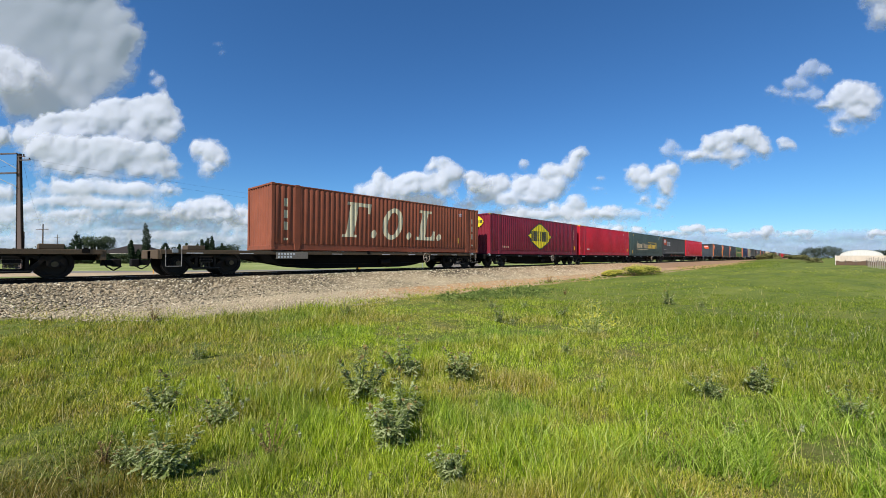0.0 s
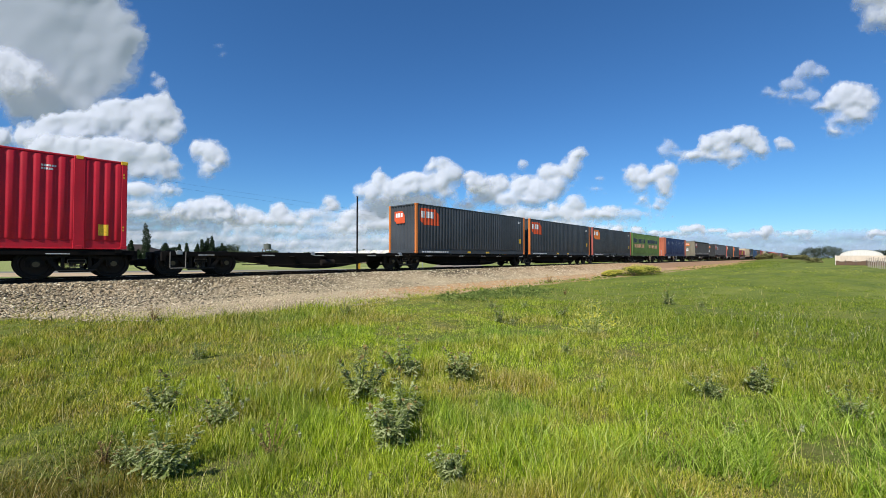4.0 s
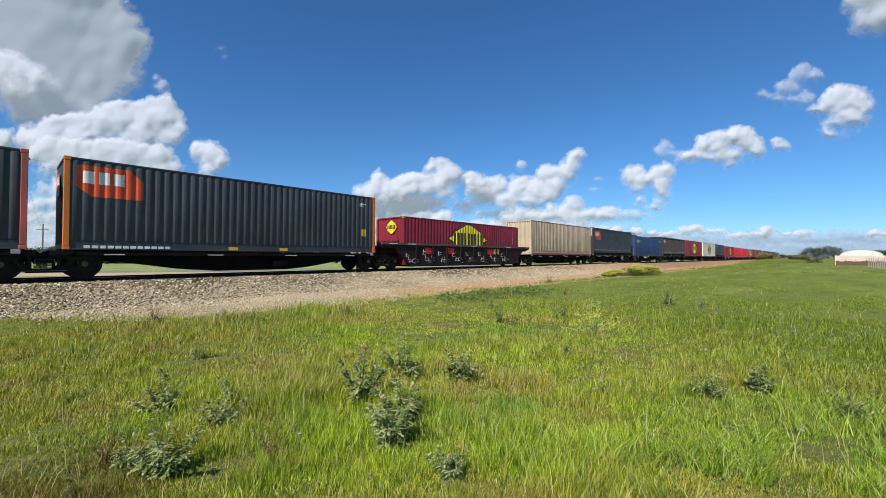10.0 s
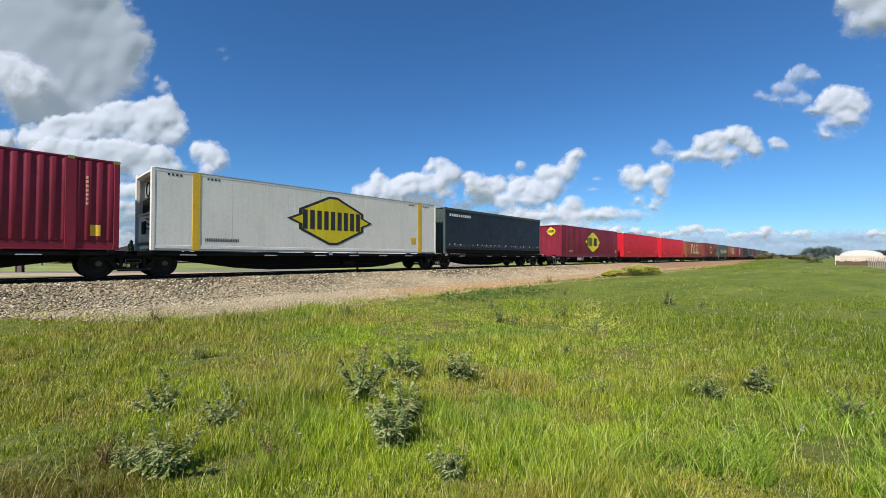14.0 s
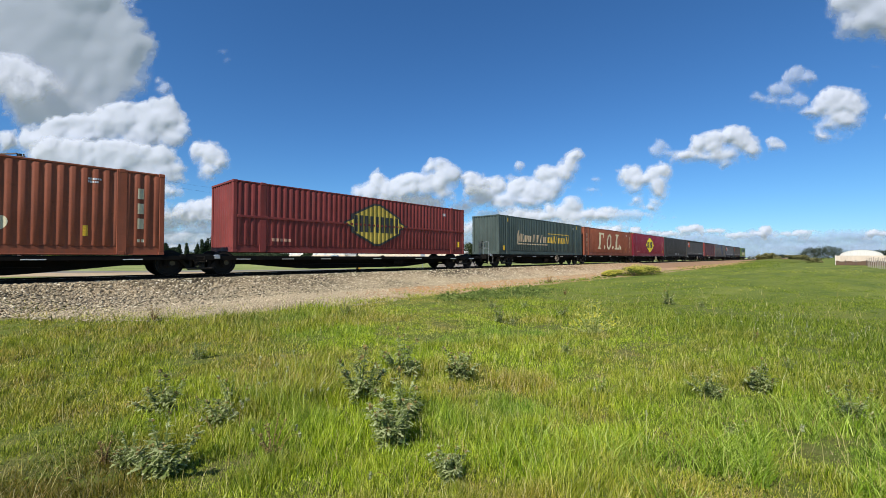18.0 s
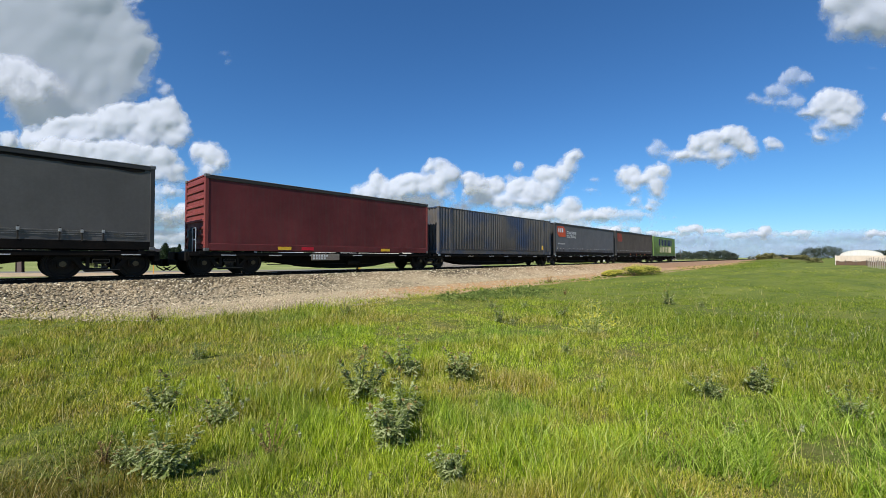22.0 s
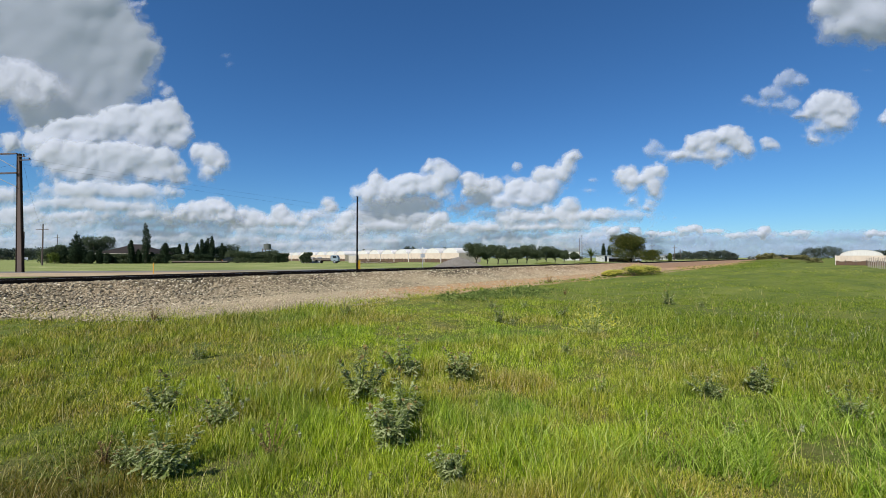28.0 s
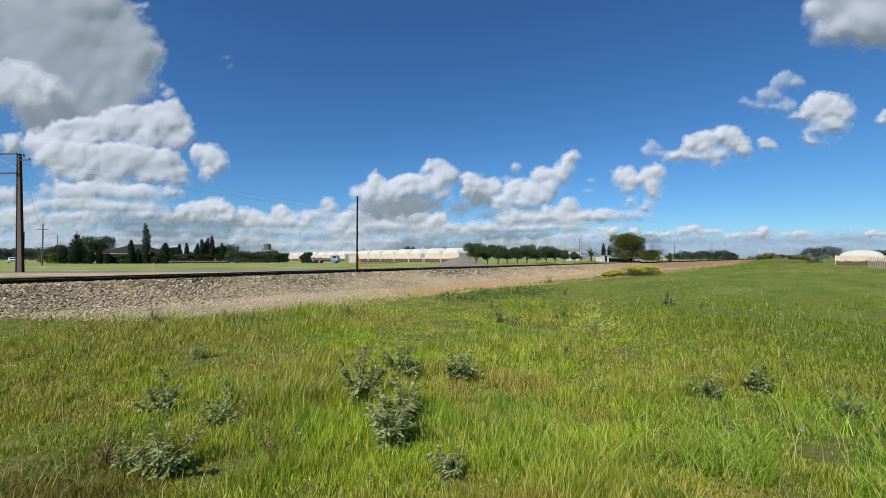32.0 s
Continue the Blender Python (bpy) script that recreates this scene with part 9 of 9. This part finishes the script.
cloud("cloud", "large soft grey-based cloud bank towering over the plain",
      [(40, 20, 90), (120, 15, 85), (175, 25, 55), (200, 80, 70), (232, 98, 46), (200, 130, 60), (120, 100, 90), (40, 90, 90), (60, 160, 52), (120, 176, 42), (175, 165, 42), (-40, 60, 90), (-40, 140, 60), (60, -60, 90), (-30, -60, 90), (95, 196, 34), (150, 196, 30), (50, 186, 34), (200, 180, 26), (60, 214, 32), (110, 222, 34), (170, 212, 30)],
      (38, -30), 3, depth=2900, puff=0.26, dome=0.12, flat=0.34, soft=11, foot=16, smooth=30, bumps=[(90, 30, 85, 5)], wave=54, grow=8)
cloud("cloud", "bright heap of cloud breaking through the bank", [(18, 132, 36), (52, 136, 30), (78, 152, 26), (30, 160, 44, 30), (-22, 146, 44), (66, 172, 30, 20), (100, 162, 16, 12)], (36, -28), 5, depth=2840, puff=0.6, dome=0.22, soft=13, foot=24, smooth=10, wave=34, veil=0.9)
cloud("cloud", "white heaped cumulus with grey folds under the bank",
      [(296, 210, 34), (314, 228, 22), (266, 222, 40), (222, 217, 36), (187, 228, 32), (148, 243, 36), (99, 246, 34), (72, 262, 30), (250, 245, 36), (300, 240, 30), (20, 256, 14), (4, 250, 18), (52, 250, 20)],
      (20, -12), 11, depth=2700, puff=0.95, dome=0.26, flat=0.10, smooth=6, wave=36, foot=13, grow=5)
cloud("cloud", "grey-footed cumulus layer under the heaps",
      [(90, 276, 34, 26), (130, 284, 40, 28), (182, 284, 42, 28), (236, 288, 40, 28), (281, 284, 34, 26), (304, 306, 24, 18), (268, 314, 30, 16), (200, 308, 40, 22), (145, 304, 34, 22), (100, 300, 24, 18), (318, 322, 12, 8)],
      (18, -11), 13, depth=2620, puff=0.9, flat=0.18, dome=0.26, smooth=6, wave=34, grow=7)
cloud("cloud", "small white puff of cloud", [(354, 270, 19), (370, 276, 25), (386, 287, 18), (366, 300, 17), (370, 313, 9)], (0, -7), 21, depth=2700, puff=0.6, wave=20)
cloud("cloud", "thin torn wisp of cloud", [(290, 165, 13, 16), (298, 182, 10), (280, 150, 7)], (18, -22), 23, soft=7, veil=0.5)
cloud("cloud", "faint wisp of cloud", [(396, 98, 13, 9), (402, 112, 8)], (16, -24), 25, soft=9, veil=0.25)
cloud("cloud", "torn wisps at the edge of the bank", [(228, 8, 16, 10), (246, 4, 12, 8), (240, 18, 8)], (38, -30), 27, soft=7, veil=0.5)
cloud("cloud", "flat grey and white cloud layers under the bank",
      [(150, 338, 74, 14), (230, 342, 62, 14), (110, 360, 54, 13), (200, 366, 76, 13), (130, 384, 64, 10), (16, 384, 40, 16), (40, 374, 22, 10), (255, 380, 40, 9), (-20, 350, 50, 16)],
      (6, -4), 31, flat=0.10, depth=2450, puff=0.45, wave=30, foot=9, grow=7, veil=0.92)
cloud("cloud", "pale stratified cloud low over the horizon", layers(-70, 1090, 448, 380, 170, 5, 52, 6.5), (5, -2), 33, soft=6, foot=5, flat=0.10, depth=2920, puff=0.22, veil=0.8, wave=24, grow=4)
# Added sheet that lays pale horizon haze over the sky.
cloud("haze_bank", "pale blue-grey veil of distant haze", [(x, 468, 300, 66 if x < 900 else 46) for x in range(-400, 2001, 150)], (0, 0), 35, cell=9, soft=20, foot=0, depth=3100, puff=0.0, veil=0.72, mat=M_HAZE)
cloud("cloud", "bright low cumulus over the garden trees", [(298, 388, 14, 9), (328, 379, 17), (350, 373, 19), (374, 368, 20), (393, 370, 19), (408, 380, 15), (360, 388, 44, 10)], (4, -3), 41, depth=2600, wave=18, foot=6)
cloud("cloud", "low white cumulus behind the garden trees", [(450, 386, 17), (425, 394, 18, 10), (466, 392, 16, 10), (430, 378, 14), (440, 398, 34, 8)], (4, -3), 43, depth=2640, wave=16, foot=6)
cloud("cloud", "small heaped cumulus over the windbreak", [(496, 380, 18), (504, 392, 28, 13), (483, 394, 16, 10), (532, 396, 24, 8), (543, 387, 13, 9)], (3, -3), 45, depth=2580, wave=16, foot=6)
cloud("cloud", "small white puff over the greenhouses", [(580, 360, 12), (588, 368, 11), (580, 374, 12, 6)], (-4, -3), 47, depth=2580, wave=12, foot=6)
cloud("cloud", "white tower of low cumulus", [(612, 390, 15), (618, 382, 10), (598, 406, 22, 9), (624, 410, 24, 10), (605, 398, 14)], (-5, -2), 49, depth=2560, wave=15, foot=6)
cloud("cloud", "ragged white and grey cumulus over the greenhouses",
      [(665, 318, 14), (663, 328, 17), (631, 343, 15), (648, 346, 20), (682, 340, 24), (707, 333, 25), (728, 329, 23), (746, 332, 23), (762, 297, 17), (777, 296, 16), (786, 314, 24), (800, 316, 14), (773, 327, 26), (785, 343, 20, 14)],
      (-8, -3), 51, depth=2600, wave=24)
cloud("cloud", "dull grey cloud sheet behind the greenhouses", [(690, 372, 60, 22), (722, 388, 54, 18), (660, 382, 40, 18), (740, 364, 30, 14), (690, 402, 80, 12), (842, 324, 18, 13), (832, 318, 12)], (-6, -2), 55, flat=0.15, depth=2680, puff=0.6, soft=6, wave=26, grow=7)
cloud("cloud", "heaped white cumulus with a leaning tower",
      [(1012, 280, 14), (1009, 290, 15), (1000, 302, 16), (992, 311, 18), (962, 314, 20), (971, 328, 26), (941, 340, 27), (920, 336, 17), (906, 344, 24), (874, 337, 17), (857, 344, 24), (832, 341, 14), (844, 360, 30, 17), (887, 361, 38, 20), (929, 357, 36, 19), (815, 369, 27, 13), (962, 348, 26, 22)],
      (-14, -6), 61, depth=2760, wave=26)
cloud("cloud", "layered white cumulus at the foot of the tower",
      [(1007, 360, 14), (1013, 369, 16), (1000, 378, 17), (1012, 386, 26, 13), (971, 374, 12), (962, 386, 28, 12), (937, 386, 26, 12), (912, 382, 20, 14), (895, 387, 20, 13), (1036, 382, 24, 12), (1056, 382, 24, 10), (1072, 374, 16, 8), (844, 402, 28, 11), (823, 410, 26, 10), (870, 402, 22, 11), (777, 390, 16), (766, 396, 16), (800, 402, 26, 9), (764, 414, 22, 8), (930, 404, 60, 10), (1000, 402, 50, 9)],
      (-12, -5), 63, depth=2380, wave=19, foot=8)
cloud("cloud", "tiny scraps of cloud beside the tower", [(914, 296, 9, 10)], (-14, -6), 65, veil=0.7, soft=4)
cloud("cloud", "faint scraps of cloud", [(899, 318, 11, 8), (1051, 320, 9, 5), (1102, 381, 13, 5), (1040, 338, 14, 5)], (-16, -4), 67, veil=0.4, soft=5)
cloud("cloud", "small loose cumulus with a trailing foot",
      [(1106, 315, 19), (1119, 322, 23), (1114, 306, 14), (1140, 320, 16), (1152, 311, 18), (1166, 303, 16), (1157, 328, 20), (1161, 343, 15), (1144, 372, 14, 9), (1152, 360, 9), (1119, 356, 8)],
      (-24, -3), 71, depth=2600, soft=7, wave=20)
cloud("cloud", "white flat-based cumulus", [(1229, 260, 20), (1255, 254, 23), (1285, 241, 21), (1298, 246, 23), (1315, 254, 20), (1323, 264, 17), (1272, 274, 36, 17), (1212, 276, 27, 13), (1242, 279, 32, 13), (1276, 291, 13, 8)], (-34, 0), 81, depth=2700, wave=24)
cloud("cloud", "thin trailing end of a cumulus", [(1160, 258, 15), (1152, 267, 15), (1169, 270, 19, 12), (1183, 279, 14, 9)], (-34, 0), 82, depth=2720, veil=0.6, soft=8, wave=18)
cloud("cloud", "tiny scrap of white cloud", [(1366, 258, 15, 10), (1359, 254, 10)], (-34, 0), 83, soft=5, depth=2700, veil=0.85)
cloud("cloud", "white cumulus with soft grey underside", [(1465, 189, 33), (1486, 185, 28), (1499, 194, 23), (1473, 210, 36, 22), (1443, 194, 24), (1426, 207, 23, 13), (1461, 228, 31, 15), (1443, 247, 17, 9), (1486, 222, 27, 16), (1452, 175, 14), (1499, 180, 17)], (-48, -20), 91, depth=2800, soft=7, wave=28)
cloud("cloud", "ragged thin plume of cloud", [(1400, 138, 19), (1384, 143, 15), (1418, 143, 15), (1375, 163, 19), (1358, 168, 17), (1328, 177, 16, 9), (1350, 185, 20, 11), (1379, 186, 22, 13), (1401, 184, 18)], (-48, -20), 93, depth=2820, soft=8, veil=0.55, wave=22)
cloud("cloud", "bright corner of a grey-based cumulus", [(1456, 13, 24), (1486, 13, 34), (1529, 17, 44), (1555, 26, 44), (1472, 45, 26), (1508, 43, 38), (1546, 54, 32), (1455, 63, 16, 8), (1575, 17, 60), (1500, -25, 60), (1580, -35, 70), (1640, 20, 70), (1700, 0, 70)], (-104, -29), 101, depth=2900, soft=10, foot=16, flat=0.12, smooth=40, puff=0.2, wave=50)
cloud("cloud", "scrap of cloud drifting in", [(1572, 212, 13), (1580, 205, 16)], (-40, -12), 103, soft=5, veil=0.8)
cloud("cloud", "faint high wisp", [(1538, 124, 13, 7)], (-50, -20), 105, soft=7, veil=0.22)
# The blue-grey shade of this bank sits in its material colour.
cloud("cloud", "long flat blue-grey bank along the horizon", layers(1060, 1650, 450, 418, 80, 8, 60, 7), (-6, -1), 111, soft=6, foot=5, flat=0.2, depth=2900, puff=0.5, veil=0.75, mat=M_HAZE, wave=16)
cloud("cloud", "row of small white cloud tops over the bank", [(1216, 409, 18, 6), (1228, 405, 10, 6), (1262, 410, 18, 4), (1123, 411, 10, 6), (1086, 410, 12, 8), (1152, 413, 13, 4), (1353, 409, 10, 9), (1345, 415, 16, 5), (1404, 416, 24, 4), (1420, 412, 12, 4), (1545, 414, 13, 6), (1560, 416, 16, 4), (1180, 416, 20, 4), (1300, 418, 24, 4)],
      (-6, -1), 113, cell=1.5, soft=2.5, foot=6, depth=2700, puff=0.9, wave=11)


# ---- motion ----
def motions():
    """The train runs past at about 24 m/s; the clouds drift."""
    slip = [(1, 0.10), (2, 0.23), (3, 0.14), (6, 0.04), (7, 0.09), (8, -0.05), (9, -0.22), (10, -0.10), (11, 0.04), (12, -0.02), (13, 0.06), (14, 0.28), (17, -0.33), (18, -0.23), (19, 0.24), (20, -0.17), (21, -0.18), (22, 0.28), (23, -0.12), (24, -0.11), (25, 0.33)]
    rows = [(0, 0.0)] + [(t, 24.195 * t + s) for t, s in slip] + [(32, 24.195 * 32)]
    for ob in TRAIN:
        m = ob.matrix_basis.copy()
        walk(ob, [(t, Matrix.Translation((-s, 0, 0)) @ m) for t, s in rows])
    # wheelsets roll; those at the same place in their bogies share one action
    lead = {}
    for ob in WHEELSETS:
        q = round(ob.location.x, 3)
        if q not in lead:
            walk(ob, [(k / FPS, pose(q, 0, -0.04, 0, -88.0 * k, 0)) for k in range(32 * FPS + 1)])
            lead[q] = ob
        else:
            keys = lead[q].animation_data
            ob.rotation_mode = "QUATERNION"
            ob.animation_data_create().action = keys.action
            ob.animation_data.action_slot = keys.action_slot
    # the white car comes nearer along the far road
    def car_at(t):
        q = (t - 28) / 4.0
        dep, lat = 165 - 58 * q, -170.8 + 56.8 * q
        w = FLAT * dep + SIDE * lat
        return pose(w.x, w.y, 0.02, 0, 0, math.degrees(math.atan2((FLAT * 58 - SIDE * 56.8).y, (FLAT * 58 - SIDE * 56.8).x)))
    walk(MOVING_CAR, [(0, car_at(0)), (32, car_at(32))])
    for ob, where in CLOUDS:
        walk(ob, [(0, where(0)), (32, where(1))])


motions()
